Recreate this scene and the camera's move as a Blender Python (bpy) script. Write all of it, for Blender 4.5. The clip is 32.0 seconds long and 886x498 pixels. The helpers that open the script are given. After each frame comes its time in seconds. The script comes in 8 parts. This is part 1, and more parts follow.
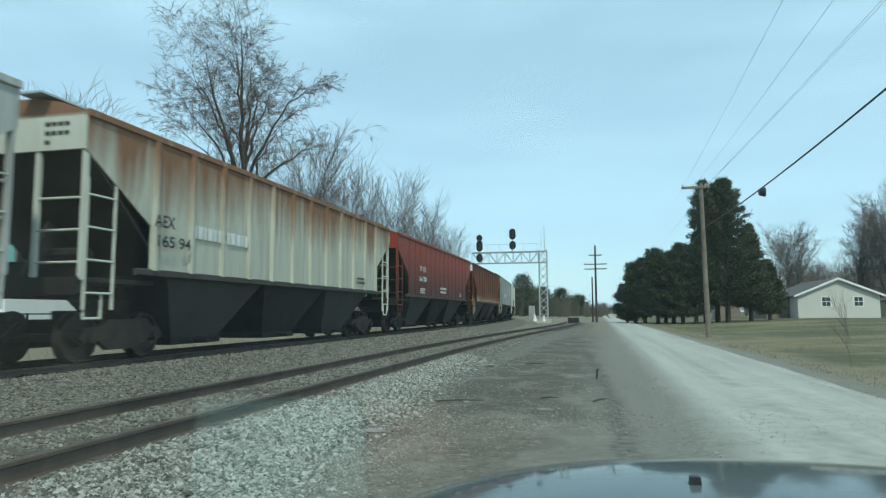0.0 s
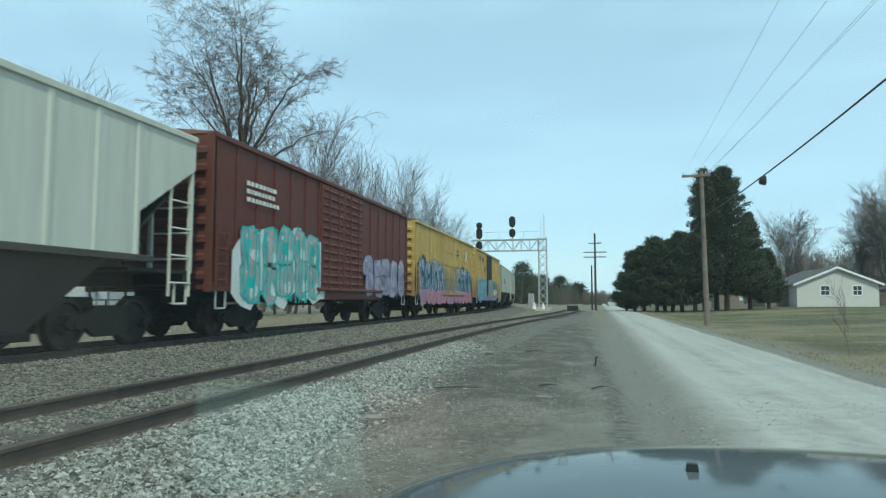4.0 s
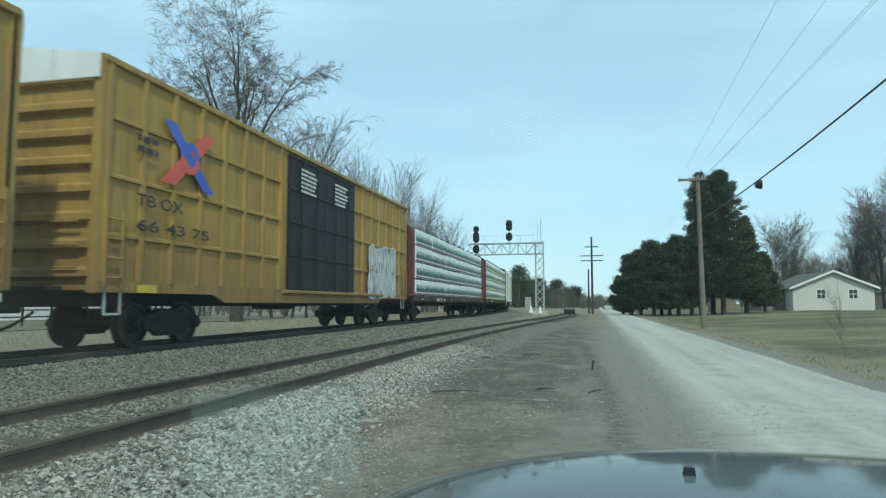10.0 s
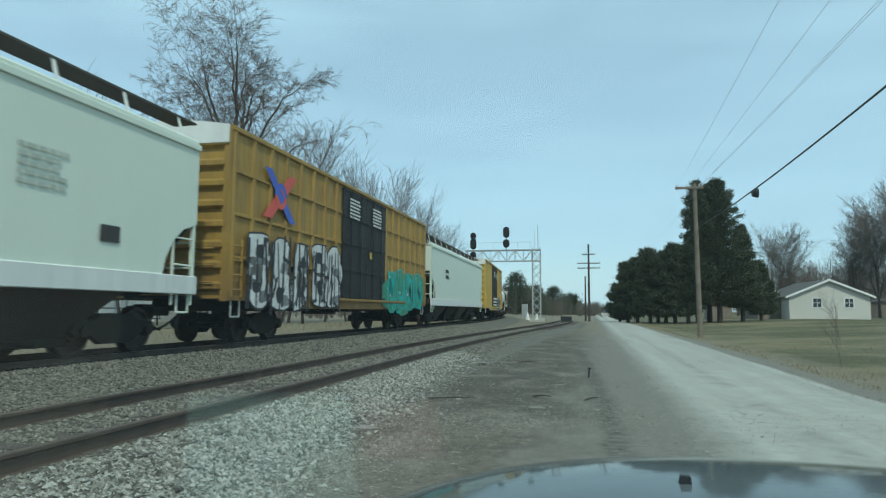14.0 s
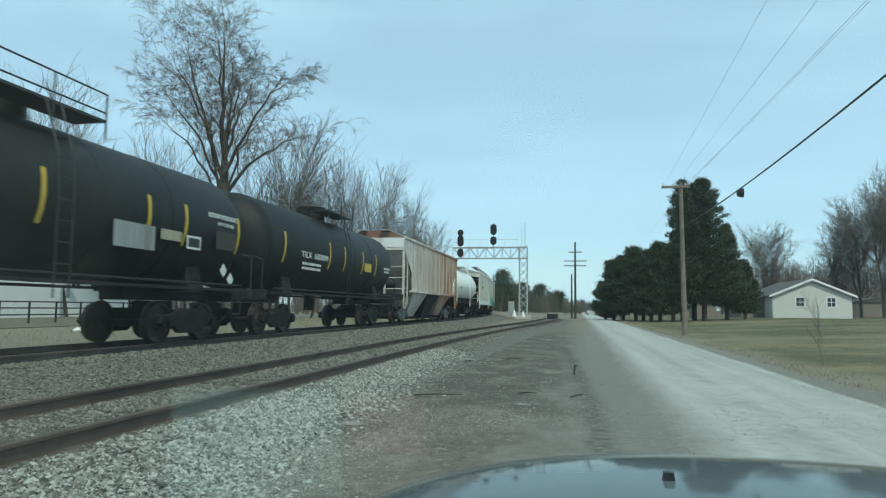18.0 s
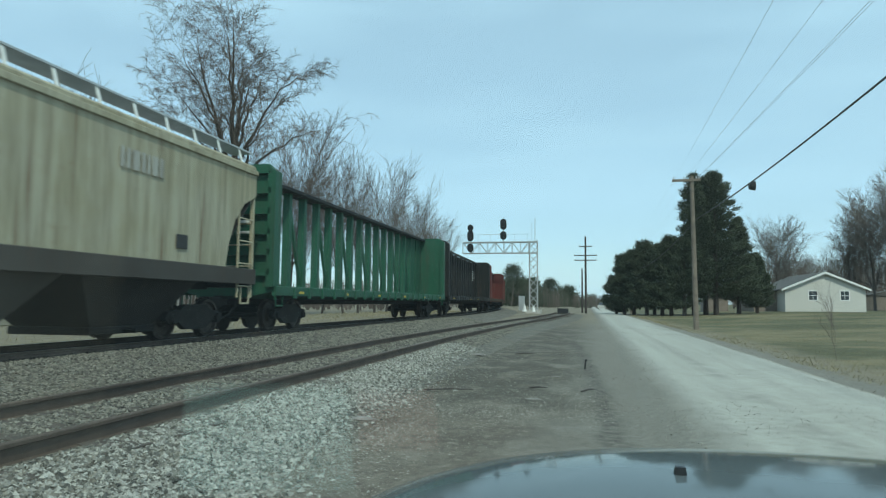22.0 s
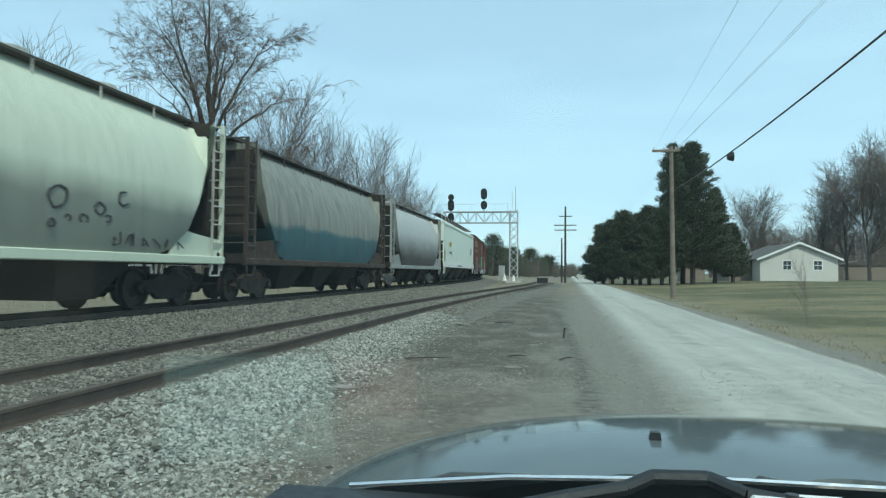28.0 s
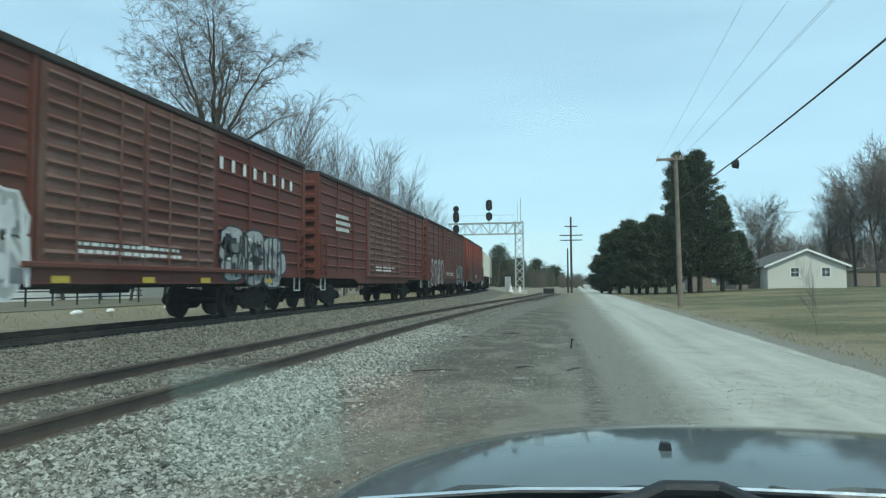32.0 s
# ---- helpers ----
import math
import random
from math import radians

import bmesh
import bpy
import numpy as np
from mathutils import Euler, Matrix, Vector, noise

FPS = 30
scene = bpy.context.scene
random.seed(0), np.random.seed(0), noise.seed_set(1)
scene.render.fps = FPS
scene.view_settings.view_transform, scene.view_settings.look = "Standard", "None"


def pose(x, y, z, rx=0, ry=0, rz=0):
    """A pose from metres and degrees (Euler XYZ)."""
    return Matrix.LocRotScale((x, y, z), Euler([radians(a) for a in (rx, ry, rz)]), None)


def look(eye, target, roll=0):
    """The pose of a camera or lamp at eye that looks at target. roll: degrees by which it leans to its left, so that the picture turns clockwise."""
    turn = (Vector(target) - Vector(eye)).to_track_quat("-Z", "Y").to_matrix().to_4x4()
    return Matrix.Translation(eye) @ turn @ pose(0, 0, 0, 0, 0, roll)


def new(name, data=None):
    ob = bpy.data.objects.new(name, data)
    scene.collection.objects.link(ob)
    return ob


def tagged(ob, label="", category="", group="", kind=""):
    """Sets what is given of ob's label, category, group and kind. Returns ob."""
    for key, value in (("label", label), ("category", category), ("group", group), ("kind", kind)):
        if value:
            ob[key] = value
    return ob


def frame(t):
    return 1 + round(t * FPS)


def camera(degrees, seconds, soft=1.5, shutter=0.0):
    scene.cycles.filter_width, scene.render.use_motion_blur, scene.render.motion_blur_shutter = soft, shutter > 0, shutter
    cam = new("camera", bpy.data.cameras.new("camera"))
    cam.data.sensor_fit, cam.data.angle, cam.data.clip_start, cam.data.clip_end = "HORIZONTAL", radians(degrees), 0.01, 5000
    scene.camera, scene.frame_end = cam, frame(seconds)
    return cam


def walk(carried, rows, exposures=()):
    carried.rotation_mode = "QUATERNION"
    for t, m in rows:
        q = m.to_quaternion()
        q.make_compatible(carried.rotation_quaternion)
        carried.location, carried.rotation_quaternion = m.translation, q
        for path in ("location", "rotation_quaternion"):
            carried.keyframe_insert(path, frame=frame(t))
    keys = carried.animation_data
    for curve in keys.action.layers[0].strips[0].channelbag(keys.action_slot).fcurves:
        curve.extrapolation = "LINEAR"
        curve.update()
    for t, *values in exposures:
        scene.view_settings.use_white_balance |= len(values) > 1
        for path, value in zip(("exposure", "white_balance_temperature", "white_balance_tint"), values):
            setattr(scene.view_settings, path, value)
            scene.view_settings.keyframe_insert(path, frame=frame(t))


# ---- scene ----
# A long freight train passes a parked car on a gravel road; +y runs along the track, the eye stands at the origin.
EYE = (0.0, 0.0, 1.35)
LENS = 67.0
TURNS = [
    (0, 95.44, 0.20, 13.02), (0.5, 95.37, 0.66, 13.17), (1, 95.33, 0.77, 13.25), (1.5, 95.15, 0.83, 13.37), (2, 94.88, 0.22, 13.37),
    (2.5, 94.65, -0.35, 13.20), (3, 94.52, -0.04, 13.09), (3.5, 94.37, -0.06, 13.00), (5.5, 94.39, 0.21, 12.90), (6, 94.35, 0.11, 12.83),
    (6.5, 94.36, 0.30, 12.74), (7, 94.33, 0.23, 12.66), (7.5, 94.34, 0.10, 12.59), (8, 94.42, -0.05, 12.53), (8.5, 94.53, 0.10, 12.63),
    (9, 94.59, -0.09, 12.72), (9.5, 94.61, -0.15, 12.66), (10, 94.68, 0.00, 12.71), (10.5, 94.74, -0.10, 12.68), (11, 94.79, -0.20, 12.64),
    (11.5, 94.88, -0.12, 12.65), (12, 94.98, -0.16, 12.63), (12.5, 95.08, -0.13, 12.61), (13, 95.12, -0.28, 12.55), (13.5, 95.20, -0.40, 12.51),
    (14, 95.23, -0.35, 12.43), (14.5, 95.23, -0.32, 12.38), (16.5, 94.94, -1.08, 11.29), (17, 94.90, -0.90, 11.25), (17.5, 94.92, -0.79, 11.26),
    (18, 94.96, -0.72, 11.30), (18.5, 94.86, -0.84, 11.33), (19, 94.80, -0.79, 11.47), (19.5, 94.80, -0.91, 11.52), (20, 94.66, -0.73, 11.70),
    (20.5, 94.59, -0.59, 11.90), (21, 94.58, -0.52, 12.03), (21.5, 94.52, -0.62, 12.15), (22, 94.53, -0.48, 12.17), (22.5, 94.42, -0.22, 12.15),
    (23, 94.29, 0.29, 11.97), (23.5, 94.09, 0.12, 11.70), (24, 93.80, -0.22, 11.35), (24.5, 93.54, -0.41, 11.01), (25, 93.42, -0.77, 10.63),
    (25.5, 93.14, -1.26, 10.29), (27.5, 91.87, -0.74, 10.31), (28, 91.94, -0.50, 10.50), (28.5, 92.17, -0.40, 10.64), (29, 92.45, -0.53, 10.67),
    (29.5, 92.69, -0.44, 10.74), (30, 92.90, -0.38, 10.73), (30.5, 93.07, -0.38, 10.77), (31, 93.13, -0.05, 10.85), (31.5, 93.05, 0.30, 10.94),
    (32, 92.96, 0.30, 11.02),
]
cam = camera(LENS, 32.0, soft=1.2, shutter=0.12)
walk(cam, [(t, pose(*EYE, rx, ry, rz)) for t, rx, ry, rz in TURNS], [(t, e, 6150, -10) for t, e in ((0, 0.15), (11, 0.18), (12, 0.17), (13, -0.03), (14, -0.06), (17, -0.02), (18, 0.08), (19, 0.12), (20, -0.02), (21, -0.05), (22, 0.05), (23, 0.17), (25, 0.2), (29, 0.2), (30, 0.27), (31, 0.18), (32, 0.18))])

# ---- daylight ----
SUN_EL, SUN_AZ = radians(50), radians(154)   # azimuth clockwise from +y
world = bpy.data.worlds.new("sky")
scene.world = world
world.use_nodes = True
wn = world.node_tree.nodes
wl = world.node_tree.links
sky = wn.new("ShaderNodeTexSky")
sky.sky_type = "NISHITA"
sky.sun_disc = False
sky.sun_elevation, sky.sun_rotation = SUN_EL, SUN_AZ
sky.air_density, sky.dust_density, sky.ozone_density = 1.0, 0.6, 1.5
# thin high cloud: soft pale streaks over the blue
wtc = wn.new("ShaderNodeTexCoord")
wmap = wn.new("ShaderNodeMapping")
wmap.inputs["Scale"].default_value = (1.0, 1.5, 6.5)
wl.new(wtc.outputs["Generated"], wmap.inputs["Vector"])
wno = wn.new("ShaderNodeTexNoise")
wno.inputs["Scale"].default_value = 1.6
wno.inputs["Detail"].default_value = 6
wno.inputs["Roughness"].default_value = 0.55
wl.new(wmap.outputs["Vector"], wno.inputs["Vector"])
wrp = wn.new("ShaderNodeMapRange")
wrp.inputs["From Min"].default_value, wrp.inputs["From Max"].default_value = 0.40, 0.68
wrp.inputs["To Min"].default_value, wrp.inputs["To Max"].default_value = 0.62, 0.88
wl.new(wno.outputs["Fac"], wrp.inputs["Value"])
wmx = wn.new("ShaderNodeMix")
wmx.data_type = "RGBA"
wmx.inputs["B"].default_value = (5.15, 6.88, 8.7, 1)
wl.new(wrp.outputs["Result"], wmx.inputs["Factor"])
wl.new(sky.outputs["Color"], wmx.inputs["A"])
wl.new(wmx.outputs["Result"], wn["Background"].inputs["Color"])
wn["Background"].inputs["Strength"].default_value = 0.120

sun = new("sun", bpy.data.lights.new("sun", "SUN"))
sun.data.energy, sun.data.angle, sun.data.color = 2.35, radians(3), (1.0, 0.93, 0.82)
sd = Vector((math.sin(SUN_AZ) * math.cos(SUN_EL), math.cos(SUN_AZ) * math.cos(SUN_EL), math.sin(SUN_EL)))
sun.matrix_world = look(sd * 50, (0, 0, 0))


# ---- materials ----
def nodes(name):
    m = bpy.data.materials.new(name)
    m.use_nodes = True
    nt = m.node_tree
    return m, nt.nodes, nt.links, nt.nodes["Principled BSDF"]


def noise_node(n, l, vec, scale, detail=4, rough=0.6):
    t = n.new("ShaderNodeTexNoise")
    t.inputs["Scale"].default_value, t.inputs["Detail"].default_value, t.inputs["Roughness"].default_value = scale, detail, rough
    l.new(vec, t.inputs["Vector"])
    return t.outputs["Fac"]


def spread(n, l, val, a, b, c=0.0, d=1.0):
    r = n.new("ShaderNodeMapRange")
    for k, v in zip(("From Min", "From Max", "To Min", "To Max"), (a, b, c, d)):
        r.inputs[k].default_value = v
    l.new(val, r.inputs["Value"])
    return r.outputs["Result"]


def blend(n, l, fac, a, b):
    m = n.new("ShaderNodeMix")
    m.data_type = "RGBA"
    for k, v in (("Factor", fac), ("A", a), ("B", b)):
        if isinstance(v, tuple):
            m.inputs[k].default_value = (*v[:3], 1)
        elif isinstance(v, (int, float)):
            m.inputs[k].default_value = v
        else:
            l.new(v, m.inputs[k])
    return m.outputs["Result"]


def math_node(n, l, op, a, b):
    m = n.new("ShaderNodeMath")
    m.operation = op
    for i, v in enumerate((a, b)):
        if isinstance(v, (int, float)):
            m.inputs[i].default_value = v
        else:
            l.new(v, m.inputs[i])
    return m.outputs[0]


def coords(n, l, kind="Object", scale=(1, 1, 1), shift=True):
    tc = n.new("ShaderNodeTexCoord")
    mp = n.new("ShaderNodeMapping")
    mp.inputs["Scale"].default_value = scale
    l.new(tc.outputs[kind], mp.inputs["Vector"])
    if shift:
        oi = n.new("ShaderNodeObjectInfo")
        mu = n.new("ShaderNodeVectorMath")
        mu.operation = "SCALE"
        mu.inputs[0].default_value = (37, 53, 71)
        l.new(oi.outputs["Random"], mu.inputs["Scale"])
        l.new(mu.outputs["Vector"], mp.inputs["Location"])
    return mp.outputs["Vector"]


def bump(n, l, bs, height, strength=0.3, dist=0.02):
    b = n.new("ShaderNodeBump")
    b.inputs["Strength"].default_value, b.inputs["Distance"].default_value = strength, dist
    l.new(height, b.inputs["Height"])
    l.new(b.outputs["Normal"], bs.inputs["Normal"])


def plain(name, col, rough=0.6, metal=0.0, var=0.25, scale=3.0, fine=40.0, bumpy=0.15, shift=True, dist=0.01):
    """A surface of one colour with grain and blotches."""
    m, n, l, bs = nodes(name)
    v = coords(n, l, shift=shift)
    big = noise_node(n, l, v, scale)
    small = noise_node(n, l, v, fine)
    dark = tuple(c * (1 - var) for c in col)
    lite = tuple(min(1, c * (1 + var * 0.6)) for c in col)
    c1 = blend(n, l, spread(n, l, big, 0.3, 0.7), dark, lite)
    c2 = blend(n, l, math_node(n, l, "MULTIPLY", small, 0.35), c1, tuple(c * (1 - var) for c in col))
    l.new(c2, bs.inputs["Base Color"])
    bs.inputs["Roughness"].default_value, bs.inputs["Metallic"].default_value = rough, metal
    l.new(spread(n, l, small, 0.2, 0.8, max(0.05, rough - 0.12), min(1, rough + 0.12)), bs.inputs["Roughness"])
    if bumpy:
        bump(n, l, bs, small, bumpy, dist)
    return m


def paint(name, col, rust=0.2, grime=0.35, fade=0.2, rough=0.5, rustcol=(0.17, 0.075, 0.035), low=None, lowcol=None, second=None, soft=0.2, top_rust=None, low_from=None, low_amp=None, tail=None, patchy=None):
    """Weathered rolling-stock paint: chalky fading, grime running down in streaks, rust blooms; low: height of a lower colour band."""
    m, n, l, bs = nodes(name)
    v = coords(n, l)
    st = coords(n, l, scale=(5.0, 5.0, 0.35))
    chalk = noise_node(n, l, v, 0.7, 5)
    streak = noise_node(n, l, st, 1.0, 6, 0.7)
    speck = noise_node(n, l, v, 9.0, 6, 0.7)
    fine = noise_node(n, l, v, 60.0, 3)
    base = tuple(col)
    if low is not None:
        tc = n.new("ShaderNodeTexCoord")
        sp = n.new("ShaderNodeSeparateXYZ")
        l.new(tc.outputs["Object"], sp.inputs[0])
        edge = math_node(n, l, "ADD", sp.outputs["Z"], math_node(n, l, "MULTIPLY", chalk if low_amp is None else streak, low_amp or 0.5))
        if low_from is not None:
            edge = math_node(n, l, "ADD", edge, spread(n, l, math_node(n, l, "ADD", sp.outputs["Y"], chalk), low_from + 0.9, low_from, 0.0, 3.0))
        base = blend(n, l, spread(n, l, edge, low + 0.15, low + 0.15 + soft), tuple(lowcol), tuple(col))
    if second is not None:
        base = blend(n, l, spread(n, l, math_node(n, l, "ADD", math_node(n, l, "MULTIPLY", chalk, 0.7), math_node(n, l, "MULTIPLY", streak, 0.3)), 0.44, 0.6), base, tuple(second))
    if tail is not None:      # the paint gives way to another colour towards the car's tail
        ty = n.new("ShaderNodeTexCoord")
        tz = n.new("ShaderNodeSeparateXYZ")
        l.new(ty.outputs["Object"], tz.inputs[0])
        wash = noise_node(n, l, coords(n, l, scale=(1.0, 0.55, 0.12)), 1.0, 5, 0.7)
        along = math_node(n, l, "ADD", tz.outputs["Y"], math_node(n, l, "MULTIPLY", math_node(n, l, "SUBTRACT", wash, 0.5), 16.0))
        base = blend(n, l, spread(n, l, along, tail[0], tail[1]), base, tuple(tail[2]))
    if patchy is not None:    # broad blotches of another colour
        base = blend(n, l, math_node(n, l, "MULTIPLY", spread(n, l, noise_node(n, l, coords(n, l, scale=(1.0, 1.0, 0.7)), 0.9, 7, 0.7), 0.46, 0.62), 0.85), base, tuple(patchy))
    c1 = blend(n, l, math_node(n, l, "MULTIPLY", spread(n, l, chalk, 0.35, 0.7), 0.7), base, blend(n, l, fade * 0.6, base, (0.5, 0.5, 0.5)))
    c2 = blend(n, l, math_node(n, l, "MULTIPLY", spread(n, l, streak, 0.42, 0.75), grime), c1, (0.06, 0.05, 0.042))
    rmask = math_node(n, l, "MULTIPLY", math_node(n, l, "ADD", spread(n, l, speck, 0.62 - 0.06 * min(1, rust), 0.72), spread(n, l, streak, 0.6, 0.72)), rust)
    if top_rust is not None:
        tr = n.new("ShaderNodeTexCoord")
        ts = n.new("ShaderNodeSeparateXYZ")
        l.new(tr.outputs["Object"], ts.inputs[0])
        run = noise_node(n, l, coords(n, l, scale=(2.2, 2.2, 0.16)), 1.0, 5, 0.65)
        hang = math_node(n, l, "ADD", ts.outputs["Z"], math_node(n, l, "MULTIPLY", math_node(n, l, "SUBTRACT", run, 0.5), 3.2))
        rmask = math_node(n, l, "ADD", rmask, math_node(n, l, "MULTIPLY", spread(n, l, hang, top_rust[0], top_rust[1]), top_rust[2]))
    c3 = blend(n, l, math_node(n, l, "MINIMUM", rmask, 0.95), c2, rustcol)
    l.new(c3, bs.inputs["Base Color"])
    bs.inputs["Specular IOR Level"].default_value = 0.22
    l.new(spread(n, l, rmask, 0, 1, rough, 0.9), bs.inputs["Roughness"])
    bump(n, l, bs, math_node(n, l, "ADD", fine, math_node(n, l, "MULTIPLY", chalk, 2.0)), 0.12, 0.01)
    return m


def stone(name, a, b, rough=0.95, moss=None, rand="island"):
    m, n, l, bs = nodes(name)
    g = n.new("ShaderNodeNewGeometry")
    v = coords(n, l, shift=False)
    s = noise_node(n, l, v, 30, 4)
    w = noise_node(n, l, v, 0.35, 4)
    ramp = blend(n, l, g.outputs["Random Per Island"], a, b)
    c = blend(n, l, math_node(n, l, "MULTIPLY", s, 0.5), ramp, tuple(x * 0.6 for x in a))
    if moss:
        c = blend(n, l, math_node(n, l, "MULTIPLY", spread(n, l, w, 0.45, 0.62), 0.55), c, moss)
    l.new(c, bs.inputs["Base Color"])
    bs.inputs["Roughness"].default_value = rough
    return m


def zone_ground():
    """Bare dirt, sparse grass and lawn of one ground sheet, told apart by how far they lie from the track."""
    m, n, l, bs = nodes("ground_soil")
    v = coords(n, l, shift=False)
    sp = n.new("ShaderNodeSeparateXYZ")
    l.new(v, sp.inputs[0])
    big = noise_node(n, l, v, 0.16, 6, 0.65)
    mid = noise_node(n, l, v, 1.1, 6, 0.7)
    fine = noise_node(n, l, v, 14, 5, 0.7)
    grit = noise_node(n, l, v, 70, 3, 0.7)
    patch = noise_node(n, l, coords(n, l, scale=(1.0, 0.6, 1.0), shift=False), 1.05, 7, 0.68)
    clod = noise_node(n, l, v, 6.5, 6, 0.72)
    dirt = blend(n, l, spread(n, l, mid, 0.35, 0.65), (0.09, 0.074, 0.054), (0.15, 0.127, 0.096))
    dirt = blend(n, l, spread(n, l, patch, 0.5, 0.66), dirt, (0.195, 0.172, 0.138))
    dirt = blend(n, l, spread(n, l, grit, 0.5, 0.75), dirt, (0.25, 0.227, 0.184))
    dirt = blend(n, l, math_node(n, l, "MULTIPLY", spread(n, l, clod, 0.5, 0.4), 0.5), dirt, (0.075, 0.062, 0.046))
    dirt = blend(n, l, math_node(n, l, "MULTIPLY", spread(n, l, clod, 0.58, 0.68), 0.6), dirt, (0.33, 0.305, 0.25))
    # grey dust towards the road
    dust = spread(n, l, math_node(n, l, "ADD", sp.outputs["X"], math_node(n, l, "MULTIPLY", math_node(n, l, "SUBTRACT", patch, 0.5), 2.2)), -1.0, 0.1)
    dirt = blend(n, l, math_node(n, l, "MULTIPLY", dust, 0.9), dirt, blend(n, l, spread(n, l, fine, 0.35, 0.7), (0.16, 0.149, 0.122), (0.25, 0.236, 0.197)))
    # worn, oily ground where vehicles have turned
    dx = math_node(n, l, "ABSOLUTE", math_node(n, l, "ADD", sp.outputs["X"], 1.9), 0)
    dy = spread(n, l, sp.outputs["Y"], 7.6, 9.2)
    worn = math_node(n, l, "MULTIPLY", spread(n, l, dx, 2.3, 1.0), spread(n, l, math_node(n, l, "ADD", math_node(n, l, "MULTIPLY", patch, 0.6), math_node(n, l, "MULTIPLY", mid, 0.4)), 0.61, 0.47))
    dirt = blend(n, l, math_node(n, l, "MULTIPLY", math_node(n, l, "MULTIPLY", worn, dy), 0.85), dirt, blend(n, l, spread(n, l, fine, 0.4, 0.65), (0.055, 0.05, 0.037), (0.10, 0.09, 0.066)))
    # a narrow dark rut at the road's edge, bending away to the track
    rut = math_node(n, l, "ADD", sp.outputs["X"], math_node(n, l, "MULTIPLY", math_node(n, l, "MULTIPLY", sp.outputs["Y"], sp.outputs["Y"]), 0.0014))
    rut = math_node(n, l, "ABSOLUTE", math_node(n, l, "SUBTRACT", math_node(n, l, "ADD", rut, math_node(n, l, "MULTIPLY", math_node(n, l, "SUBTRACT", mid, 0.5), 0.5)), 0.32), 0)
    rut = math_node(n, l, "MULTIPLY", spread(n, l, rut, 0.24, 0.04), spread(n, l, sp.outputs["Y"], 30, 20))
    rut = math_node(n, l, "MULTIPLY", rut, spread(n, l, clod, 0.36, 0.6))
    dirt = blend(n, l, math_node(n, l, "MULTIPLY", rut, 0.85), dirt, (0.055, 0.048, 0.038))
    # winter lawn: straw, moss green and bare brown in long patches across the slope
    swath = noise_node(n, l, coords(n, l, scale=(0.06, 0.14, 1.0), shift=False), 1.0, 7, 0.7)
    grass = blend(n, l, spread(n, l, mid, 0.3, 0.7), (0.15, 0.124, 0.062), (0.265, 0.222, 0.12))
    grass = blend(n, l, spread(n, l, swath, 0.44, 0.53), grass, (0.07, 0.075, 0.03))
    grass = blend(n, l, math_node(n, l, "MULTIPLY", spread(n, l, swath, 0.6, 0.7), 0.7), grass, (0.13, 0.10, 0.065))
    grass = blend(n, l, math_node(n, l, "MULTIPLY", spread(n, l, clod, 0.52, 0.7), 0.5), grass, (0.25, 0.215, 0.12))
    grass = blend(n, l, math_node(n, l, "MULTIPLY", fine, 0.4), grass, (0.085, 0.073, 0.04))
    wob = math_node(n, l, "MULTIPLY", math_node(n, l, "SUBTRACT", mid, 0.5), 1.2)
    xe = math_node(n, l, "ADD", sp.outputs["X"], wob)
    verge = blend(n, l, spread(n, l, clod, 0.35, 0.65), (0.15, 0.125, 0.09), (0.27, 0.235, 0.165))
    grass = blend(n, l, math_node(n, l, "MULTIPLY", spread(n, l, xe, 6.1, 5.2), 0.8), grass, verge)
    right = spread(n, l, xe, 4.5, 5.0)
    left = spread(n, l, xe, -12.8, -13.6)
    far = spread(n, l, math_node(n, l, "ADD", sp.outputs["Y"], math_node(n, l, "MULTIPLY", big, 30)), 50, 75)
    g1 = math_node(n, l, "MAXIMUM", math_node(n, l, "MAXIMUM", right, left), math_node(n, l, "MULTIPLY", far, 0.8))
    c = blend(n, l, g1, dirt, grass)
    l.new(c, bs.inputs["Base Color"])
    bs.inputs["Roughness"].default_value = 0.97
    bump(n, l, bs, math_node(n, l, "ADD", clod, math_node(n, l, "ADD", fine, grit)), 0.5, 0.035)
    return m


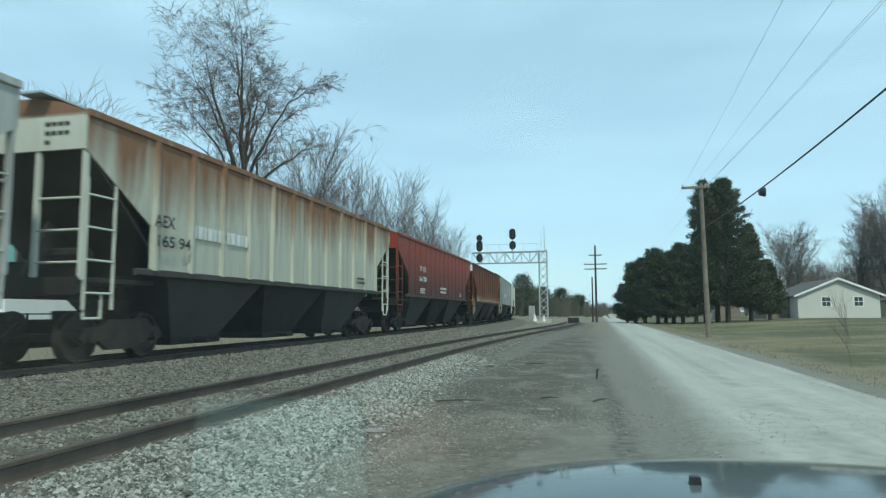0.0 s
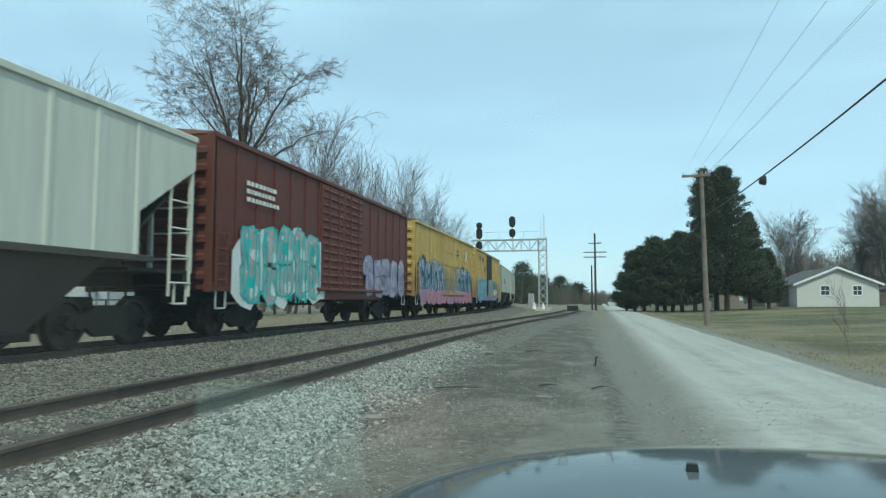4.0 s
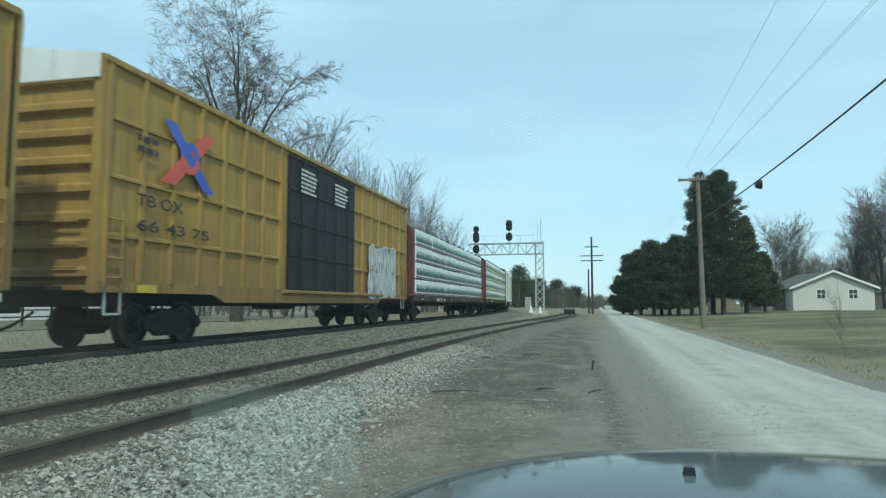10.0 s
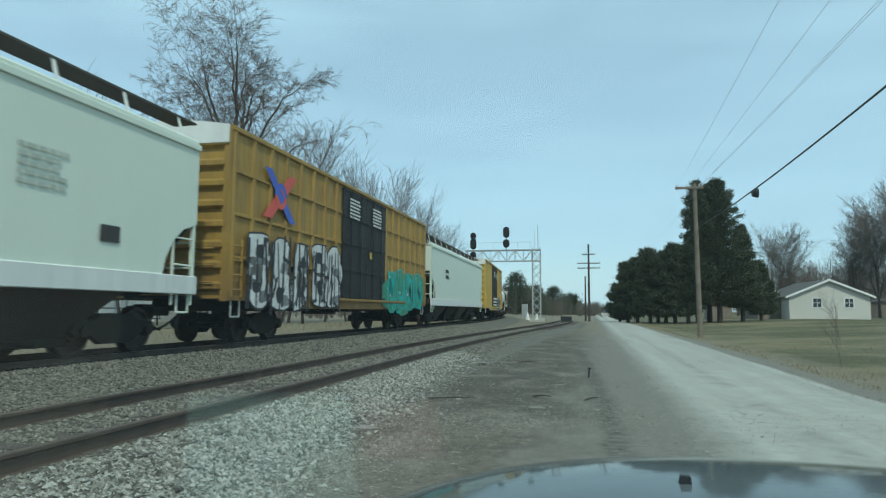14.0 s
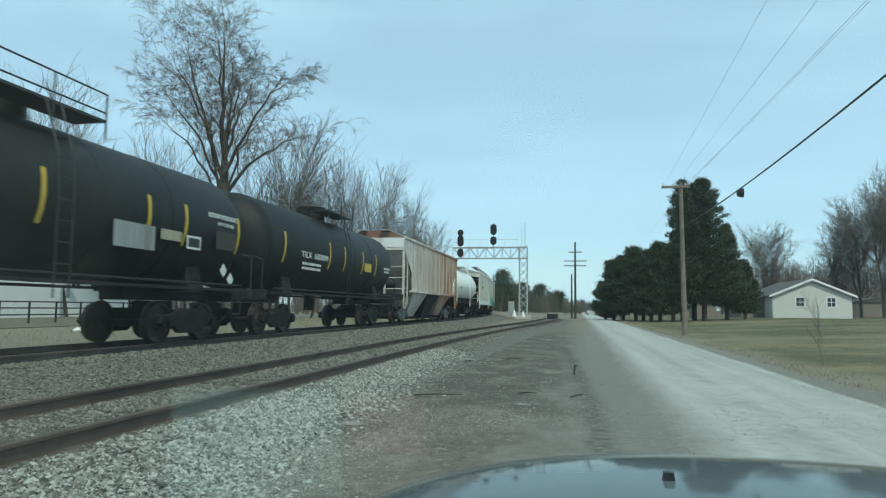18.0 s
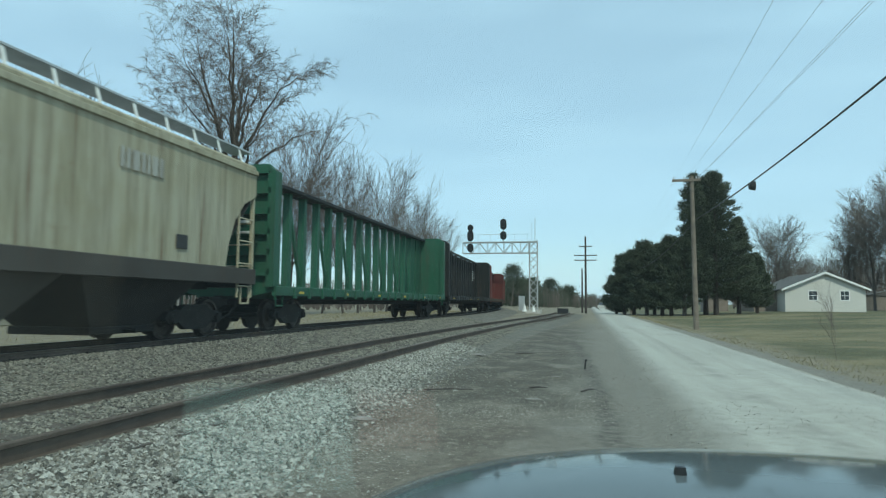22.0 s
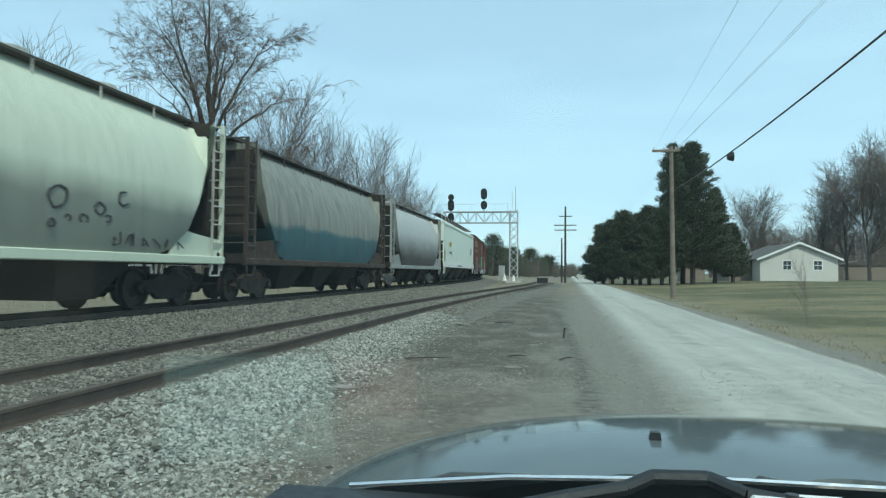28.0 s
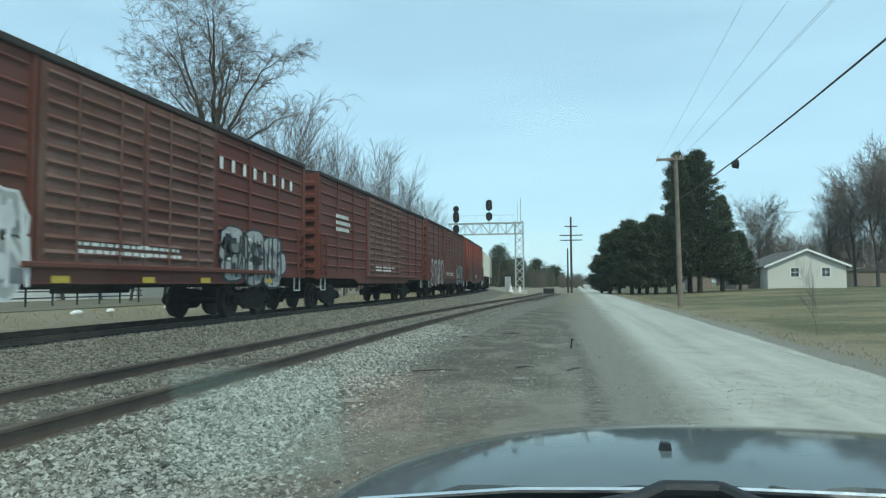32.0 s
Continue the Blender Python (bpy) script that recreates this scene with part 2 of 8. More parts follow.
def zone_road():
    m, n, l, bs = nodes("gravel_road")
    v = coords(n, l, shift=False)
    sp = n.new("ShaderNodeSeparateXYZ")
    l.new(v, sp.inputs[0])
    st = coords(n, l, scale=(1.6, 0.05, 1), shift=False)
    lane = noise_node(n, l, st, 1.3, 4)
    mid = noise_node(n, l, v, 0.9, 6, 0.7)
    clod = noise_node(n, l, v, 7.0, 6, 0.75)
    grit = noise_node(n, l, v, 60, 4, 0.8)
    c = blend(n, l, spread(n, l, lane, 0.3, 0.7), (0.35, 0.343, 0.297), (0.47, 0.463, 0.405))
    c = blend(n, l, math_node(n, l, "MULTIPLY", spread(n, l, mid, 0.42, 0.7), 0.5), c, (0.30, 0.288, 0.245))
    c = blend(n, l, math_node(n, l, "MULTIPLY", spread(n, l, clod, 0.52, 0.38), 0.4), c, (0.20, 0.19, 0.157))
    c = blend(n, l, math_node(n, l, "MULTIPLY", spread(n, l, grit, 0.5, 0.8), 0.6), c, (0.48, 0.47, 0.415))
    wave = math_node(n, l, "MULTIPLY", math_node(n, l, "SUBTRACT", mid, 0.5), 0.35)
    # the loose ridge between the wheel tracks
    ridge = math_node(n, l, "ABSOLUTE", math_node(n, l, "SUBTRACT", math_node(n, l, "ADD", sp.outputs["X"], wave), 2.2), 0)
    c = blend(n, l, math_node(n, l, "MULTIPLY", spread(n, l, ridge, 0.22, 0.03), math_node(n, l, "MULTIPLY", spread(n, l, mid, 0.42, 0.6), 0.4)), c, (0.17, 0.16, 0.13))
    edge = math_node(n, l, "ADD", sp.outputs["X"], math_node(n, l, "MULTIPLY", math_node(n, l, "SUBTRACT", mid, 0.5), 0.9))
    soil = blend(n, l, spread(n, l, noise_node(n, l, v, 14, 5, 0.7), 0.35, 0.7), (0.16, 0.149, 0.122), (0.25, 0.236, 0.197))
    c = blend(n, l, spread(n, l, edge, 1.5, 0.95), c, soil)
    c = blend(n, l, spread(n, l, edge, 4.0, 4.4), c, (0.23, 0.195, 0.145))
    l.new(c, bs.inputs["Base Color"])
    bs.inputs["Roughness"].default_value = 0.95
    bump(n, l, bs, math_node(n, l, "ADD", grit, math_node(n, l, "ADD", clod, mid)), 0.5, 0.02)
    return m


def bed_material():
    m, n, l, bs = nodes("ballast_bed")
    v = coords(n, l, shift=False)
    vo = n.new("ShaderNodeTexVoronoi")
    vo.inputs["Scale"].default_value = 17
    l.new(v, vo.inputs["Vector"])
    mid = noise_node(n, l, v, 0.6, 5)
    sep = n.new("ShaderNodeSeparateColor")
    l.new(vo.outputs["Color"], sep.inputs[0])
    c = blend(n, l, sep.outputs["Red"], (0.075, 0.068, 0.054), (0.25, 0.235, 0.19))
    c = blend(n, l, spread(n, l, vo.outputs["Distance"], 0.35, 0.75), c, (0.07, 0.065, 0.055))
    c = blend(n, l, math_node(n, l, "MULTIPLY", spread(n, l, mid, 0.45, 0.7), 0.4), c, (0.16, 0.135, 0.095))
    l.new(c, bs.inputs["Base Color"])
    bs.inputs["Roughness"].default_value = 0.95
    bump(n, l, bs, vo.outputs["Distance"], 0.8, 0.03)
    return m


MAT = {}


def M(name):
    return MAT[name]


MAT["ground"] = zone_ground()
MAT["road"] = zone_road()
MAT["bed"] = bed_material()
MAT["ballast"] = stone("ballast_stone", (0.045, 0.042, 0.034), (0.33, 0.315, 0.26))
# oily bed and its stones; the train's shade is painted into both colours
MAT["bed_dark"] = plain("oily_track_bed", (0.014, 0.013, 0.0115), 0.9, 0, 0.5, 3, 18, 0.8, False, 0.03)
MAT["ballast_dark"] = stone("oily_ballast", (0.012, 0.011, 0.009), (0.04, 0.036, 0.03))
MAT["chips"] = stone("pale_stone_chips", (0.06, 0.059, 0.05), (0.52, 0.515, 0.455))
MAT["grit"] = stone("dull_grit", (0.10, 0.092, 0.075), (0.48, 0.462, 0.40))
MAT["road_stone"] = stone("pale_road_stone", (0.24, 0.23, 0.195), (0.52, 0.51, 0.45))
MAT["blade"] = stone("dry_grass", (0.19, 0.17, 0.085), (0.42, 0.36, 0.21))
MAT["rail"] = plain("weathered_rail_steel", (0.10, 0.073, 0.054), 0.65, 0.15, 0.4, 2.0, 50)
MAT["rail_top"] = plain("worn_rail_head", (0.30, 0.27, 0.24), 0.35, 0.9, 0.3, 2.0, 40)
MAT["tie"] = plain("creosoted_timber", (0.085, 0.07, 0.056), 0.9, 0, 0.5, 4, 30, 0.5)
MAT["steel_grey"] = plain("galvanised_steel", (0.5, 0.51, 0.5), 0.45, 0.6, 0.2)
MAT["black_iron"] = plain("black_painted_iron", (0.012, 0.012, 0.013), 0.5, 0, 0.4)
MAT["lens"] = plain("dark_signal_lens", (0.02, 0.022, 0.022), 0.15, 0, 0.2, bumpy=0)
MAT["pole"] = plain("weathered_pole_timber", (0.20, 0.165, 0.13), 0.9, 0, 0.35, 2, 25, 0.4)
MAT["pole_dark"] = plain("dark_pole_timber", (0.06, 0.05, 0.045), 0.9, 0, 0.35, 2, 25, 0.4)
MAT["wire"] = plain("black_cable_sheath", (0.015, 0.015, 0.016), 0.6, 0, 0.2, bumpy=0)
MAT["wire_pale"] = plain("bare_aluminium_wire", (0.14, 0.15, 0.16), 0.5, 0.4, 0.1, bumpy=0)
MAT["siding"] = plain("pale_vinyl_siding", (0.57, 0.55, 0.50), 0.6, 0, 0.08, 1.5, 20)
MAT["white"] = plain("white_paint", (0.78, 0.78, 0.75), 0.5, 0, 0.08)
MAT["shingle"] = plain("grey_asphalt_shingle", (0.105, 0.098, 0.09), 0.95, 0, 0.3, 3, 30, 0.5)
MAT["green_roof"] = plain("green_metal_roof", (0.07, 0.24, 0.20), 0.4, 0.1, 0.2)
MAT["brown_wall"] = plain("brown_board_wall", (0.24, 0.20, 0.165), 0.8, 0, 0.2)
MAT["pane"] = plain("dark_window_glass", (0.05, 0.06, 0.07), 0.06, 0, 0.2, bumpy=0)
MAT["concrete"] = plain("pale_concrete", (0.46, 0.45, 0.41), 0.9, 0, 0.15, 0.8, 25)
MAT["yard"] = plain("dusty_gravel_yard", (0.13, 0.115, 0.072), 0.95, 0, 0.35, 0.5, 12, 0.4, False)
MAT["bark"] = plain("grey_brown_bark", (0.065, 0.053, 0.045), 0.95, 0, 0.4, 5, 30, 0.5)
MAT["twig"] = plain("bare_twig", (0.15, 0.12, 0.103), 0.9, 0, 0.35, 1, 10, 0)
# paler bark and twig: the haze of distance is mixed into the colour
MAT["bark_pale"] = plain("grey_bark", (0.115, 0.1, 0.09), 0.95, 0, 0.4, 5, 30, 0.5)
MAT["twig_pale"] = plain("pale_grey_twig", (0.19, 0.165, 0.15), 0.9, 0, 0.35, 1, 10, 0)
MAT["far_twig"] = plain("bare_brush", (0.135, 0.112, 0.097), 0.95, 0, 0.4, 0.3, 2, 0)
MAT["needle"] = stone("dark_conifer_needles", (0.048, 0.064, 0.038), (0.074, 0.092, 0.052), 0.9)
MAT["needle_far"] = stone("far_evergreen_leaf", (0.05, 0.06, 0.045), (0.10, 0.105, 0.07), 0.9)
MAT["rock"] = plain("grey_rock", (0.24, 0.225, 0.2), 0.95, 0, 0.3, 6, 30, 0.5)
MAT["trash"] = plain("white_litter", (0.7, 0.7, 0.68), 0.7, 0, 0.15)
MAT["stake"] = plain("black_stake", (0.02, 0.02, 0.02), 0.7)

# rolling stock
MAT["under"] = plain("grimy_running_gear", (0.019, 0.0155, 0.0125), 0.9, 0.1, 0.5, 3, 30, 0.3)
MAT["under_brown"] = plain("rust_dusted_running_gear", (0.06, 0.042, 0.03), 0.9, 0.1, 0.5, 3, 30, 0.3)
MAT["under_pale"] = plain("dust_coated_running_gear", (0.19, 0.175, 0.155), 0.9, 0, 0.5, 3, 30, 0.3)
MAT["wheel"] = plain("brown_wheel_steel", (0.06, 0.045, 0.036), 0.6, 0.5, 0.4, 6, 40)
# hopper recesses: their shade is put into this near-black colour
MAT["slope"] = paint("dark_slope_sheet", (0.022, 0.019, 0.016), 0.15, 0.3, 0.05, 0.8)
# grimy bay paint, taken darker to hold the shade under the cars
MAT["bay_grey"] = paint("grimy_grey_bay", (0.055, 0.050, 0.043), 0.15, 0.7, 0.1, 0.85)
MAT["cream_rust"] = paint("cream_with_rust", (0.50, 0.49, 0.40), 0.4, 0.35, 0.1, 0.65, (0.21, 0.10, 0.05), top_rust=(2.7, 4.0, 1.0))
# red darkens downwards: light from above put into the paint, besides brown dirt
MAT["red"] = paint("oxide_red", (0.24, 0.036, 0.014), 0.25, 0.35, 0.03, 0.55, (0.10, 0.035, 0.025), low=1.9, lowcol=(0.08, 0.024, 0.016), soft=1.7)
MAT["rusty"] = paint("rusted_brown", (0.095, 0.026, 0.011), 0.6, 0.25, 0.02, 0.75, (0.10, 0.033, 0.015), low=2.5, lowcol=(0.36, 0.27, 0.17), soft=0.35, low_amp=2.2, patchy=(0.185, 0.06, 0.019))
MAT["slate_grey"] = paint("streaked_slate_grey", (0.27, 0.30, 0.30), 0.35, 0.8, 0.12, 0.6)
MAT["dull_grey"] = paint("dull_greenish_grey", (0.32, 0.36, 0.32), 0.12, 0.4, 0.12, 0.6)
MAT["grey"] = paint("faded_grey", (0.32, 0.33, 0.315), 0.3, 0.55, 0.15, 0.6)
MAT["pale_grey"] = paint("pale_grey", (0.45, 0.455, 0.425), 0.22, 0.55, 0.2, 0.6)
MAT["tan_grey"] = paint("soiled_tan_grey", (0.42, 0.41, 0.355), 0.25, 0.5, 0.15, 0.65)
MAT["cream"] = paint("chalky_cream", (0.57, 0.58, 0.50), 0.1, 0.25, 0.1, 0.6)
MAT["brown"] = paint("boxcar_brown", (0.118, 0.031, 0.02), 0.45, 0.5, 0.04, 0.6, (0.10, 0.04, 0.028))
MAT["brown_door"] = paint("faded_rusty_door_brown", (0.115, 0.046, 0.033), 0.8, 0.6, 0.12, 0.75, (0.085, 0.03, 0.018), second=(0.165, 0.085, 0.064))
MAT["brown_dark"] = paint("dark_boxcar_brown", (0.115, 0.04, 0.028), 0.35, 0.5, 0.04, 0.65, (0.07, 0.03, 0.025))
MAT["yellow"] = paint("faded_yellow", (0.55, 0.38, 0.10), 0.95, 0.4, 0.08, 0.55, (0.13, 0.06, 0.03), low=1.5, lowcol=(0.30, 0.19, 0.08), soft=1.0, patchy=(0.43, 0.28, 0.085))
MAT["yellow_box"] = paint("ochre_yellow", (0.375, 0.24, 0.058), 0.5, 0.5, 0.06, 0.6, low=1.0, lowcol=(0.25, 0.15, 0.046), soft=1.4, patchy=(0.315, 0.195, 0.055))
MAT["yellow_clean"] = paint("strong_yellow", (0.52, 0.36, 0.08), 0.1, 0.25, 0.08, 0.5)
MAT["black_door"] = paint("black_door", (0.014, 0.014, 0.015), 0.12, 0.2, 0.05, 0.6)
MAT["roof_white"] = paint("white_roof_end", (0.72, 0.73, 0.70), 0.06, 0.2, 0.1, 0.55)
MAT["roof_brown"] = paint("rusted_roof", (0.21, 0.11, 0.07), 0.5, 0.3, 0.05, 0.7)
MAT["roof_sooty"] = paint("sooty_roof", (0.03, 0.022, 0.022), 0.3, 0.3, 0.05, 0.75)
MAT["mint"] = paint("pale_mint_white", (0.67, 0.73, 0.63), 0.05, 0.09, 0.1, 0.5)
MAT["beige"] = paint("pale_beige", (0.60, 0.59, 0.49), 0.08, 0.16, 0.1, 0.55)
MAT["beige_green"] = paint("beige_over_green", (0.52, 0.53, 0.43), 0.12, 0.35, 0.1, 0.55, low=1.75, lowcol=(0.06, 0.32, 0.24), soft=0.55, low_from=-3.43)
MAT["tan"] = paint("soiled_tan", (0.42, 0.39, 0.28), 0.55, 0.5, 0.1, 0.65, second=(0.36, 0.325, 0.205))
MAT["patch_rust"] = paint("rust_streaked_grey", (0.64, 0.60, 0.55), 0.6, 0.2, 0.1, 0.75, (0.20, 0.10, 0.05), tail=(-5.0, 4.0, (0.34, 0.19, 0.105)), patchy=(0.45, 0.37, 0.29))
MAT["curve_white"] = paint("greenish_white", (0.56, 0.60, 0.48), 0.06, 0.14, 0.1, 0.5)
# the next two barrel paints turn darker towards the bottom
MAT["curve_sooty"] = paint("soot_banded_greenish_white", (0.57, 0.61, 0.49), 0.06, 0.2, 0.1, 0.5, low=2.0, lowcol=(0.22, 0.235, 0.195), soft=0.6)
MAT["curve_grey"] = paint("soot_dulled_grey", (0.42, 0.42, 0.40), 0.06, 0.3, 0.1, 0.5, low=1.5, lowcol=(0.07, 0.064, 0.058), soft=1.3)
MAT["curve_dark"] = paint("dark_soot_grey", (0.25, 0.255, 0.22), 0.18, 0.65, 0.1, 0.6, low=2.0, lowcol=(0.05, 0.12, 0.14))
MAT["tank_white"] = paint("white_tank", (0.86, 0.87, 0.81), 0.04, 0.18, 0.05, 0.35)
MAT["tank_black"] = paint("black_tank", (0.011, 0.012, 0.011), 0.06, 0.15, 0.02, 0.55)
MAT["beam_green"] = paint("faded_green", (0.022, 0.092, 0.052), 0.2, 0.4, 0.05, 0.55)
MAT["beam_black"] = paint("sooty_black_green", (0.010, 0.0115, 0.0115), 0.2, 0.3, 0.03, 0.65)
MAT["beam_red"] = paint("oxide_beam_red", (0.105, 0.022, 0.018), 0.35, 0.4, 0.06, 0.6)
MAT["beam_maroon"] = paint("maroon", (0.13, 0.036, 0.042), 0.2, 0.4, 0.06, 0.6)
MAT["mint_faint"] = plain("faint_grey_stencil", (0.45, 0.49, 0.43), 0.7, 0, 0.2, 4, 30, 0)
MAT["mark_white"] = plain("white_stencil", (0.72, 0.72, 0.68), 0.7, 0, 0.2, 4, 30, 0)
MAT["mark_tan"] = plain("worn_tan_stencil", (0.42, 0.33, 0.24), 0.8, 0, 0.5, 6, 40, 0)
MAT["mark_black"] = plain("black_stencil", (0.03, 0.03, 0.03), 0.7, 0, 0.2, 4, 30, 0)
MAT["mark_yellow"] = plain("yellow_reflector", (0.55, 0.39, 0.04), 0.5, 0, 0.15, 4, 30, 0)
MAT["g_teal"] = plain("teal_spray", (0.04, 0.45, 0.42), 0.6, 0, 0.3, 2, 20, 0)
MAT["g_mint"] = plain("pale_mint_spray", (0.20, 0.48, 0.41), 0.6, 0, 0.35, 2, 20, 0)
MAT["g_green"] = plain("green_spray", (0.07, 0.26, 0.15), 0.6, 0, 0.3, 2, 20, 0)
MAT["g_blue"] = plain("blue_spray", (0.055, 0.17, 0.28), 0.6, 0, 0.4, 2, 20, 0)
MAT["g_pale_blue"] = plain("pale_blue_spray", (0.26, 0.5, 0.56), 0.6, 0, 0.35, 2, 20, 0)
MAT["g_pink"] = plain("pink_spray", (0.60, 0.22, 0.27), 0.6, 0, 0.3, 2, 20, 0)
MAT["g_white"] = plain("white_spray", (0.66, 0.66, 0.64), 0.6, 0, 0.2, 2, 20, 0)
MAT["g_silver"] = plain("silver_spray", (0.391, 0.391, 0.374), 0.5, 0.1, 0.3, 2, 20, 0)
MAT["g_grey"] = plain("grey_spray", (0.22, 0.225, 0.23), 0.6, 0, 0.4, 2, 20, 0)
MAT["g_orange"] = plain("orange_spray", (0.62, 0.34, 0.04), 0.6, 0, 0.3, 2, 20, 0)
MAT["g_black"] = plain("black_spray", (0.025, 0.025, 0.03), 0.6, 0, 0.3, 2, 20, 0)
MAT["g_violet"] = plain("violet_spray", (0.28, 0.24, 0.42), 0.6, 0, 0.3, 2, 20, 0)
MAT["g_faded_violet"] = plain("faded_mauve_sticker", (0.36, 0.24, 0.27), 0.7, 0, 0.4, 3, 20, 0)
MAT["g_faded_blue"] = plain("faded_blue_sticker", (0.31, 0.27, 0.31), 0.7, 0, 0.4, 3, 20, 0)
MAT["g_red"] = plain("red_sticker", (0.62, 0.10, 0.07), 0.6, 0, 0.2, 2, 20, 0)
MAT["g_royal"] = plain("royal_blue_sticker", (0.07, 0.12, 0.5), 0.6, 0, 0.2, 2, 20, 0)
MAT["wrap"] = plain("white_lumber_wrap", (0.84, 0.86, 0.85), 0.3, 0, 0.14, 2.5, 7, 0.9, dist=0.06)
MAT["wrap_green"] = plain("green_wrap_print", (0.03, 0.105, 0.085), 0.4, 0, 0.3, 3, 15, 0)
MAT["wrap_mist"] = plain("pale_green_wrap_print", (0.38, 0.54, 0.49), 0.4, 0, 0.35, 3, 15, 0)
MAT["wrap_line"] = plain("maroon_wrap_edge", (0.22, 0.08, 0.09), 0.5, 0, 0.3, 3, 15, 0)
MAT["wrap_lime"] = plain("lime_wrap_edge", (0.55, 0.62, 0.05), 0.5, 0, 0.25, 3, 15, 0)
MAT["strap"] = plain("dark_strap", (0.03, 0.04, 0.05), 0.5, 0.2)
MAT["hood"] = None
hm, hn, hl, hb = nodes("blue_grey_car_paint")
hv = coords(hn, hl, shift=False)
hl.new(blend(hn, hl, noise_node(hn, hl, hv, 7, 6), (0.088, 0.106, 0.113), (0.125, 0.143, 0.147)), hb.inputs["Base Color"])
hb.inputs["Metallic"].default_value = 0.0
hl.new(spread(hn, hl, noise_node(hn, hl, hv, 25, 5), 0.3, 0.8, 0.05, 0.13), hb.inputs["Roughness"])
hb.inputs["Specular IOR Level"].default_value = 0.07
MAT["hood"] = hm
MAT["cowl"] = plain("black_plastic", (0.012, 0.012, 0.013), 0.45, 0, 0.3)
gm = bpy.data.materials.new("dusty_windscreen")
gm.use_nodes = True
gn, gl = gm.node_tree.nodes, gm.node_tree.links
gt, gd, gs, gx = gn.new("ShaderNodeBsdfTransparent"), gn.new("ShaderNodeBsdfDiffuse"), gn.new("ShaderNodeBsdfTranslucent"), gn.new("ShaderNodeMixShader")
gd.inputs["Color"].default_value = gs.inputs["Color"].default_value = (0.80, 0.86, 0.82, 1)
gm2, gtc = gn.new("ShaderNodeMixShader"), gn.new("ShaderNodeTexCoord")
gl.new(gd.outputs[0], gm2.inputs[1])
gl.new(gs.outputs[0], gm2.inputs[2])
gl.new(spread(gn, gl, noise_node(gn, gl, gtc.outputs["Object"], 6, 4), 0.3, 0.7, 0.006, 0.013), gx.inputs[0])
gg, gr = gn.new("ShaderNodeBsdfGlossy"), gn.new("ShaderNodeMixShader")
gg.inputs["Roughness"].default_value = 0.02
gr.inputs[0].default_value = 0.04
gl.new(gt.outputs[0], gr.inputs[1])
gl.new(gg.outputs[0], gr.inputs[2])
gl.new(gr.outputs[0], gx.inputs[1])
gl.new(gm2.outputs[0], gx.inputs[2])
gl.new(gx.outputs[0], gn["Material Output"].inputs["Surface"])
MAT["glass"] = gm
MAT["paper_teal"] = plain("pale_teal_paper", (0.48, 0.70, 0.64), 0.8, 0, 0.1)
MAT["paper_red"] = plain("dull_red_cover", (0.42, 0.15, 0.12), 0.7, 0, 0.2)
MAT["chrome"] = plain("bright_trim", (0.8, 0.8, 0.8), 0.2, 0.9, 0.1, bumpy=0)


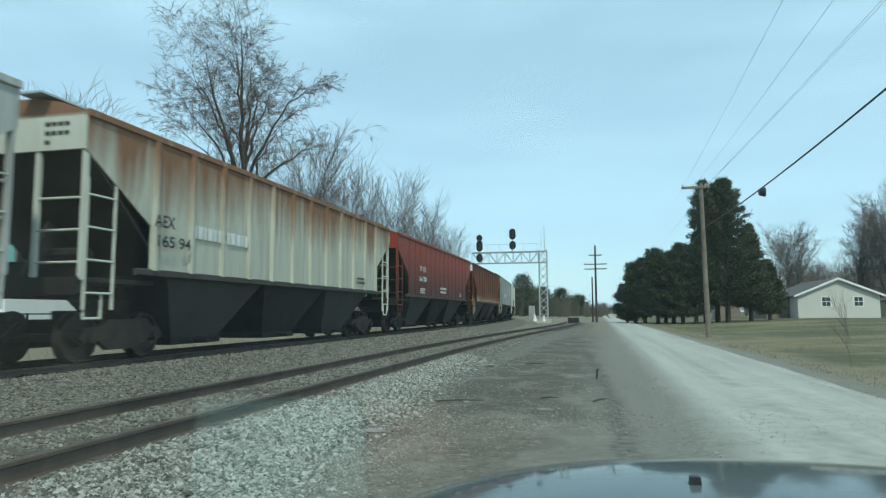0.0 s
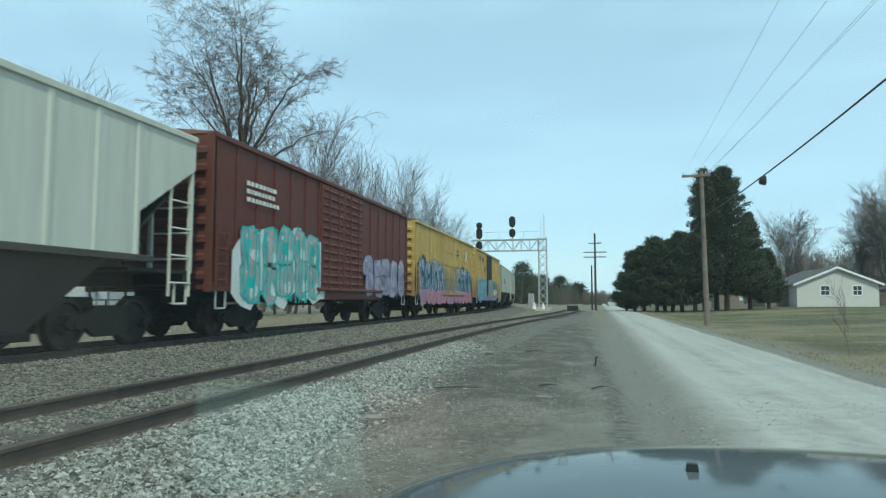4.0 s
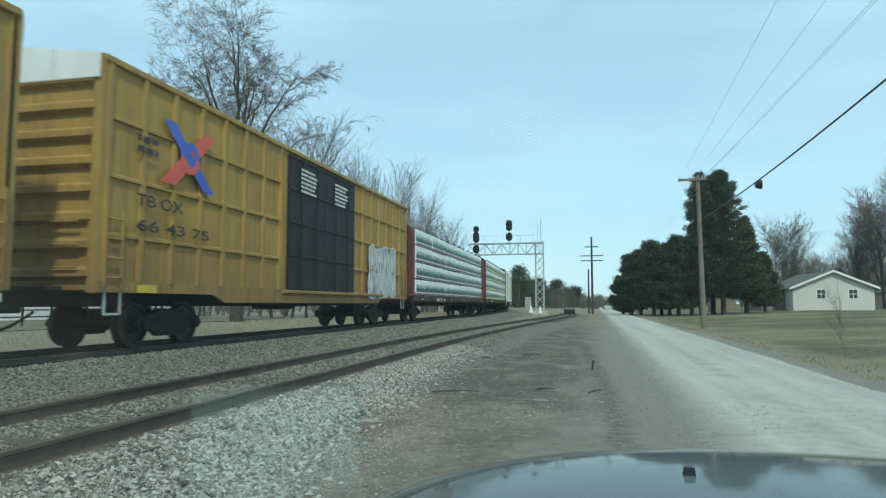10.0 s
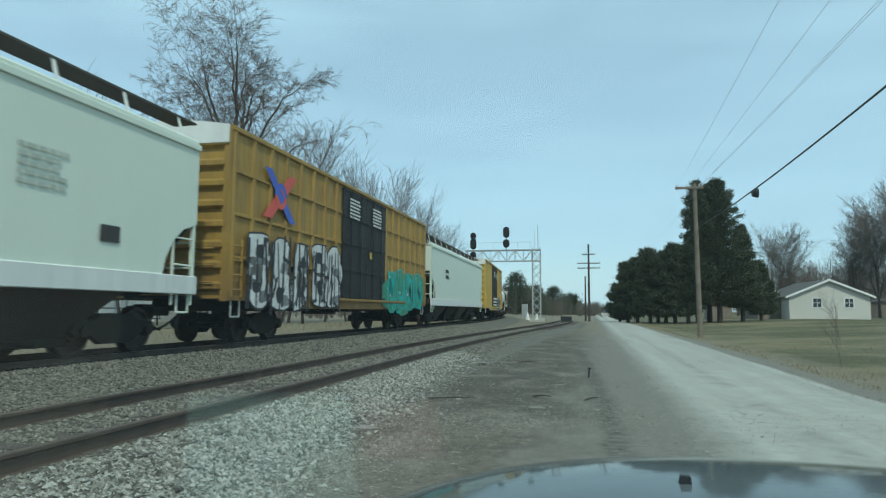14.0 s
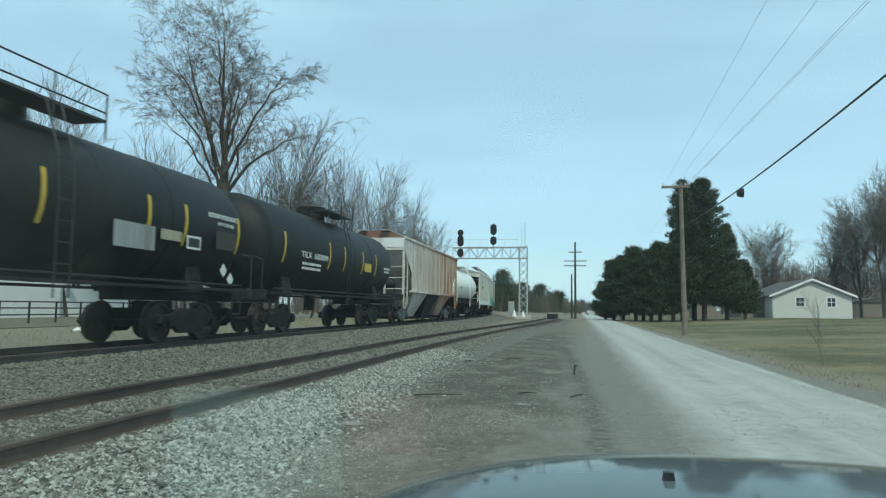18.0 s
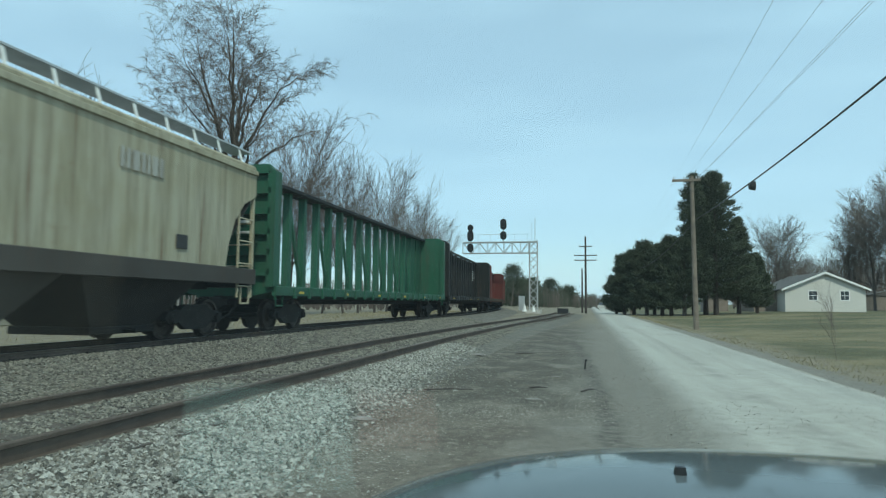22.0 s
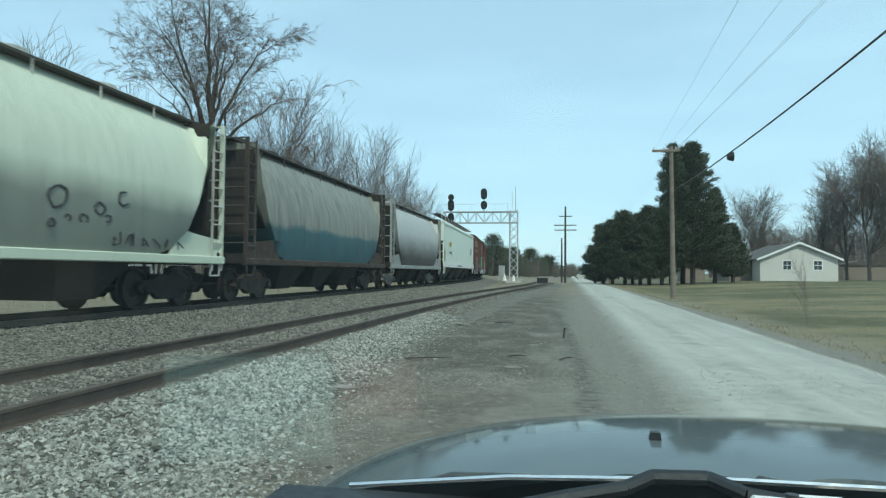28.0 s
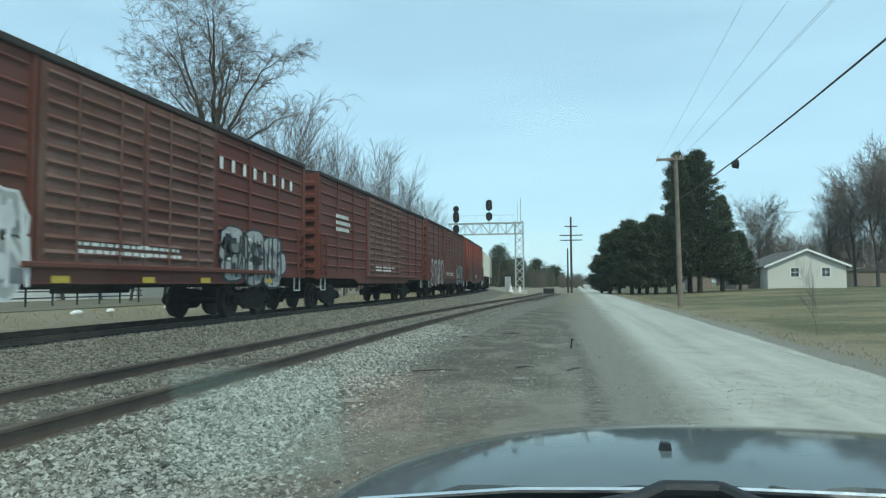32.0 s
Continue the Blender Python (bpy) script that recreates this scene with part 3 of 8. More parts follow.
# ---- geometry helpers ----
class Geo:
    """Collects vertices and faces for one mesh."""

    def __init__(self):
        self.v, self.f = [], []

    def add(self, verts, faces):
        o = len(self.v)
        self.v += [tuple(p) for p in verts]
        self.f += [tuple(i + o for i in f) for f in faces]
        return self

    def box(self, x0, x1, y0, y1, z0, z1):
        vs = [(x, y, z) for z in (z0, z1) for y in (y0, y1) for x in (x0, x1)]
        return self.add(vs, [(0, 2, 3, 1), (4, 5, 7, 6), (0, 1, 5, 4), (2, 6, 7, 3), (0, 4, 6, 2), (1, 3, 7, 5)])

    def cbox(self, x0, x1, y0, y1, z0, z1, c=0.03):
        """A box whose long edges along y are cut off."""
        ring = [(x0 + c, z0), (x1 - c, z0), (x1, z0 + c), (x1, z1 - c), (x1 - c, z1), (x0 + c, z1), (x0, z1 - c), (x0, z0 + c)]
        return self.prism([(x, y0, z) for x, z in ring], (0, y1 - y0, 0))

    def prism(self, pts, vec):
        k = len(pts)
        vs = [tuple(p) for p in pts] + [tuple(a + b for a, b in zip(p, vec)) for p in pts]
        fs = [tuple(range(k))[::-1], tuple(range(k, 2 * k))] + [(i, (i + 1) % k, k + (i + 1) % k, k + i) for i in range(k)]
        return self.add(vs, fs)

    def beam(self, p, q, w, h=None, up=(0, 0, 1)):
        h = h or w
        p, q, up = Vector(p), Vector(q), Vector(up)
        d = (q - p).normalized()
        s = d.cross(up)
        if s.length < 1e-4:
            s = d.cross(Vector((0, 1, 0)))
        s.normalize()
        u = s.cross(d).normalized()
        c = [s * (a * w / 2) + u * (b * h / 2) for a, b in ((-1, -1), (1, -1), (1, 1), (-1, 1))]
        return self.add([p + k for k in c] + [q + k for k in c], [(0, 1, 2, 3), (7, 6, 5, 4), (0, 4, 5, 1), (1, 5, 6, 2), (2, 6, 7, 3), (3, 7, 4, 0)])

    def tube(self, p, q, r, n=8, r2=None, caps=True):
        r2 = r if r2 is None else r2
        p, q = Vector(p), Vector(q)
        d = q - p
        a = d.orthogonal().normalized()
        b = d.normalized().cross(a)
        ring = [(math.cos(2 * math.pi * i / n), math.sin(2 * math.pi * i / n)) for i in range(n)]
        vs = [p + (a * c + b * s) * r for c, s in ring] + [q + (a * c + b * s) * r2 for c, s in ring]
        fs = [(i, (i + 1) % n, n + (i + 1) % n, n + i) for i in range(n)]
        if caps:
            fs += [tuple(range(n))[::-1], tuple(range(n, 2 * n))]
        return self.add(vs, fs)

    def loft(self, rings, closed=True, caps=True):
        k = len(rings[0])
        vs = [p for r in rings for p in r]
        fs = []
        for j in range(len(rings) - 1):
            for i in range(k if closed else k - 1):
                fs.append((j * k + i, j * k + (i + 1) % k, (j + 1) * k + (i + 1) % k, (j + 1) * k + i))
        if caps and closed:
            fs += [tuple(range(k))[::-1], tuple((len(rings) - 1) * k + i for i in range(k))]
        return self.add(vs, fs)

    def path(self, pts, r, n=6):
        for a, b in zip(pts, pts[1:]):
            self.tube(a, b, r, n)
        return self

    def mesh(self, name, mat, smooth=False):
        me = bpy.data.meshes.new(name)
        me.from_pydata(self.v, [], self.f)
        me.materials.append(mat)
        bm = bmesh.new()
        bm.from_mesh(me)
        bmesh.ops.recalc_face_normals(bm, faces=bm.faces)
        bm.to_mesh(me)
        bm.free()
        if smooth:
            me.polygons.foreach_set("use_smooth", [True] * len(me.polygons))
            me.set_sharp_from_angle(angle=radians(40))
        return me


def part(name, geo, mat, parent, label="", smooth=False):
    """One mesh object under a thing or under a part."""
    me = geo if isinstance(geo, bpy.types.Mesh) else geo.mesh(name, MAT[mat], smooth)
    ob = new(name, me)
    ob.parent = parent
    if label:
        ob["label"] = label
    return ob


def thing(name, label, category, group="", kind="", m=None):
    ob = tagged(new(name), label, category, group, kind)
    ob.empty_display_size = 0.3
    if m is not None:
        ob.matrix_basis = m
    return ob


def solid(name, geo, mat, label, category, group="", kind="", smooth=False):
    ob = new(name, geo.mesh(name, MAT[mat], smooth))
    return tagged(ob, label, category, group, kind)


def lettering(text, size, mat, parent, x, y, z, name="lettering", spacing=1.0, width=None):
    """Flat letters on the side of a car, read from the road."""
    cu = bpy.data.curves.new(name, "FONT")
    cu.body, cu.size, cu.space_character, cu.extrude, cu.offset = text, size, spacing, 0.002, 0.004
    tmp = bpy.data.objects.new(name, cu)
    scene.collection.objects.link(tmp)
    me = bpy.data.meshes.new_from_object(tmp.evaluated_get(bpy.context.evaluated_depsgraph_get()))
    bpy.data.objects.remove(tmp)
    me.materials.clear()
    me.materials.append(MAT[mat])
    sx = 1.0
    if width and len(me.vertices):
        w = max(v.co.x for v in me.vertices)
        sx = width / w
    me.transform(Matrix(((0, 0, 1, x), (sx, 0, 0, y), (0, 1, 0, z), (0, 0, 0, 1))))
    ob = new(name, me)
    ob.parent = parent
    return ob

# ---- the lie of the land and the tracks ----
RAIL = 0.46            # rail top of the main track
DECK = 0.21            # how far the car bodies ride up on their trucks
SIDE_RAIL = 0.34       # rail top of the siding
TRACK_X, BEND, RADIUS = -9.94, 33.0, 600.0


def on_track(s):
    """Place and heading of the main track's middle, s metres along it: straight, then a long bend to the left."""
    if s <= BEND:
        return Vector((TRACK_X, s, 0)), Vector((0, 1, 0))
    a = (s - BEND) / RADIUS
    return Vector((TRACK_X - RADIUS * (1 - math.cos(a)), BEND + RADIUS * math.sin(a), 0)), Vector((-math.sin(a), math.cos(a), 0))


def ease(t):
    t = min(1.0, max(0.0, t))
    return t * t * (3 - 2 * t)


def on_siding(s):
    x = -4.75 + 2.05 * ease((s - 16) / 52)
    x1 = -4.75 + 2.05 * ease((s + 0.5 - 16) / 52)
    return Vector((x, s, 0)), Vector(((x1 - x) / 0.5, 1, 0)).normalized()


def land(x, y):
    """Height of the ground sheet."""
    z = 0.55 * ease((x - 5) / 20) * ease((y + 10) / 60) + 0.5 * ease((x - 32) / 80)
    z += 0.25 * ease((-12.5 - x) / 3)
    if 4.6 < x < 400:
        z += 0.05
    return z


def steps(a, b, near, far, lo, hi):
    out, v = [], a
    while v < b:
        out.append(v)
        v += near if lo < v < hi else max(far, min(abs(v - lo), abs(v - hi)) * 0.35)
    return out + [b]


gx = steps(-2500, 2500, 1.0, 1.5, -20, 40)
gy = steps(-2500, 2500, 2.0, 3.0, -15, 100)
g = Geo()
g.v = [(x, y, land(x, y) + 0.03 * noise.noise((x * 0.35, y * 0.25, 0)) * (1 if abs(x) < 60 else 0)) for y in gy for x in gx]
w = len(gx)
g.f = [(j * w + i, j * w + i + 1, (j + 1) * w + i + 1, (j + 1) * w + i) for j in range(len(gy) - 1) for i in range(w - 1)]
solid("ground", g, "ground", "bare dirt verge with dry winter grass beyond", "ground", kind="structure", smooth=True)

# the gravel road, slightly crowned, with frayed edges
g = Geo()
ys = [y * 1.0 for y in range(-60, 130)] + [130 + 8 * i for i in range(60)]
for y in ys:
    l0 = 0.66 + 0.22 * noise.noise((0.0, y * 0.35, 3)) + 0.08 * noise.noise((5.0, y * 1.7, 3))
    r0 = 4.42 + 0.16 * noise.noise((9.0, y * 0.35, 3)) + 0.06 * noise.noise((5.0, y * 1.7, 8))
    for k in range(9):
        f = k / 8
        g.v.append((l0 + (r0 - l0) * f, y, 0.045 + 0.07 * math.sin(math.pi * f) + 0.012 * noise.noise((f * 5, y * 0.3, 1)) - (0.06 if k in (0, 8) else 0)))
g.f = [(j * 9 + i, j * 9 + i + 1, (j + 1) * 9 + i + 1, (j + 1) * 9 + i) for j in range(len(ys) - 1) for i in range(8)]
solid("road", g, "road", "pale worn gravel road with wheel tracks", "road", kind="structure", smooth=True)


def sweep(way, profile, ss):
    """A bed or rail: a cross-section (offset to the right, height) carried along a track."""
    g = Geo()
    rings = []
    for s in ss:
        p, d = way(s)
        r = Vector((d.y, -d.x, 0))
        rings.append([p + r * o + Vector((0, 0, z)) for o, z in profile])
    return g.loft(rings, closed=True)


main_ss = [-700, -400, -200, -100, -50, -20, -5, 0, 10, 20, 33] + [33 + 6 * i for i in range(1, 130)]
side_ss = [-120, -60, -20] + [-10 + 2.0 * i for i in range(44)]
MAIN_BED = [(-3.4, -0.05), (-2.0, 0.32), (0.82, 0.32), (0.95, 0.365), (1.6, 0.36), (2.0, 0.29), (3.0, 0.09), (3.6, -0.05)]
bed = sweep(on_track, MAIN_BED, main_ss)
solid("main_track_bed", bed, "bed", "grey crushed-stone ballast of the main track", "track bed", kind="structure")
bed = sweep(on_siding, [(-1.7, -0.05), (-1.35, 0.19), (1.25, 0.19), (1.9, 0.09), (2.4, -0.05)], side_ss)
solid("siding_bed", bed, "bed", "pale crushed-stone ballast of the siding", "track bed", kind="structure")


# dark strip along the rails: oil stain plus the train's shade in its colour
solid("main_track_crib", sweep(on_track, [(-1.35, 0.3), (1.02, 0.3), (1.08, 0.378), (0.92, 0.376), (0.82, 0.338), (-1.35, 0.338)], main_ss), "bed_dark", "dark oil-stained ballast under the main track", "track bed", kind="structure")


def rail_profile(o, top):
    pts = [(-0.07, -0.172), (0.07, -0.172), (0.07, -0.158), (0.012, -0.14), (0.012, -0.045), (0.036, -0.032), (0.036, -0.006), (0.028, 0.0), (-0.028, 0.0), (-0.036, -0.006), (-0.036, -0.032), (-0.012, -0.045), (-0.012, -0.14), (-0.07, -0.158)]
    return [(o + a, top + b) for a, b in pts]


main_track = thing("main_track", "main railway track with rusty rails on ballast", "track", kind="structure")
siding_track = thing("siding_track", "little-used siding track with brown rails", "track", kind="structure")
for o in (-0.7525, 0.7525):
    part("rail", sweep(on_track, rail_profile(o, RAIL), main_ss), "rail", main_track, "worn steel rail")
    part("rail", sweep(on_siding, rail_profile(o, SIDE_RAIL), side_ss), "rail", siding_track, "rust-brown steel rail")
    part("rail_head", sweep(on_track, [(o - 0.026, RAIL), (o + 0.026, RAIL), (o + 0.02, RAIL + 0.004), (o - 0.02, RAIL + 0.004)], main_ss), "rail_top", main_track, "polished running surface")

rnd = random.Random(5)
tie_geo = [Geo().prism([(-1.3, -0.115 + rnd.uniform(-.012, .012), -0.17), (1.3, -0.115, -0.17), (1.3 + rnd.uniform(-.06, .03), -0.11, 0.0), (-1.3, -0.105, 0.0)], (0, 0.22, 0)).mesh("tie", MAT["tie"]) for _ in range(6)]
plate = Geo().box(-0.17, 0.17, -0.09, 0.09, 0, 0.018).mesh("tie_plate", MAT["rail"])
joint = Geo().box(0.012, 0.03, -0.3, 0.3, -0.13, -0.05).mesh("joint_bar", MAT["rail"])


def lay_ties(way, track, s0, s1, top, lift):
    s, i = s0, 0
    while s < s1:
        p, d = way(s)
        ob = new("tie", tie_geo[i % 6])
        ob.parent = track
        ob.matrix_basis = Matrix.Translation((p.x + rnd.uniform(-.05, .05), p.y, top - 0.19 + lift + rnd.uniform(-0.015, 0.012))) @ Matrix.Rotation(math.atan2(-d.x, d.y) + rnd.uniform(-.02, .02), 4, "Z")
        if s < 30 and way is on_siding:
            for o in (-0.7525, 0.7525):
                pl = new("tie_plate", plate)
                pl.parent = track
                pl.matrix_basis = Matrix.Translation((p.x + o, p.y, top - 0.19))
        s += rnd.uniform(0.5, 0.58)
        i += 1


# ---- ballast stones ----
def scatter(name, mat, label, spots, sizes, seed):
    """Loose crushed stones as one body of uncountable pieces."""
    rs = np.random.RandomState(seed)
    k = len(spots)
    base = np.array([(1, 0, 0), (-1, 0, 0), (0, 1, 0), (0, -1, 0), (0, 0, 1), (0, 0, -1)], float)
    tri = np.array([(0, 2, 4), (2, 1, 4), (1, 3, 4), (3, 0, 4), (2, 0, 5), (1, 2, 5), (3, 1, 5), (0, 3, 5)])
    sc = np.array(sizes)[:, None, None] * rs.uniform(0.55, 1.1, (k, 6, 1)) * np.array([1, 0.85, 0.62])
    a = rs.uniform(0, 6.283, k)
    v = base[None] * sc + rs.uniform(-0.25, 0.25, (k, 6, 3)) * np.array(sizes)[:, None, None]
    ca, sa = np.cos(a)[:, None], np.sin(a)[:, None]
    x, y = v[:, :, 0] * ca - v[:, :, 1] * sa, v[:, :, 0] * sa + v[:, :, 1] * ca
    v = np.stack([x, y, v[:, :, 2]], 2) + np.array(spots)[:, None, :]
    f = (tri[None] + (np.arange(k) * 6)[:, None, None]).reshape(-1, 3)
    me = bpy.data.meshes.new(name)
    me.from_pydata(v.reshape(-1, 3).tolist(), [], f.tolist())
    me.materials.append(MAT[mat])
    return tagged(new(name, me), label, "gravel", kind="stuff")


def bed_height(x, y):
    """Surface of the beds and the ground, for loose things."""
    z = max(0.0, land(x, y))
    p, _ = on_track(y)
    o = x - p.x
    prof = MAIN_BED
    q, _ = on_siding(y)
    for off, pr in ((o, prof), (x - q.x, [(-1.7, -0.05), (-1.35, 0.19), (1.25, 0.19), (1.9, 0.09), (2.4, -0.05)])):
        for (a, za), (b, zb) in zip(pr, pr[1:]):
            if a <= off <= b:
                z = max(z, za + (zb - za) * (off - a) / (b - a))
    return z


rs = np.random.RandomState(3)
spots, sizes = [], []
while len(spots) < 74000:
    y = 2.5 + 42 * rs.rand() ** 1.9
    x = rs.uniform(-8.85, -3.0)
    off = x - on_siding(y)[0].x
    if abs(abs(off) - 0.7525) < 0.09:
        continue
    spots.append((x, y, bed_height(x, y) + 0.004))
    sizes.append(rs.uniform(0.012, 0.030) * (1 + y / 26))
scatter("ballast_stones", "ballast", "loose grey crushed ballast stones between the tracks", spots, sizes, 4)
spots, sizes = [], []
while len(spots) < 46000:
    y = 2.4 + 16 * rs.rand() ** 1.6
    edge = -2.3 - 0.07 * y + 0.5 * noise.noise((0.0, y * 0.5, 9)) + 0.5 * ease((6.5 - y) / 3)
    x = -3.9 + (edge + 3.9) * rs.rand() ** 0.9 + abs(rs.normal(0, 0.4)) * rs.rand()
    spots.append((x, y, bed_height(x, y) + 0.004))
    sizes.append((0.011 + 0.026 * rs.rand() ** 2) * (1 + y / 40))
scatter("stone_chips", "chips", "spread pale stone chips beside the siding", spots, sizes, 5)
# stones of the same strip, oily and darkened for the train's shade
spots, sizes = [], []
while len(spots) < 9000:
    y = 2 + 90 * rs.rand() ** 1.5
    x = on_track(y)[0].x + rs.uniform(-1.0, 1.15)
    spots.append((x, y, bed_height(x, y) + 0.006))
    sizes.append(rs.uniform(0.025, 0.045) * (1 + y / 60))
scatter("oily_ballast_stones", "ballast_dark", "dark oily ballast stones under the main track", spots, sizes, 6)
spots, sizes = [], []
while len(spots) < 34000:
    y = 3 + 40 * rs.rand() ** 2.1
    x = rs.uniform(-3.2, 0.7) if rs.rand() < 0.85 else rs.uniform(4.3, 5.2)
    # thick before the worn patch and by the stones, thin upon it
    want = max(ease((9.5 - y) / 2.5) * ease((0.3 - x) / 0.9) * 0.9, ease((-1.6 - x) / 1.3) * 0.8, 0.16 + 0.5 * ease((x + 0.5) / 0.8) * ease((14 - y) / 8))
    if rs.rand() > want * (0.6 + 0.9 * noise.noise((x * 0.9, y * 0.5, 2))):
        continue
    spots.append((x, y, land(x, y) + 0.003))
    sizes.append((0.005 + 0.012 * rs.rand() ** 2) * (1 + y / 40))
while len(spots) < 84000:     # fine gravel trodden into the dirt before the worn patch
    y = 3.2 + 7.5 * rs.rand() ** 1.2
    x = rs.uniform(-3.1, 0.4)
    if rs.rand() > ease((10.2 - y) / 3.2) * ease((0.55 - x) / 1.2) * (0.55 + 1.1 * noise.noise((x * 1.3, y * 0.9, 5))) + 0.07:
        continue
    spots.append((x, y, land(x, y) + 0.002))
    sizes.append(0.0045 + 0.009 * rs.rand() ** 2)
scatter("dirt_pebbles", "grit", "small pale pebbles strewn on the dirt verge", spots, sizes, 7)
spots, sizes = [], []
while len(spots) < 14000:
    y = 5 + 35 * rs.rand() ** 1.7
    x = rs.uniform(0.7, 4.4)
    spots.append((x, y, 0.05 + 0.06 * math.sin(math.pi * (x - 0.66) / 3.76)))
    sizes.append((0.004 + 0.010 * rs.rand() ** 2.2) * (1 + y / 40))
scatter("road_pebbles", "road_stone", "loose pale pebbles on the gravel road", spots, sizes, 8)

# dry grass of the verges
gv, gf = [], []
for _ in range(60000):
    if rs.rand() < 0.86:
        y = 6 + 75 * rs.rand() ** 1.7
        x = 4.55 + 24 * rs.rand() ** 1.6
        if noise.noise((x * 0.35, y * 0.25, 4)) < -0.12 and rs.rand() < 0.7:
            continue
        h = rs.uniform(0.02, 0.055) + (0.05 * rs.rand() ** 2 if x < 5.4 else 0)
    else:
        y = 14 + 70 * rs.rand()
        x = rs.uniform(-22, -13.3)
        h = rs.uniform(0.05, 0.16)
    z = land(x, y) - 0.01
    a = rs.uniform(0, 6.283)
    wd = 0.005 + y * 0.0003
    lx, ly = rs.normal(0, h * 0.6), rs.normal(0, h * 0.6)
    o = len(gv)
    gv += [(x - wd * math.cos(a), y - wd * math.sin(a), z), (x + wd * math.cos(a), y + wd * math.sin(a), z), (x + lx, y + ly, z + h)]
    gf.append((o, o + 1, o + 2))
me = bpy.data.meshes.new("dry_grass")
me.from_pydata(gv, [], gf)
me.materials.append(MAT["blade"])
tagged(new("dry_grass", me), "short dry winter grass of the verges", "grass", kind="stuff")


# ---- trees ----
def grow(seed, height, spread_deg, levels, limbs, trunk_r, droop=0.0, first=0.18, twig=0.006, up=0.55, keep=(0.42, 0.62)):
    """Branches of a bare tree: two lists of (from, to, radius, radius)."""
    r = random.Random(seed)
    thick, thin = [], []

    def shoot(p, d, length, rad, level):
        n = 4 if level < 2 else 3
        pts = [p]
        for i in range(n):
            jit = Vector((r.gauss(0, 1), r.gauss(0, 1), r.gauss(0, 0.6))) * (0.07 + 0.05 * level)
            d = (d + jit + Vector((0, 0, up * 0.10 - droop * level * 0.09))).normalized()
            q = pts[-1] + d * (length / n)
            f0, f1 = 1 - 0.72 * i / n, 1 - 0.72 * (i + 1) / n
            (thick if rad > 0.03 else thin).append((pts[-1], q, max(rad * f0, twig), max(rad * f1, twig)))
            pts.append(q)
            if level < levels:
                if level == 0 and i / n < first:
                    continue
                for _ in range(limbs[level]):
                    a = r.uniform(0, 2 * math.pi)
                    s = d.orthogonal().normalized()
                    side = (s * math.cos(a) + d.cross(s) * math.sin(a)).normalized()
                    k = math.tan(radians(r.uniform(spread_deg * 0.6, spread_deg * 1.25)))
                    start = pts[-2].lerp(q, r.random())
                    shoot(start, (d + side * k).normalized(), length * r.uniform(0.42, 0.68), rad * f1 * r.uniform(*keep), level + 1)
    shoot(Vector((0, 0, -0.1)), Vector((r.gauss(0, .03), r.gauss(0, .03), 1)), height, trunk_r, 0)
    return thick, thin


def tree_mesh(segs, name, mat, sides):
    g = Geo()
    for p, q, a, b in segs:
        g.tube(p, q, a, sides, b, caps=False)
    me = bpy.data.meshes.new(name)
    me.from_pydata(g.v, [], g.f)
    me.materials.append(MAT[mat])
    me.polygons.foreach_set("use_smooth", [True] * len(me.polygons))
    return me


def bare_tree(meshes, x, y, z, scale, turn, label, group=""):
    t = thing("bare_tree", label, "tree", group, m=Matrix.Translation((x, y, z)) @ Matrix.Rotation(turn, 4, "Z") @ Matrix.Scale(scale, 4))
    part("trunk", meshes[0], "", t)
    part("crown", meshes[1], "", t, "fine leafless twigs")
    return t


def bare_kind(seed, *a, mats=("bark", "twig"), **k):
    th, tn = grow(seed, *a, **k)
    top = max(q.z for _, q, _, _ in th + tn)
    return tree_mesh(th, "trunk", mats[0], 7), tree_mesh(tn, "crown", mats[1], 3), top


def polar(az, dist):
    return dist * math.sin(radians(az)), dist * math.cos(radians(az))


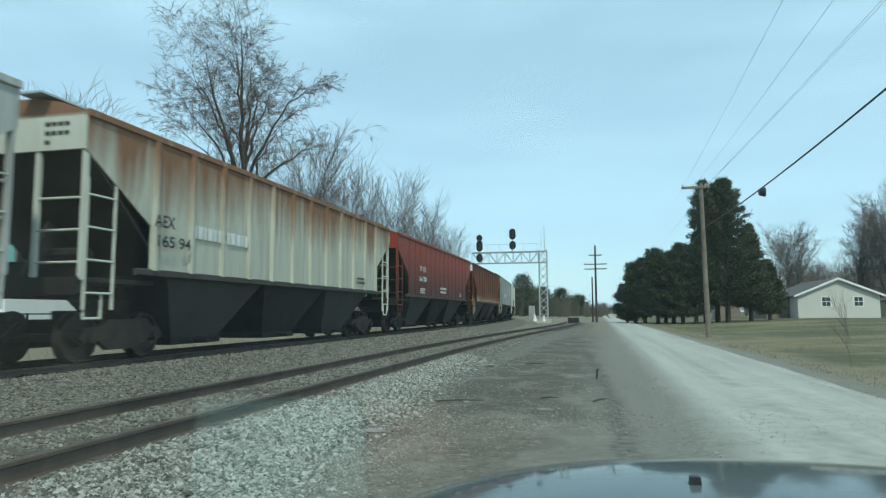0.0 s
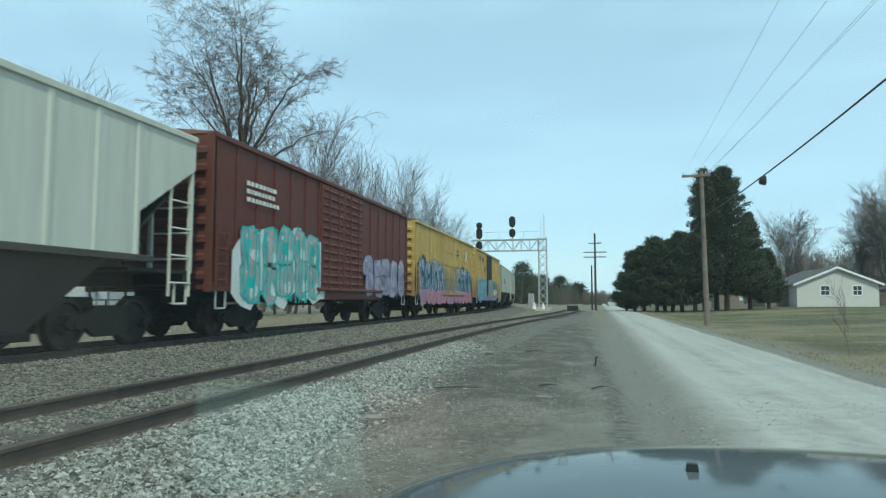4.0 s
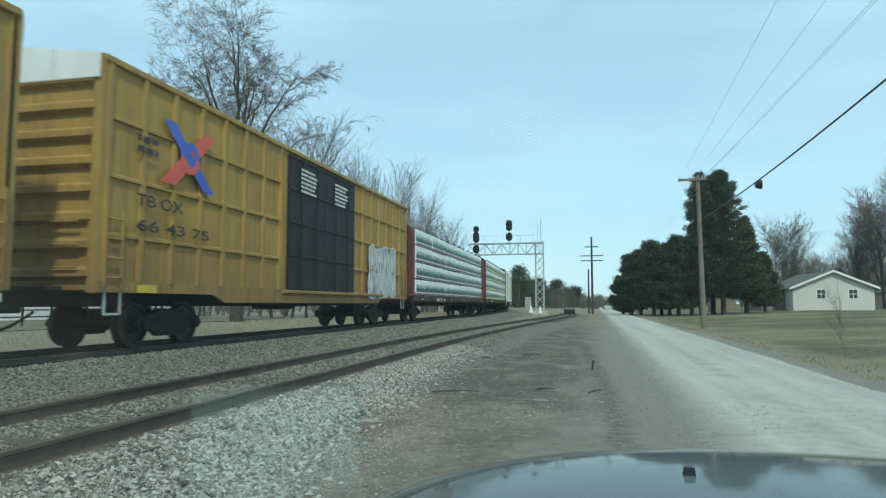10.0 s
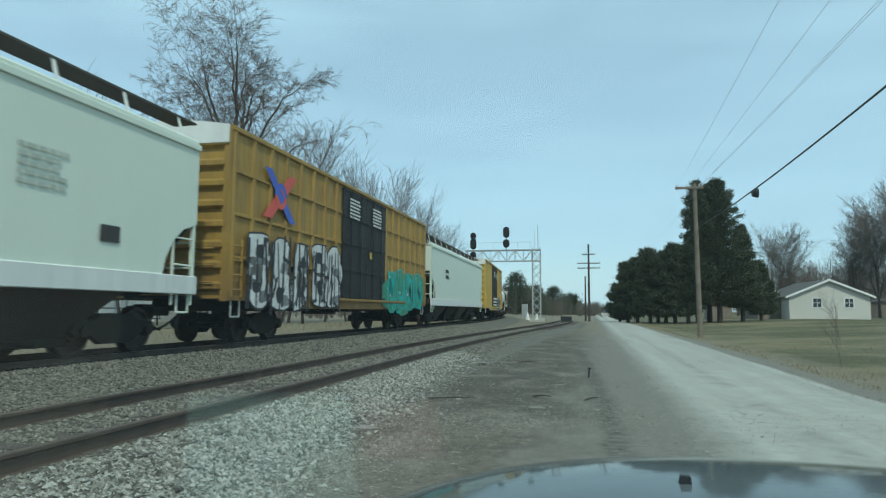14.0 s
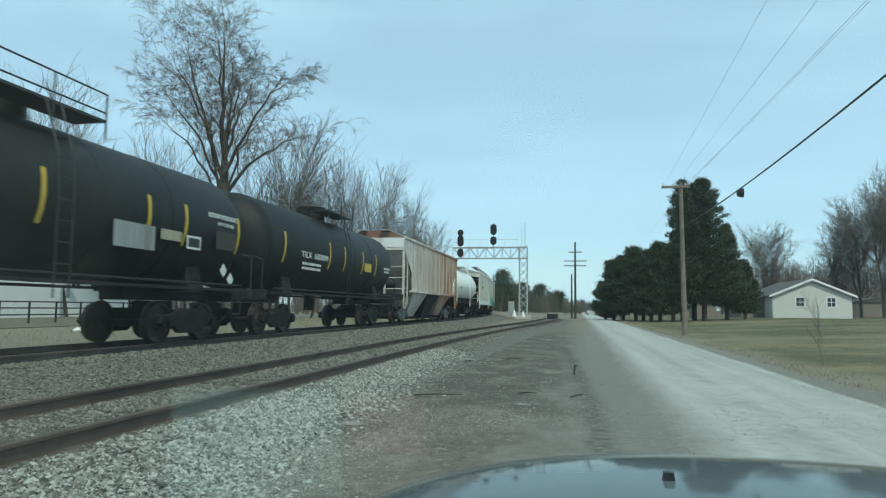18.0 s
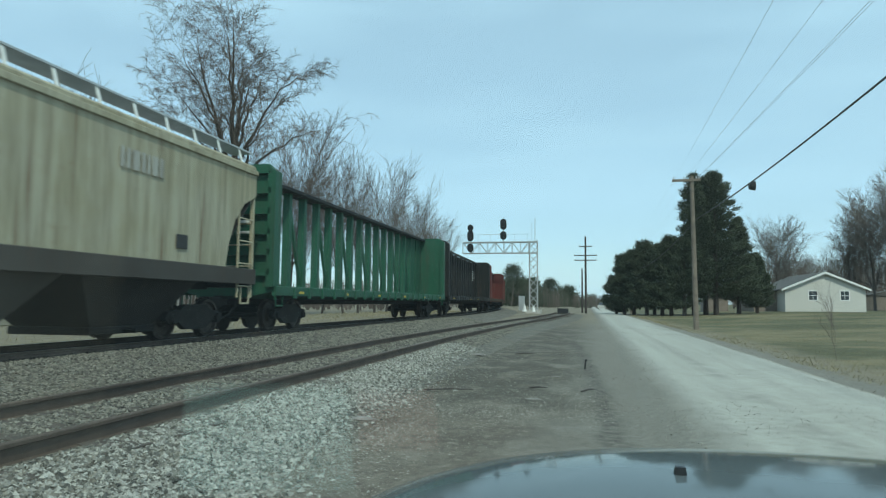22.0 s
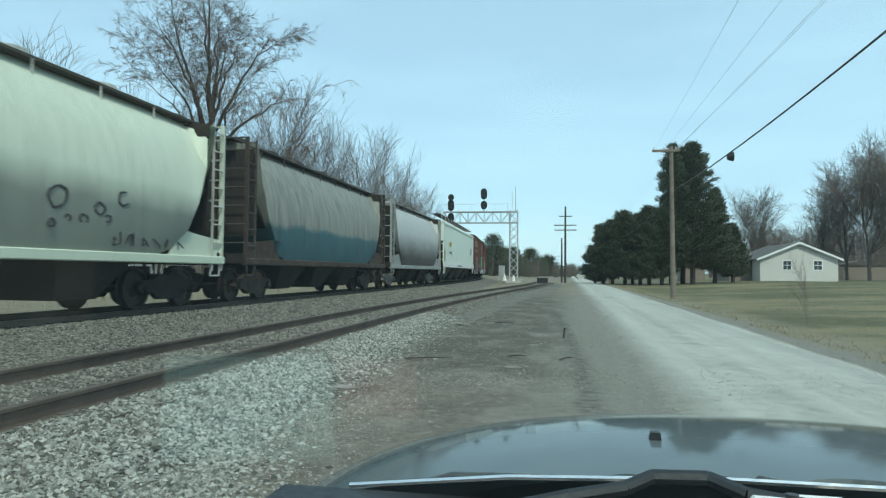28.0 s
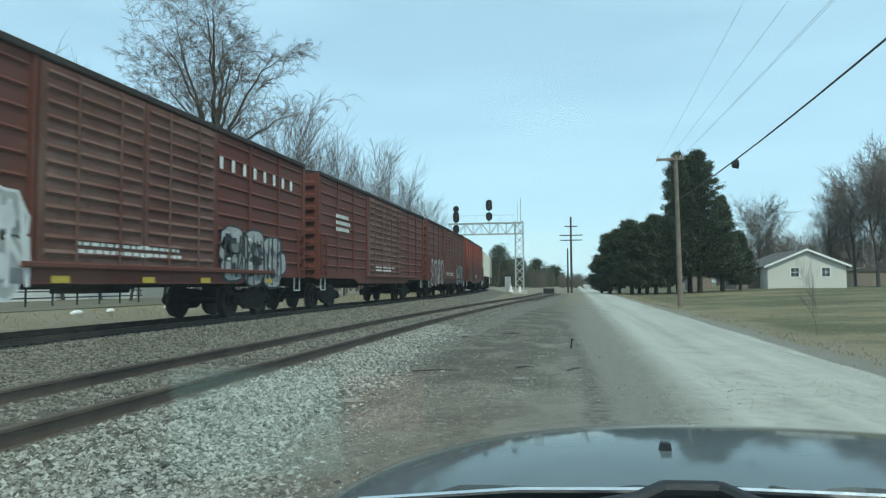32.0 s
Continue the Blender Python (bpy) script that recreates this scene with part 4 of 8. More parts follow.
def willow(seed, stems, right, twig):
    """An old tree: stems leave the trunk at a height, lean out and arch over to a reach and a height, hung with drooping twigs."""
    r = random.Random(seed)
    thick, thin = [], []
    deep = Vector((-right.y, right.x, 0))

    def line(p, d, length, rad, level):
        n = 5 if level < 3 else 4
        for i in range(n):
            fall = (0.0, 0.02, 0.06, 0.11, 0.16)[level] * (0.35 + i / n)
            d = (d + Vector((r.gauss(0, .12), r.gauss(0, .12), r.gauss(0, .07) - fall))).normalized()
            q = p + d * (length / n)
            a, b = rad * (1 - .75 * i / n), rad * (1 - .75 * (i + 1) / n)
            (thick if a > 0.035 else thin).append((p, q, max(a, twig), max(b, twig)))
            if level < 4 and (level > 1 or i > 0):
                for _ in range((0, 2, 2, 2)[level]):
                    if r.random() < (0, 0.72, 0.45, 0.3)[level]:
                        s = Vector((r.gauss(0, 1), r.gauss(0, 1), r.gauss(0.1, 0.5))).normalized()
                        line(p.lerp(q, r.random()), (d * 0.8 + s * 0.7).normalized(), length * r.uniform(0.38, 0.6), max(b * 0.55, twig), level + 1)
            p = q
    thick.append((Vector((0, 0, -0.2)), Vector((0.05, 0, 8.4)), 0.42, 0.31))
    thick.append((Vector((0.05, 0, 8.4)), Vector((0.0, 0, 10.4)), 0.31, 0.17))
    for z0, side, top, arch, rad in stems:
        p0 = Vector((0, 0, z0 - 0.2))
        tip = right * side * (0.92 if side > 0 else 0.76) + deep * r.gauss(0, 1.5) + Vector((0, 0, top - 0.2))
        # a low arch keeps the stem upright first; a high one bends it over at its end
        ctl = p0 + (tip - p0) * 0.5 + Vector((0, 0, arch)) - right * side * (0.22 if arch > 0 else 0.0)
        pts = [p0.lerp(ctl, t).lerp(ctl.lerp(tip, t), t) + Vector((r.gauss(0, .09), r.gauss(0, .09), r.gauss(0, .06))) * (k > 0) for k, t in enumerate([k / 11 for k in range(12)])]
        ln = (tip - p0).length
        for k, (a, b) in enumerate(zip(pts, pts[1:])):
            ra, rb = rad * (1 - k / 11.6), rad * (1 - (k + 1) / 11.6)
            (thick if ra > 0.035 else thin).append((a, b, max(ra, twig), max(rb, twig)))
            if k > 1:
                for _ in range(1 + (k > 4)):
                    s = Vector((r.gauss(0, 1), r.gauss(0, 1), r.gauss(0.25, 0.5))).normalized()
                    line(a.lerp(b, r.random()), ((b - a).normalized() * 0.85 + s * 0.6).normalized(), ln * r.uniform(0.16, 0.3), ra * 0.4, 1)
    return tree_mesh(thick, "trunk", "bark", 7), tree_mesh(thin, "crown", "twig", 3), 1.0


x, y = polar(-29.8, 43)
vr = Vector((0.868, 0.497, 0))
big = willow(14, ((9.6, -1.3, 20.0, 0.5, 0.15), (9.9, -0.5, 19.2, 0.3, 0.15), (9.2, 0.5, 18.5, 0.3, 0.14), (10.0, 1.5, 17.2, 0.6, 0.11), (8.8, -3.7, 18.6, -0.8, 0.14), (8.2, -5.0, 16.8, 0.2, 0.12), (7.6, -6.0, 15.2, 0.5, 0.11), (7.0, -6.3, 13.6, 0.6, 0.10), (9.4, 2.3, 16.6, 0.8, 0.12), (8.4, 4.5, 15.2, 1.6, 0.13), (7.4, 6.5, 13.2, 1.5, 0.14), (7.2, 3.0, 13.6, 1.0, 0.10), (7.0, -3.0, 14.6, 0.9, 0.10)), vr, 0.0072)
bare_tree(big, x, y, 0.2, 1.0, 0.0, "tall old leafless willow with many stems")
kinds = [bare_kind(20 + i, 11, 25, 3, (3, 3, 2), 0.15, droop=0.0, first=0.2, twig=0.012, up=0.7, keep=(0.45, 0.65)) for i in range(4)]
rnd = random.Random(9)
# the row of slim trees behind the track
for az, dist, h in ((-27.0, 52, 15.2), (-26.0, 56, 15.4), (-25.4, 55, 16.0), (-24.2, 53, 15.2), (-22.4, 60, 15.0), (-20.6, 60, 15.1), (-19.4, 64, 16.8), (-18.0, 66, 15.1), (-17.0, 70, 15.6), (-15.9, 72, 14.0), (-15.0, 76, 14.4), (-14.4, 80, 12.9), (-14.1, 80, 13.7), (-13.4, 84, 13.3), (-13.2, 86, 14.0), (-12.6, 90, 12.5), (-12.3, 96, 13.4), (-33.6, 56, 14.4), (-36, 50, 13.4), (-38, 54, 15.6), (-40.5, 56, 17.8), (-43, 60, 18.9), (-45.5, 58, 18.9)):
    x, y = polar(az, dist)
    k = kinds[rnd.randrange(4)]
    bare_tree(k, x, y, 0.2, 1.07 * h / k[2], rnd.uniform(0, 6), "slim upright leafless tree behind the railway", "trees behind the track")
# trees behind the house
kinds2 = [bare_kind(40 + i, 12, 34, 4, (3, 3, 2, 2), 0.27, droop=0.02, first=0.25, twig=0.015, up=0.9, keep=(0.5, 0.72), mats=("bark_pale", "twig_pale")) for i in range(3)]
for az, dist, h in ((14.3, 112, 15.2), (16.0, 150, 12), (19.2, 118, 17.5), (20.6, 115, 18.5), (22.0, 108, 21), (23.6, 112, 22), (25.4, 105, 20)):
    x, y = polar(az, dist)
    k = kinds2[rnd.randrange(3)]
    bare_tree(k, x, y, land(x, y), h / k[2], rnd.uniform(0, 6), "broad leafless hardwood tree behind the house", "trees behind the house")
k = bare_kind(60, 2.0, 22, 2, (2, 2), 0.014, twig=0.005)
bare_tree(k, 5.75, 17.6, land(5.7, 17.6), 1.9 / k[2], 0.3, "thin bare sapling in the lawn")


def far_wood(name, label, spots, mat, seed, lean=0.25):
    """A far thicket: hundreds of bare stems and twigs as one body."""
    r = random.Random(seed)
    gv, gf = [], []

    def blade(p, q, w):
        d = Vector((q[0] - p[0], q[1] - p[1], q[2] - p[2]))
        s = Vector((p[1], -p[0], 0)).normalized() * w
        o = len(gv)
        gv.extend([(p[0] - s.x, p[1] - s.y, p[2]), (p[0] + s.x, p[1] + s.y, p[2]), (q[0] + s.x * 0.3, q[1] + s.y * 0.3, q[2]), (q[0] - s.x * 0.3, q[1] - s.y * 0.3, q[2])])
        gf.append((o, o + 1, o + 2, o + 3))
    for x, y, h, n in spots:
        z = land(x, y)
        blade((x, y, z - 0.2), (x + r.gauss(0, .3), y, z + h * 0.9), 0.12)
        for _ in range(n):
            t = r.random()
            z0 = z + h * (0.02 + 0.78 * t)
            a = r.uniform(0, 6.283)
            ln = h * r.uniform(0.12, 0.34) * (1.1 - 0.6 * t)
            p = (x + r.gauss(0, h * 0.10), y + r.gauss(0, h * 0.1), z0)
            blade(p, (p[0] + ln * 0.5 * math.cos(a), p[1] + ln * 0.5 * math.sin(a), min(z + h, z0 + ln * r.uniform(0.4, 1.0))), r.uniform(0.012, 0.035))
    me = bpy.data.meshes.new(name)
    me.from_pydata(gv, [], gf)
    me.materials.append(MAT[mat])
    return tagged(new(name, me), label, "woods", kind="stuff")


def clear_of_track(x, y, gap=7):
    if y < BEND:
        return abs(x - TRACK_X) > gap
    return abs(math.hypot(x - (TRACK_X - RADIUS), y - BEND) - RADIUS) > gap


r9 = random.Random(77)
spots = []
for _ in range(420):      # the wooded slope behind the railway
    az = r9.uniform(-62, -11)
    dist = r9.uniform(62, 120) if az < -25 else r9.uniform(80, 150)
    x, y = polar(az, dist)
    el = 2.3 + 10.2 * ease((-az - 29) / 13)
    h = min(19, dist * math.tan(radians(el)) * r9.uniform(0.5, 1.0) + 1.0)
    if clear_of_track(x, y):
        spots.append((x, y, h, 70))
for _ in range(260):      # the thick brown slope beyond the white buildings
    az = r9.uniform(-60, -33)
    x, y = polar(az, r9.uniform(66, 110))
    h = math.hypot(x, y) * math.tan(radians(3.5 + 9.5 * ease((-az - 31) / 10))) * r9.uniform(0.55, 1.0)
    if clear_of_track(x, y):
        spots.append((x, y, h, 120))
far_wood("hillside_woods", "dense leafless brown woods behind the railway", spots, "far_twig", 1)
spots = []
for _ in range(480):      # thickets far along the line and behind the house
    az = r9.choice((r9.uniform(-9, 3), r9.uniform(11, 34), r9.uniform(11, 34)))
    dist = r9.uniform(170, 330) if az < 5 else r9.uniform(125, 200)
    x, y = polar(az, dist)
    el = 3.1 - 0.2 * (az + 9) if az < 3 else 4.7
    h = max(4, dist * math.tan(radians(max(0.9, el))) * r9.uniform(0.6, 1.0))
    if clear_of_track(x, y):
        spots.append((x, y, h, 55 if az < 5 else 130))
far_wood("distant_thicket", "distant brown leafless thicket along the line", spots, "far_twig", 2)
spots = []
for _ in range(230):      # the close grey-green woods beyond the signal bridge
    az = r9.uniform(-9.5, 2.6)
    dist = r9.uniform(190, 300)
    x, y = polar(az, dist)
    el = 3.0 if az < -4.6 else 1.9 if az < -1.6 else 0.85
    if clear_of_track(x, y, 9):
        spots.append((x, y, dist * math.tan(radians(el)) * r9.uniform(0.6, 1.0), 260))
for _ in range(130):
    az = r9.uniform(-2.2, 6.0)
    x, y = polar(az, r9.uniform(300, 360))
    if abs(x - 2.5) < 4.5:
        y += 320
    spots.append((x, y, y * math.tan(radians(r9.uniform(0.6, 1.15))), 220))
far_wood("far_grove", "close dark woods beyond the signal bridge", spots, "needle_far", 3)


def conifer(label, x, y, h, w, seed, n, shape, group=""):
    """An evergreen: a trunk, upswept branches, and needle tufts thick on their outer halves, with an uneven outline."""
    r = np.random.RandomState(seed)
    t = thing("conifer", label, "tree", group, m=Matrix.Translation((x, y, land(x, y))))
    low = {"cone": 0.13, "column": 0.12, "round": 0.10, "far": 0.02}[shape]
    nb = int(h * 13)
    f = low + (0.985 - low) * (np.arange(nb) + r.rand(nb)) / nb
    prof = {"cone": (1 - f) ** 0.72 * np.minimum(1, 0.55 + 2.2 * f), "column": (1 - f ** 3) ** 0.75 * np.minimum(1, 0.6 + 2 * f), "round": (1 - f ** 2.6) ** 0.6 * np.minimum(1, 0.6 + 1.8 * f), "far": (1 - f ** 2.6) ** 0.6}[shape] + 0.03
    az = np.arange(nb) * 2.39996 + r.normal(0, 0.5, nb)
    reach = w / 2 * prof * r.uniform(0.6, 1.12, nb)
    rise = reach * r.uniform(-0.05, 0.4, nb) if shape != "round" else reach * r.uniform(0.05, 0.5, nb)
    tips = np.stack([reach * np.cos(az), reach * np.sin(az), np.minimum(h * f + rise, h * 0.995)], 1)
    roots = np.stack([np.zeros(nb), np.zeros(nb), h * f - reach * 0.1], 1)
    g = Geo().tube((0, 0, -0.1), (0.1, 0, h * 0.93), 0.15 + h * 0.009, 8, 0.03)
    for a, b in list(zip(roots, tips))[::3]:
        g.tube(a, b, 0.045, 4, 0.012)
    part("trunk", g, "bark", t)
    b = r.randint(0, nb, n)
    u = 1 - 0.72 * r.rand(n) ** 1.5
    k = np.floor(u * 6) / 6 + r.normal(0, 0.035, n)
    size = 0.16 + 0.05 * w if shape == "far" else 0.2
    c = roots[b] + (tips[b] - roots[b]) * k[:, None] + r.normal(0, 1, (n, 3)) * np.array([size, size, size * 0.8])
    c[:, 2] = np.maximum(c[:, 2], h * low * 0.75)
    out = np.stack([np.cos(az[b]), np.sin(az[b]), r.uniform(0.1, 1.3, n)], 1) + r.normal(0, 0.45, (n, 3))
    out /= np.linalg.norm(out, axis=1)[:, None]
    s = np.cross(out, r.normal(0, 1, (n, 3)))
    s /= np.linalg.norm(s, axis=1)[:, None]
    big_ = 2.4 if shape == "far" else 1.0
    ln, wd = r.uniform(0.12, 0.34, (n, 1)) * big_, r.uniform(0.025, 0.06, (n, 1)) * big_
    v = np.stack([c - out * ln * 0.4, c + s * wd, c + out * ln, c - s * wd], 1).reshape(-1, 3)
    me = bpy.data.meshes.new("crown")
    me.from_pydata(v.tolist(), [], np.arange(n * 4).reshape(-1, 4).tolist())
    me.materials.append(MAT["needle"])
    part("crown", me, "", t, "dense dark green needle sprays")
    return t


for i, (az, dist, h, w, shape) in enumerate(((8.35, 75, 15.0, 3.9, "column"), (9.95, 76, 15.1, 11.0, "cone"), (9.2, 78, 15.0, 8.4, "cone"), (11.6, 78, 10.2, 6.4, "cone"), (12.9, 80, 6.3, 4.4, "cone"), (2.3, 84, 4.6, 3.4, "round"), (2.95, 82, 7.0, 4.2, "round"), (3.7, 80, 7.3, 4.4, "round"), (4.7, 77, 8.1, 5.0, "round"), (5.9, 76, 7.7, 5.2, "round"), (6.6, 75, 8.3, 5.0, "round"), (7.6, 74, 8.0, 4.6, "round"), (5.3, 83, 7.9, 5.4, "round"))):
    x, y = polar(az, dist)
    conifer("tall dense dark green spruce" if h > 10 else "rounded dark green evergreen beside the road", x, y, h, w, 100 + i, 32000 if w > 8 else 20000 if h > 10 else 15000, shape, "evergreens by the road")

# far evergreens behind the signal bridge
for az, dist, h, w in ((-6.2, 190, 11.5, 9), (-7.5, 180, 12, 10), (-3.1, 230, 9, 9), (-1.6, 260, 7.5, 10), (-4.6, 210, 8.5, 8), (-9.6, 150, 13, 9)):
    x, y = polar(az, dist)
    if clear_of_track(x, y, 6):
        c = conifer("far dark evergreen beyond the signal bridge", x, y, h, w, int(dist), 3600, "far", "far evergreens")
        c.children[1].data.materials[0] = MAT["needle_far"]


# ---- poles, wires, signal bridge ----
def utility_pole(x, y, h, r, mat, arms, label, tilt=0.0):
    p = thing("utility_pole", label, "utility pole", "poles along the road", m=Matrix.Translation((x, y, land(x, y))) @ Matrix.Rotation(tilt, 4, "Y"))
    part("post", Geo().tube((0, 0, -0.3), (0, 0, h), r, 12, r * 0.68), mat, p, smooth=True)
    for z, x0, x1 in arms:
        part("crossarm", Geo().cbox(x0, x1, -0.17, -0.06, z - 0.06, z + 0.06, 0.012), mat, p)
        for xi in (x0 + 0.08, x0 * 0.4, x1 * 0.5, x1 - 0.08):
            part("insulator", Geo().tube((xi, -0.115, z + 0.06), (xi, -0.115, z + 0.2), 0.035, 8, 0.025), "steel_grey", p)
        part("brace", Geo().beam((x0 * 0.55, -0.07, z - 0.05), (0, -0.1, z - 0.5), 0.03, 0.01), "steel_grey", p)
    return p


utility_pole(5.42, 36.4, 7.95, 0.14, "pole", [(7.72, -0.98, 0.42)], "grey weathered wooden utility pole with one crossarm", radians(-0.6))
utility_pole(-0.25, 91.7, 10.3, 0.17, "pole_dark", [(8.95, -0.85, 0.85), (7.75, -1.5, 1.5), (7.1, -1.45, 1.45)], "dark wooden pole with three crossarms")
utility_pole(-0.75, 95.5, 6.2, 0.14, "pole_dark", [], "short dark wooden stub pole")
utility_pole(5.6, 92, 8.3, 0.15, "pole", [(8.0, -0.9, 0.9)], "weathered wooden utility pole among the evergreens")
utility_pole(5.9, -14, 9.2, 0.15, "pole", [(8.5, -2.6, 1.1)], "grey weathered wooden utility pole with one crossarm")


def wire(name, label, a, b, sag, r, mat, n=24):
    a, b = Vector(a), Vector(b)
    pts = [a.lerp(b, i / n) - Vector((0, 0, sag * 4 * (i / n) * (1 - i / n))) for i in range(n + 1)]
    rings = [[p + Vector((r * math.cos(k * math.pi / 3), 0, r * math.sin(k * math.pi / 3))) for k in range(6)] for p in pts]
    return solid(name, Geo().loft(rings), mat, label, "wire", "overhead wires")


for x0, x1, dz in ((4.5, 3.35, 0.0), (5.05, 5.1, 0.0), (5.62, 6.75, 0.0), (5.7, 6.95, 0.05)):
    wire("power_wire", "thin bare overhead power wire", (x0, 36.3, 7.9 + dz), (x1, -14.1, 8.7 + dz), 0.25, 0.0045, "wire_pale")
    wire("power_wire", "thin bare overhead power wire", (x0, 36.3, 7.9 + dz), (x0 + 0.2, 92, 8.2), 0.5, 0.004, "wire_pale", 10)
wire("telephone_cable", "thick black overhead telephone cable", (5.55, 36.3, 5.75), (6.3, -14, 7.9), 0.78, 0.024, "wire")
wire("telephone_cable", "thick black overhead telephone cable", (5.55, 36.3, 5.75), (5.75, 92, 5.9), 0.8, 0.02, "wire", 10)
by = 25.2
bz = 5.75 + (36.3 - by) / 50.3 * 2.15 - 0.78 * 4 * ((36.3 - by) / 50.3) * (1 - (36.3 - by) / 50.3)
bx = 5.55 + (36.3 - by) / 50.3 * 0.75
coil = Geo()
for k in range(7):
    rr = 0.11 + 0.007 * k
    ring = [(bx + 0.028 * (k - 3), by + rr * math.cos(a * math.pi / 8), bz - 0.15 + rr * math.sin(a * math.pi / 8)) for a in range(17)]
    coil.path(ring, 0.02, 5)
coil.tube((bx - 0.09, by, bz - 0.15), (bx + 0.09, by, bz - 0.15), 0.1, 10).tube((bx, by, bz - 0.06), (bx, by - 0.03, bz + 0.01), 0.012, 5)
solid("cable_coil", coil, "wire", "black coiled spare cable hanging on the line", "cable coil")

sb = thing("signal_bridge", "grey steel lattice signal bridge over the track", "signal bridge")
BY = 86.0
for dx in (-0.5, 0.5):
    for dy in (-0.5, 0.5):
        part("tower_post", Geo().beam((-6.75 + dx, BY + dy, 0.1), (-6.75 + dx, BY + dy, 9.15), 0.1), "steel_grey", sb)
for k in range(9):
    z0, z1 = 0.4 + k, 1.4 + k
    for dy in (-0.5, 0.5):
        part("tower_brace", Geo().beam((-7.25, BY + dy, z0), (-6.25, BY + dy, z1), 0.05), "steel_grey", sb)
        part("tower_brace", Geo().beam((-6.25, BY + dy, z0), (-7.25, BY + dy, z1), 0.05), "steel_grey", sb)
    for dx in (-0.5, 0.5):
        part("tower_brace", Geo().beam((-6.75 + dx, BY - 0.5, z0), (-6.75 + dx, BY + 0.5, z1), 0.05), "steel_grey", sb)
for z in (7.7, 9.1):
    for dy in (-0.45, 0.45):
        part("chord", Geo().beam((-15.9, BY + dy, z), (-6.2, BY + dy, z), 0.12), "steel_grey", sb)
for k in range(9):
    x0 = -15.9 + 1.07 * k
    for dy in (-0.45, 0.45):
        a, b = (7.7, 9.1) if k % 2 else (9.1, 7.7)
        part("web_brace", Geo().beam((x0, BY + dy, a), (x0 + 1.07, BY + dy, b), 0.06), "steel_grey", sb)
        part("web_post", Geo().beam((x0, BY + dy, 7.7), (x0, BY + dy, 9.1), 0.05), "steel_grey", sb)
part("walkway", Geo().box(-15.9, -6.2, BY - 0.35, BY + 0.35, 9.16, 9.2), "steel_grey", sb)
part("walkway_rail", Geo().beam((-15.9, BY + 0.45, 10.2), (-7.4, BY + 0.45, 10.2), 0.035), "steel_grey", sb)
for k in range(6):
    part("rail_post", Geo().beam((-15.6 + 1.6 * k, BY + 0.45, 9.1), (-15.6 + 1.6 * k, BY + 0.45, 10.2), 0.035), "steel_grey", sb)
part("antenna_mast", Geo().tube((-6.55, BY, 9.1), (-6.55, BY, 12.3), 0.045, 8), "steel_grey", sb)
part("antenna_mast", Geo().tube((-6.95, BY, 9.1), (-6.95, BY, 11.7), 0.025, 6), "steel_grey", sb)
part("footing", Geo().cbox(-7.7, -5.8, BY - 0.9, BY + 0.9, -0.2, 0.45, 0.05), "concrete", sb)
part("relay_box", Geo().cbox(-8.6, -7.9, BY - 0.5, BY + 0.2, 0.4, 2.2, 0.04), "steel_grey", sb)


def signal_head(x, z, r, h):
    hd = part("signal_head", Geo().prism([(x + r * math.cos(a * math.pi / 8), BY - 0.62, z + (h - r) * (1 if math.sin(a * math.pi / 8) > 0 else -1) + r * math.sin(a * math.pi / 8)) for a in range(16)], (0, 0.05, 0)), "black_iron", sb, "black signal target disc")
    for dz in ((-0.3, 0.0, 0.3) if h > 0.75 else (-0.22, 0.22)):
        part("visor", Geo().tube((x, BY - 0.95, z + dz), (x, BY - 0.62, z + dz), 0.13, 10), "black_iron", hd)
        part("lamp_lens", Geo().tube((x, BY - 0.70, z + dz), (x, BY - 0.66, z + dz), 0.11, 10), "lens", hd)


part("signal_mast", Geo().tube((-10.55, BY - 0.5, 9.1), (-10.55, BY - 0.5, 12.0), 0.06, 8), "steel_grey", sb)
part("signal_mast", Geo().tube((-14.85, BY - 0.5, 7.6), (-14.85, BY - 0.5, 11.5), 0.06, 8), "steel_grey", sb)
signal_head(-10.55, 11.4, 0.42, 0.72)
signal_head(-10.55, 9.95, 0.42, 0.55)
signal_head(-14.85, 11.0, 0.4, 0.42)
signal_head(-14.85, 9.95, 0.42, 0.72)
signal_head(-14.85, 8.4, 0.42, 0.55)
for x, y, s in ((-9.0 + 1.6, 80.5, 0.5), (-6.2, 79, 0.4)):
    solid("marker_cone", Geo().tube((x, y, 0.3), (x, y, 0.3 + s * 1.7), s * 0.55, 8, 0.06), "white", "small white conical marker beside the track", "marker")
solid("buffer_stop", Geo().box(-3.3, -2.1, 75.2, 75.5, 0.15, 0.75).beam((-3.2, 75.4, 0.1), (-3.2, 76.4, 0.1), 0.12).beam((-2.2, 75.4, 0.1), (-2.2, 76.4, 0.1), 0.12).beam((-3.2, 75.4, 0.7), (-3.2, 76.4, 0.1), 0.1).beam((-2.2, 75.4, 0.7), (-2.2, 76.4, 0.1), 0.1), "black_iron", "small black buffer stop at the siding's end", "buffer stop")


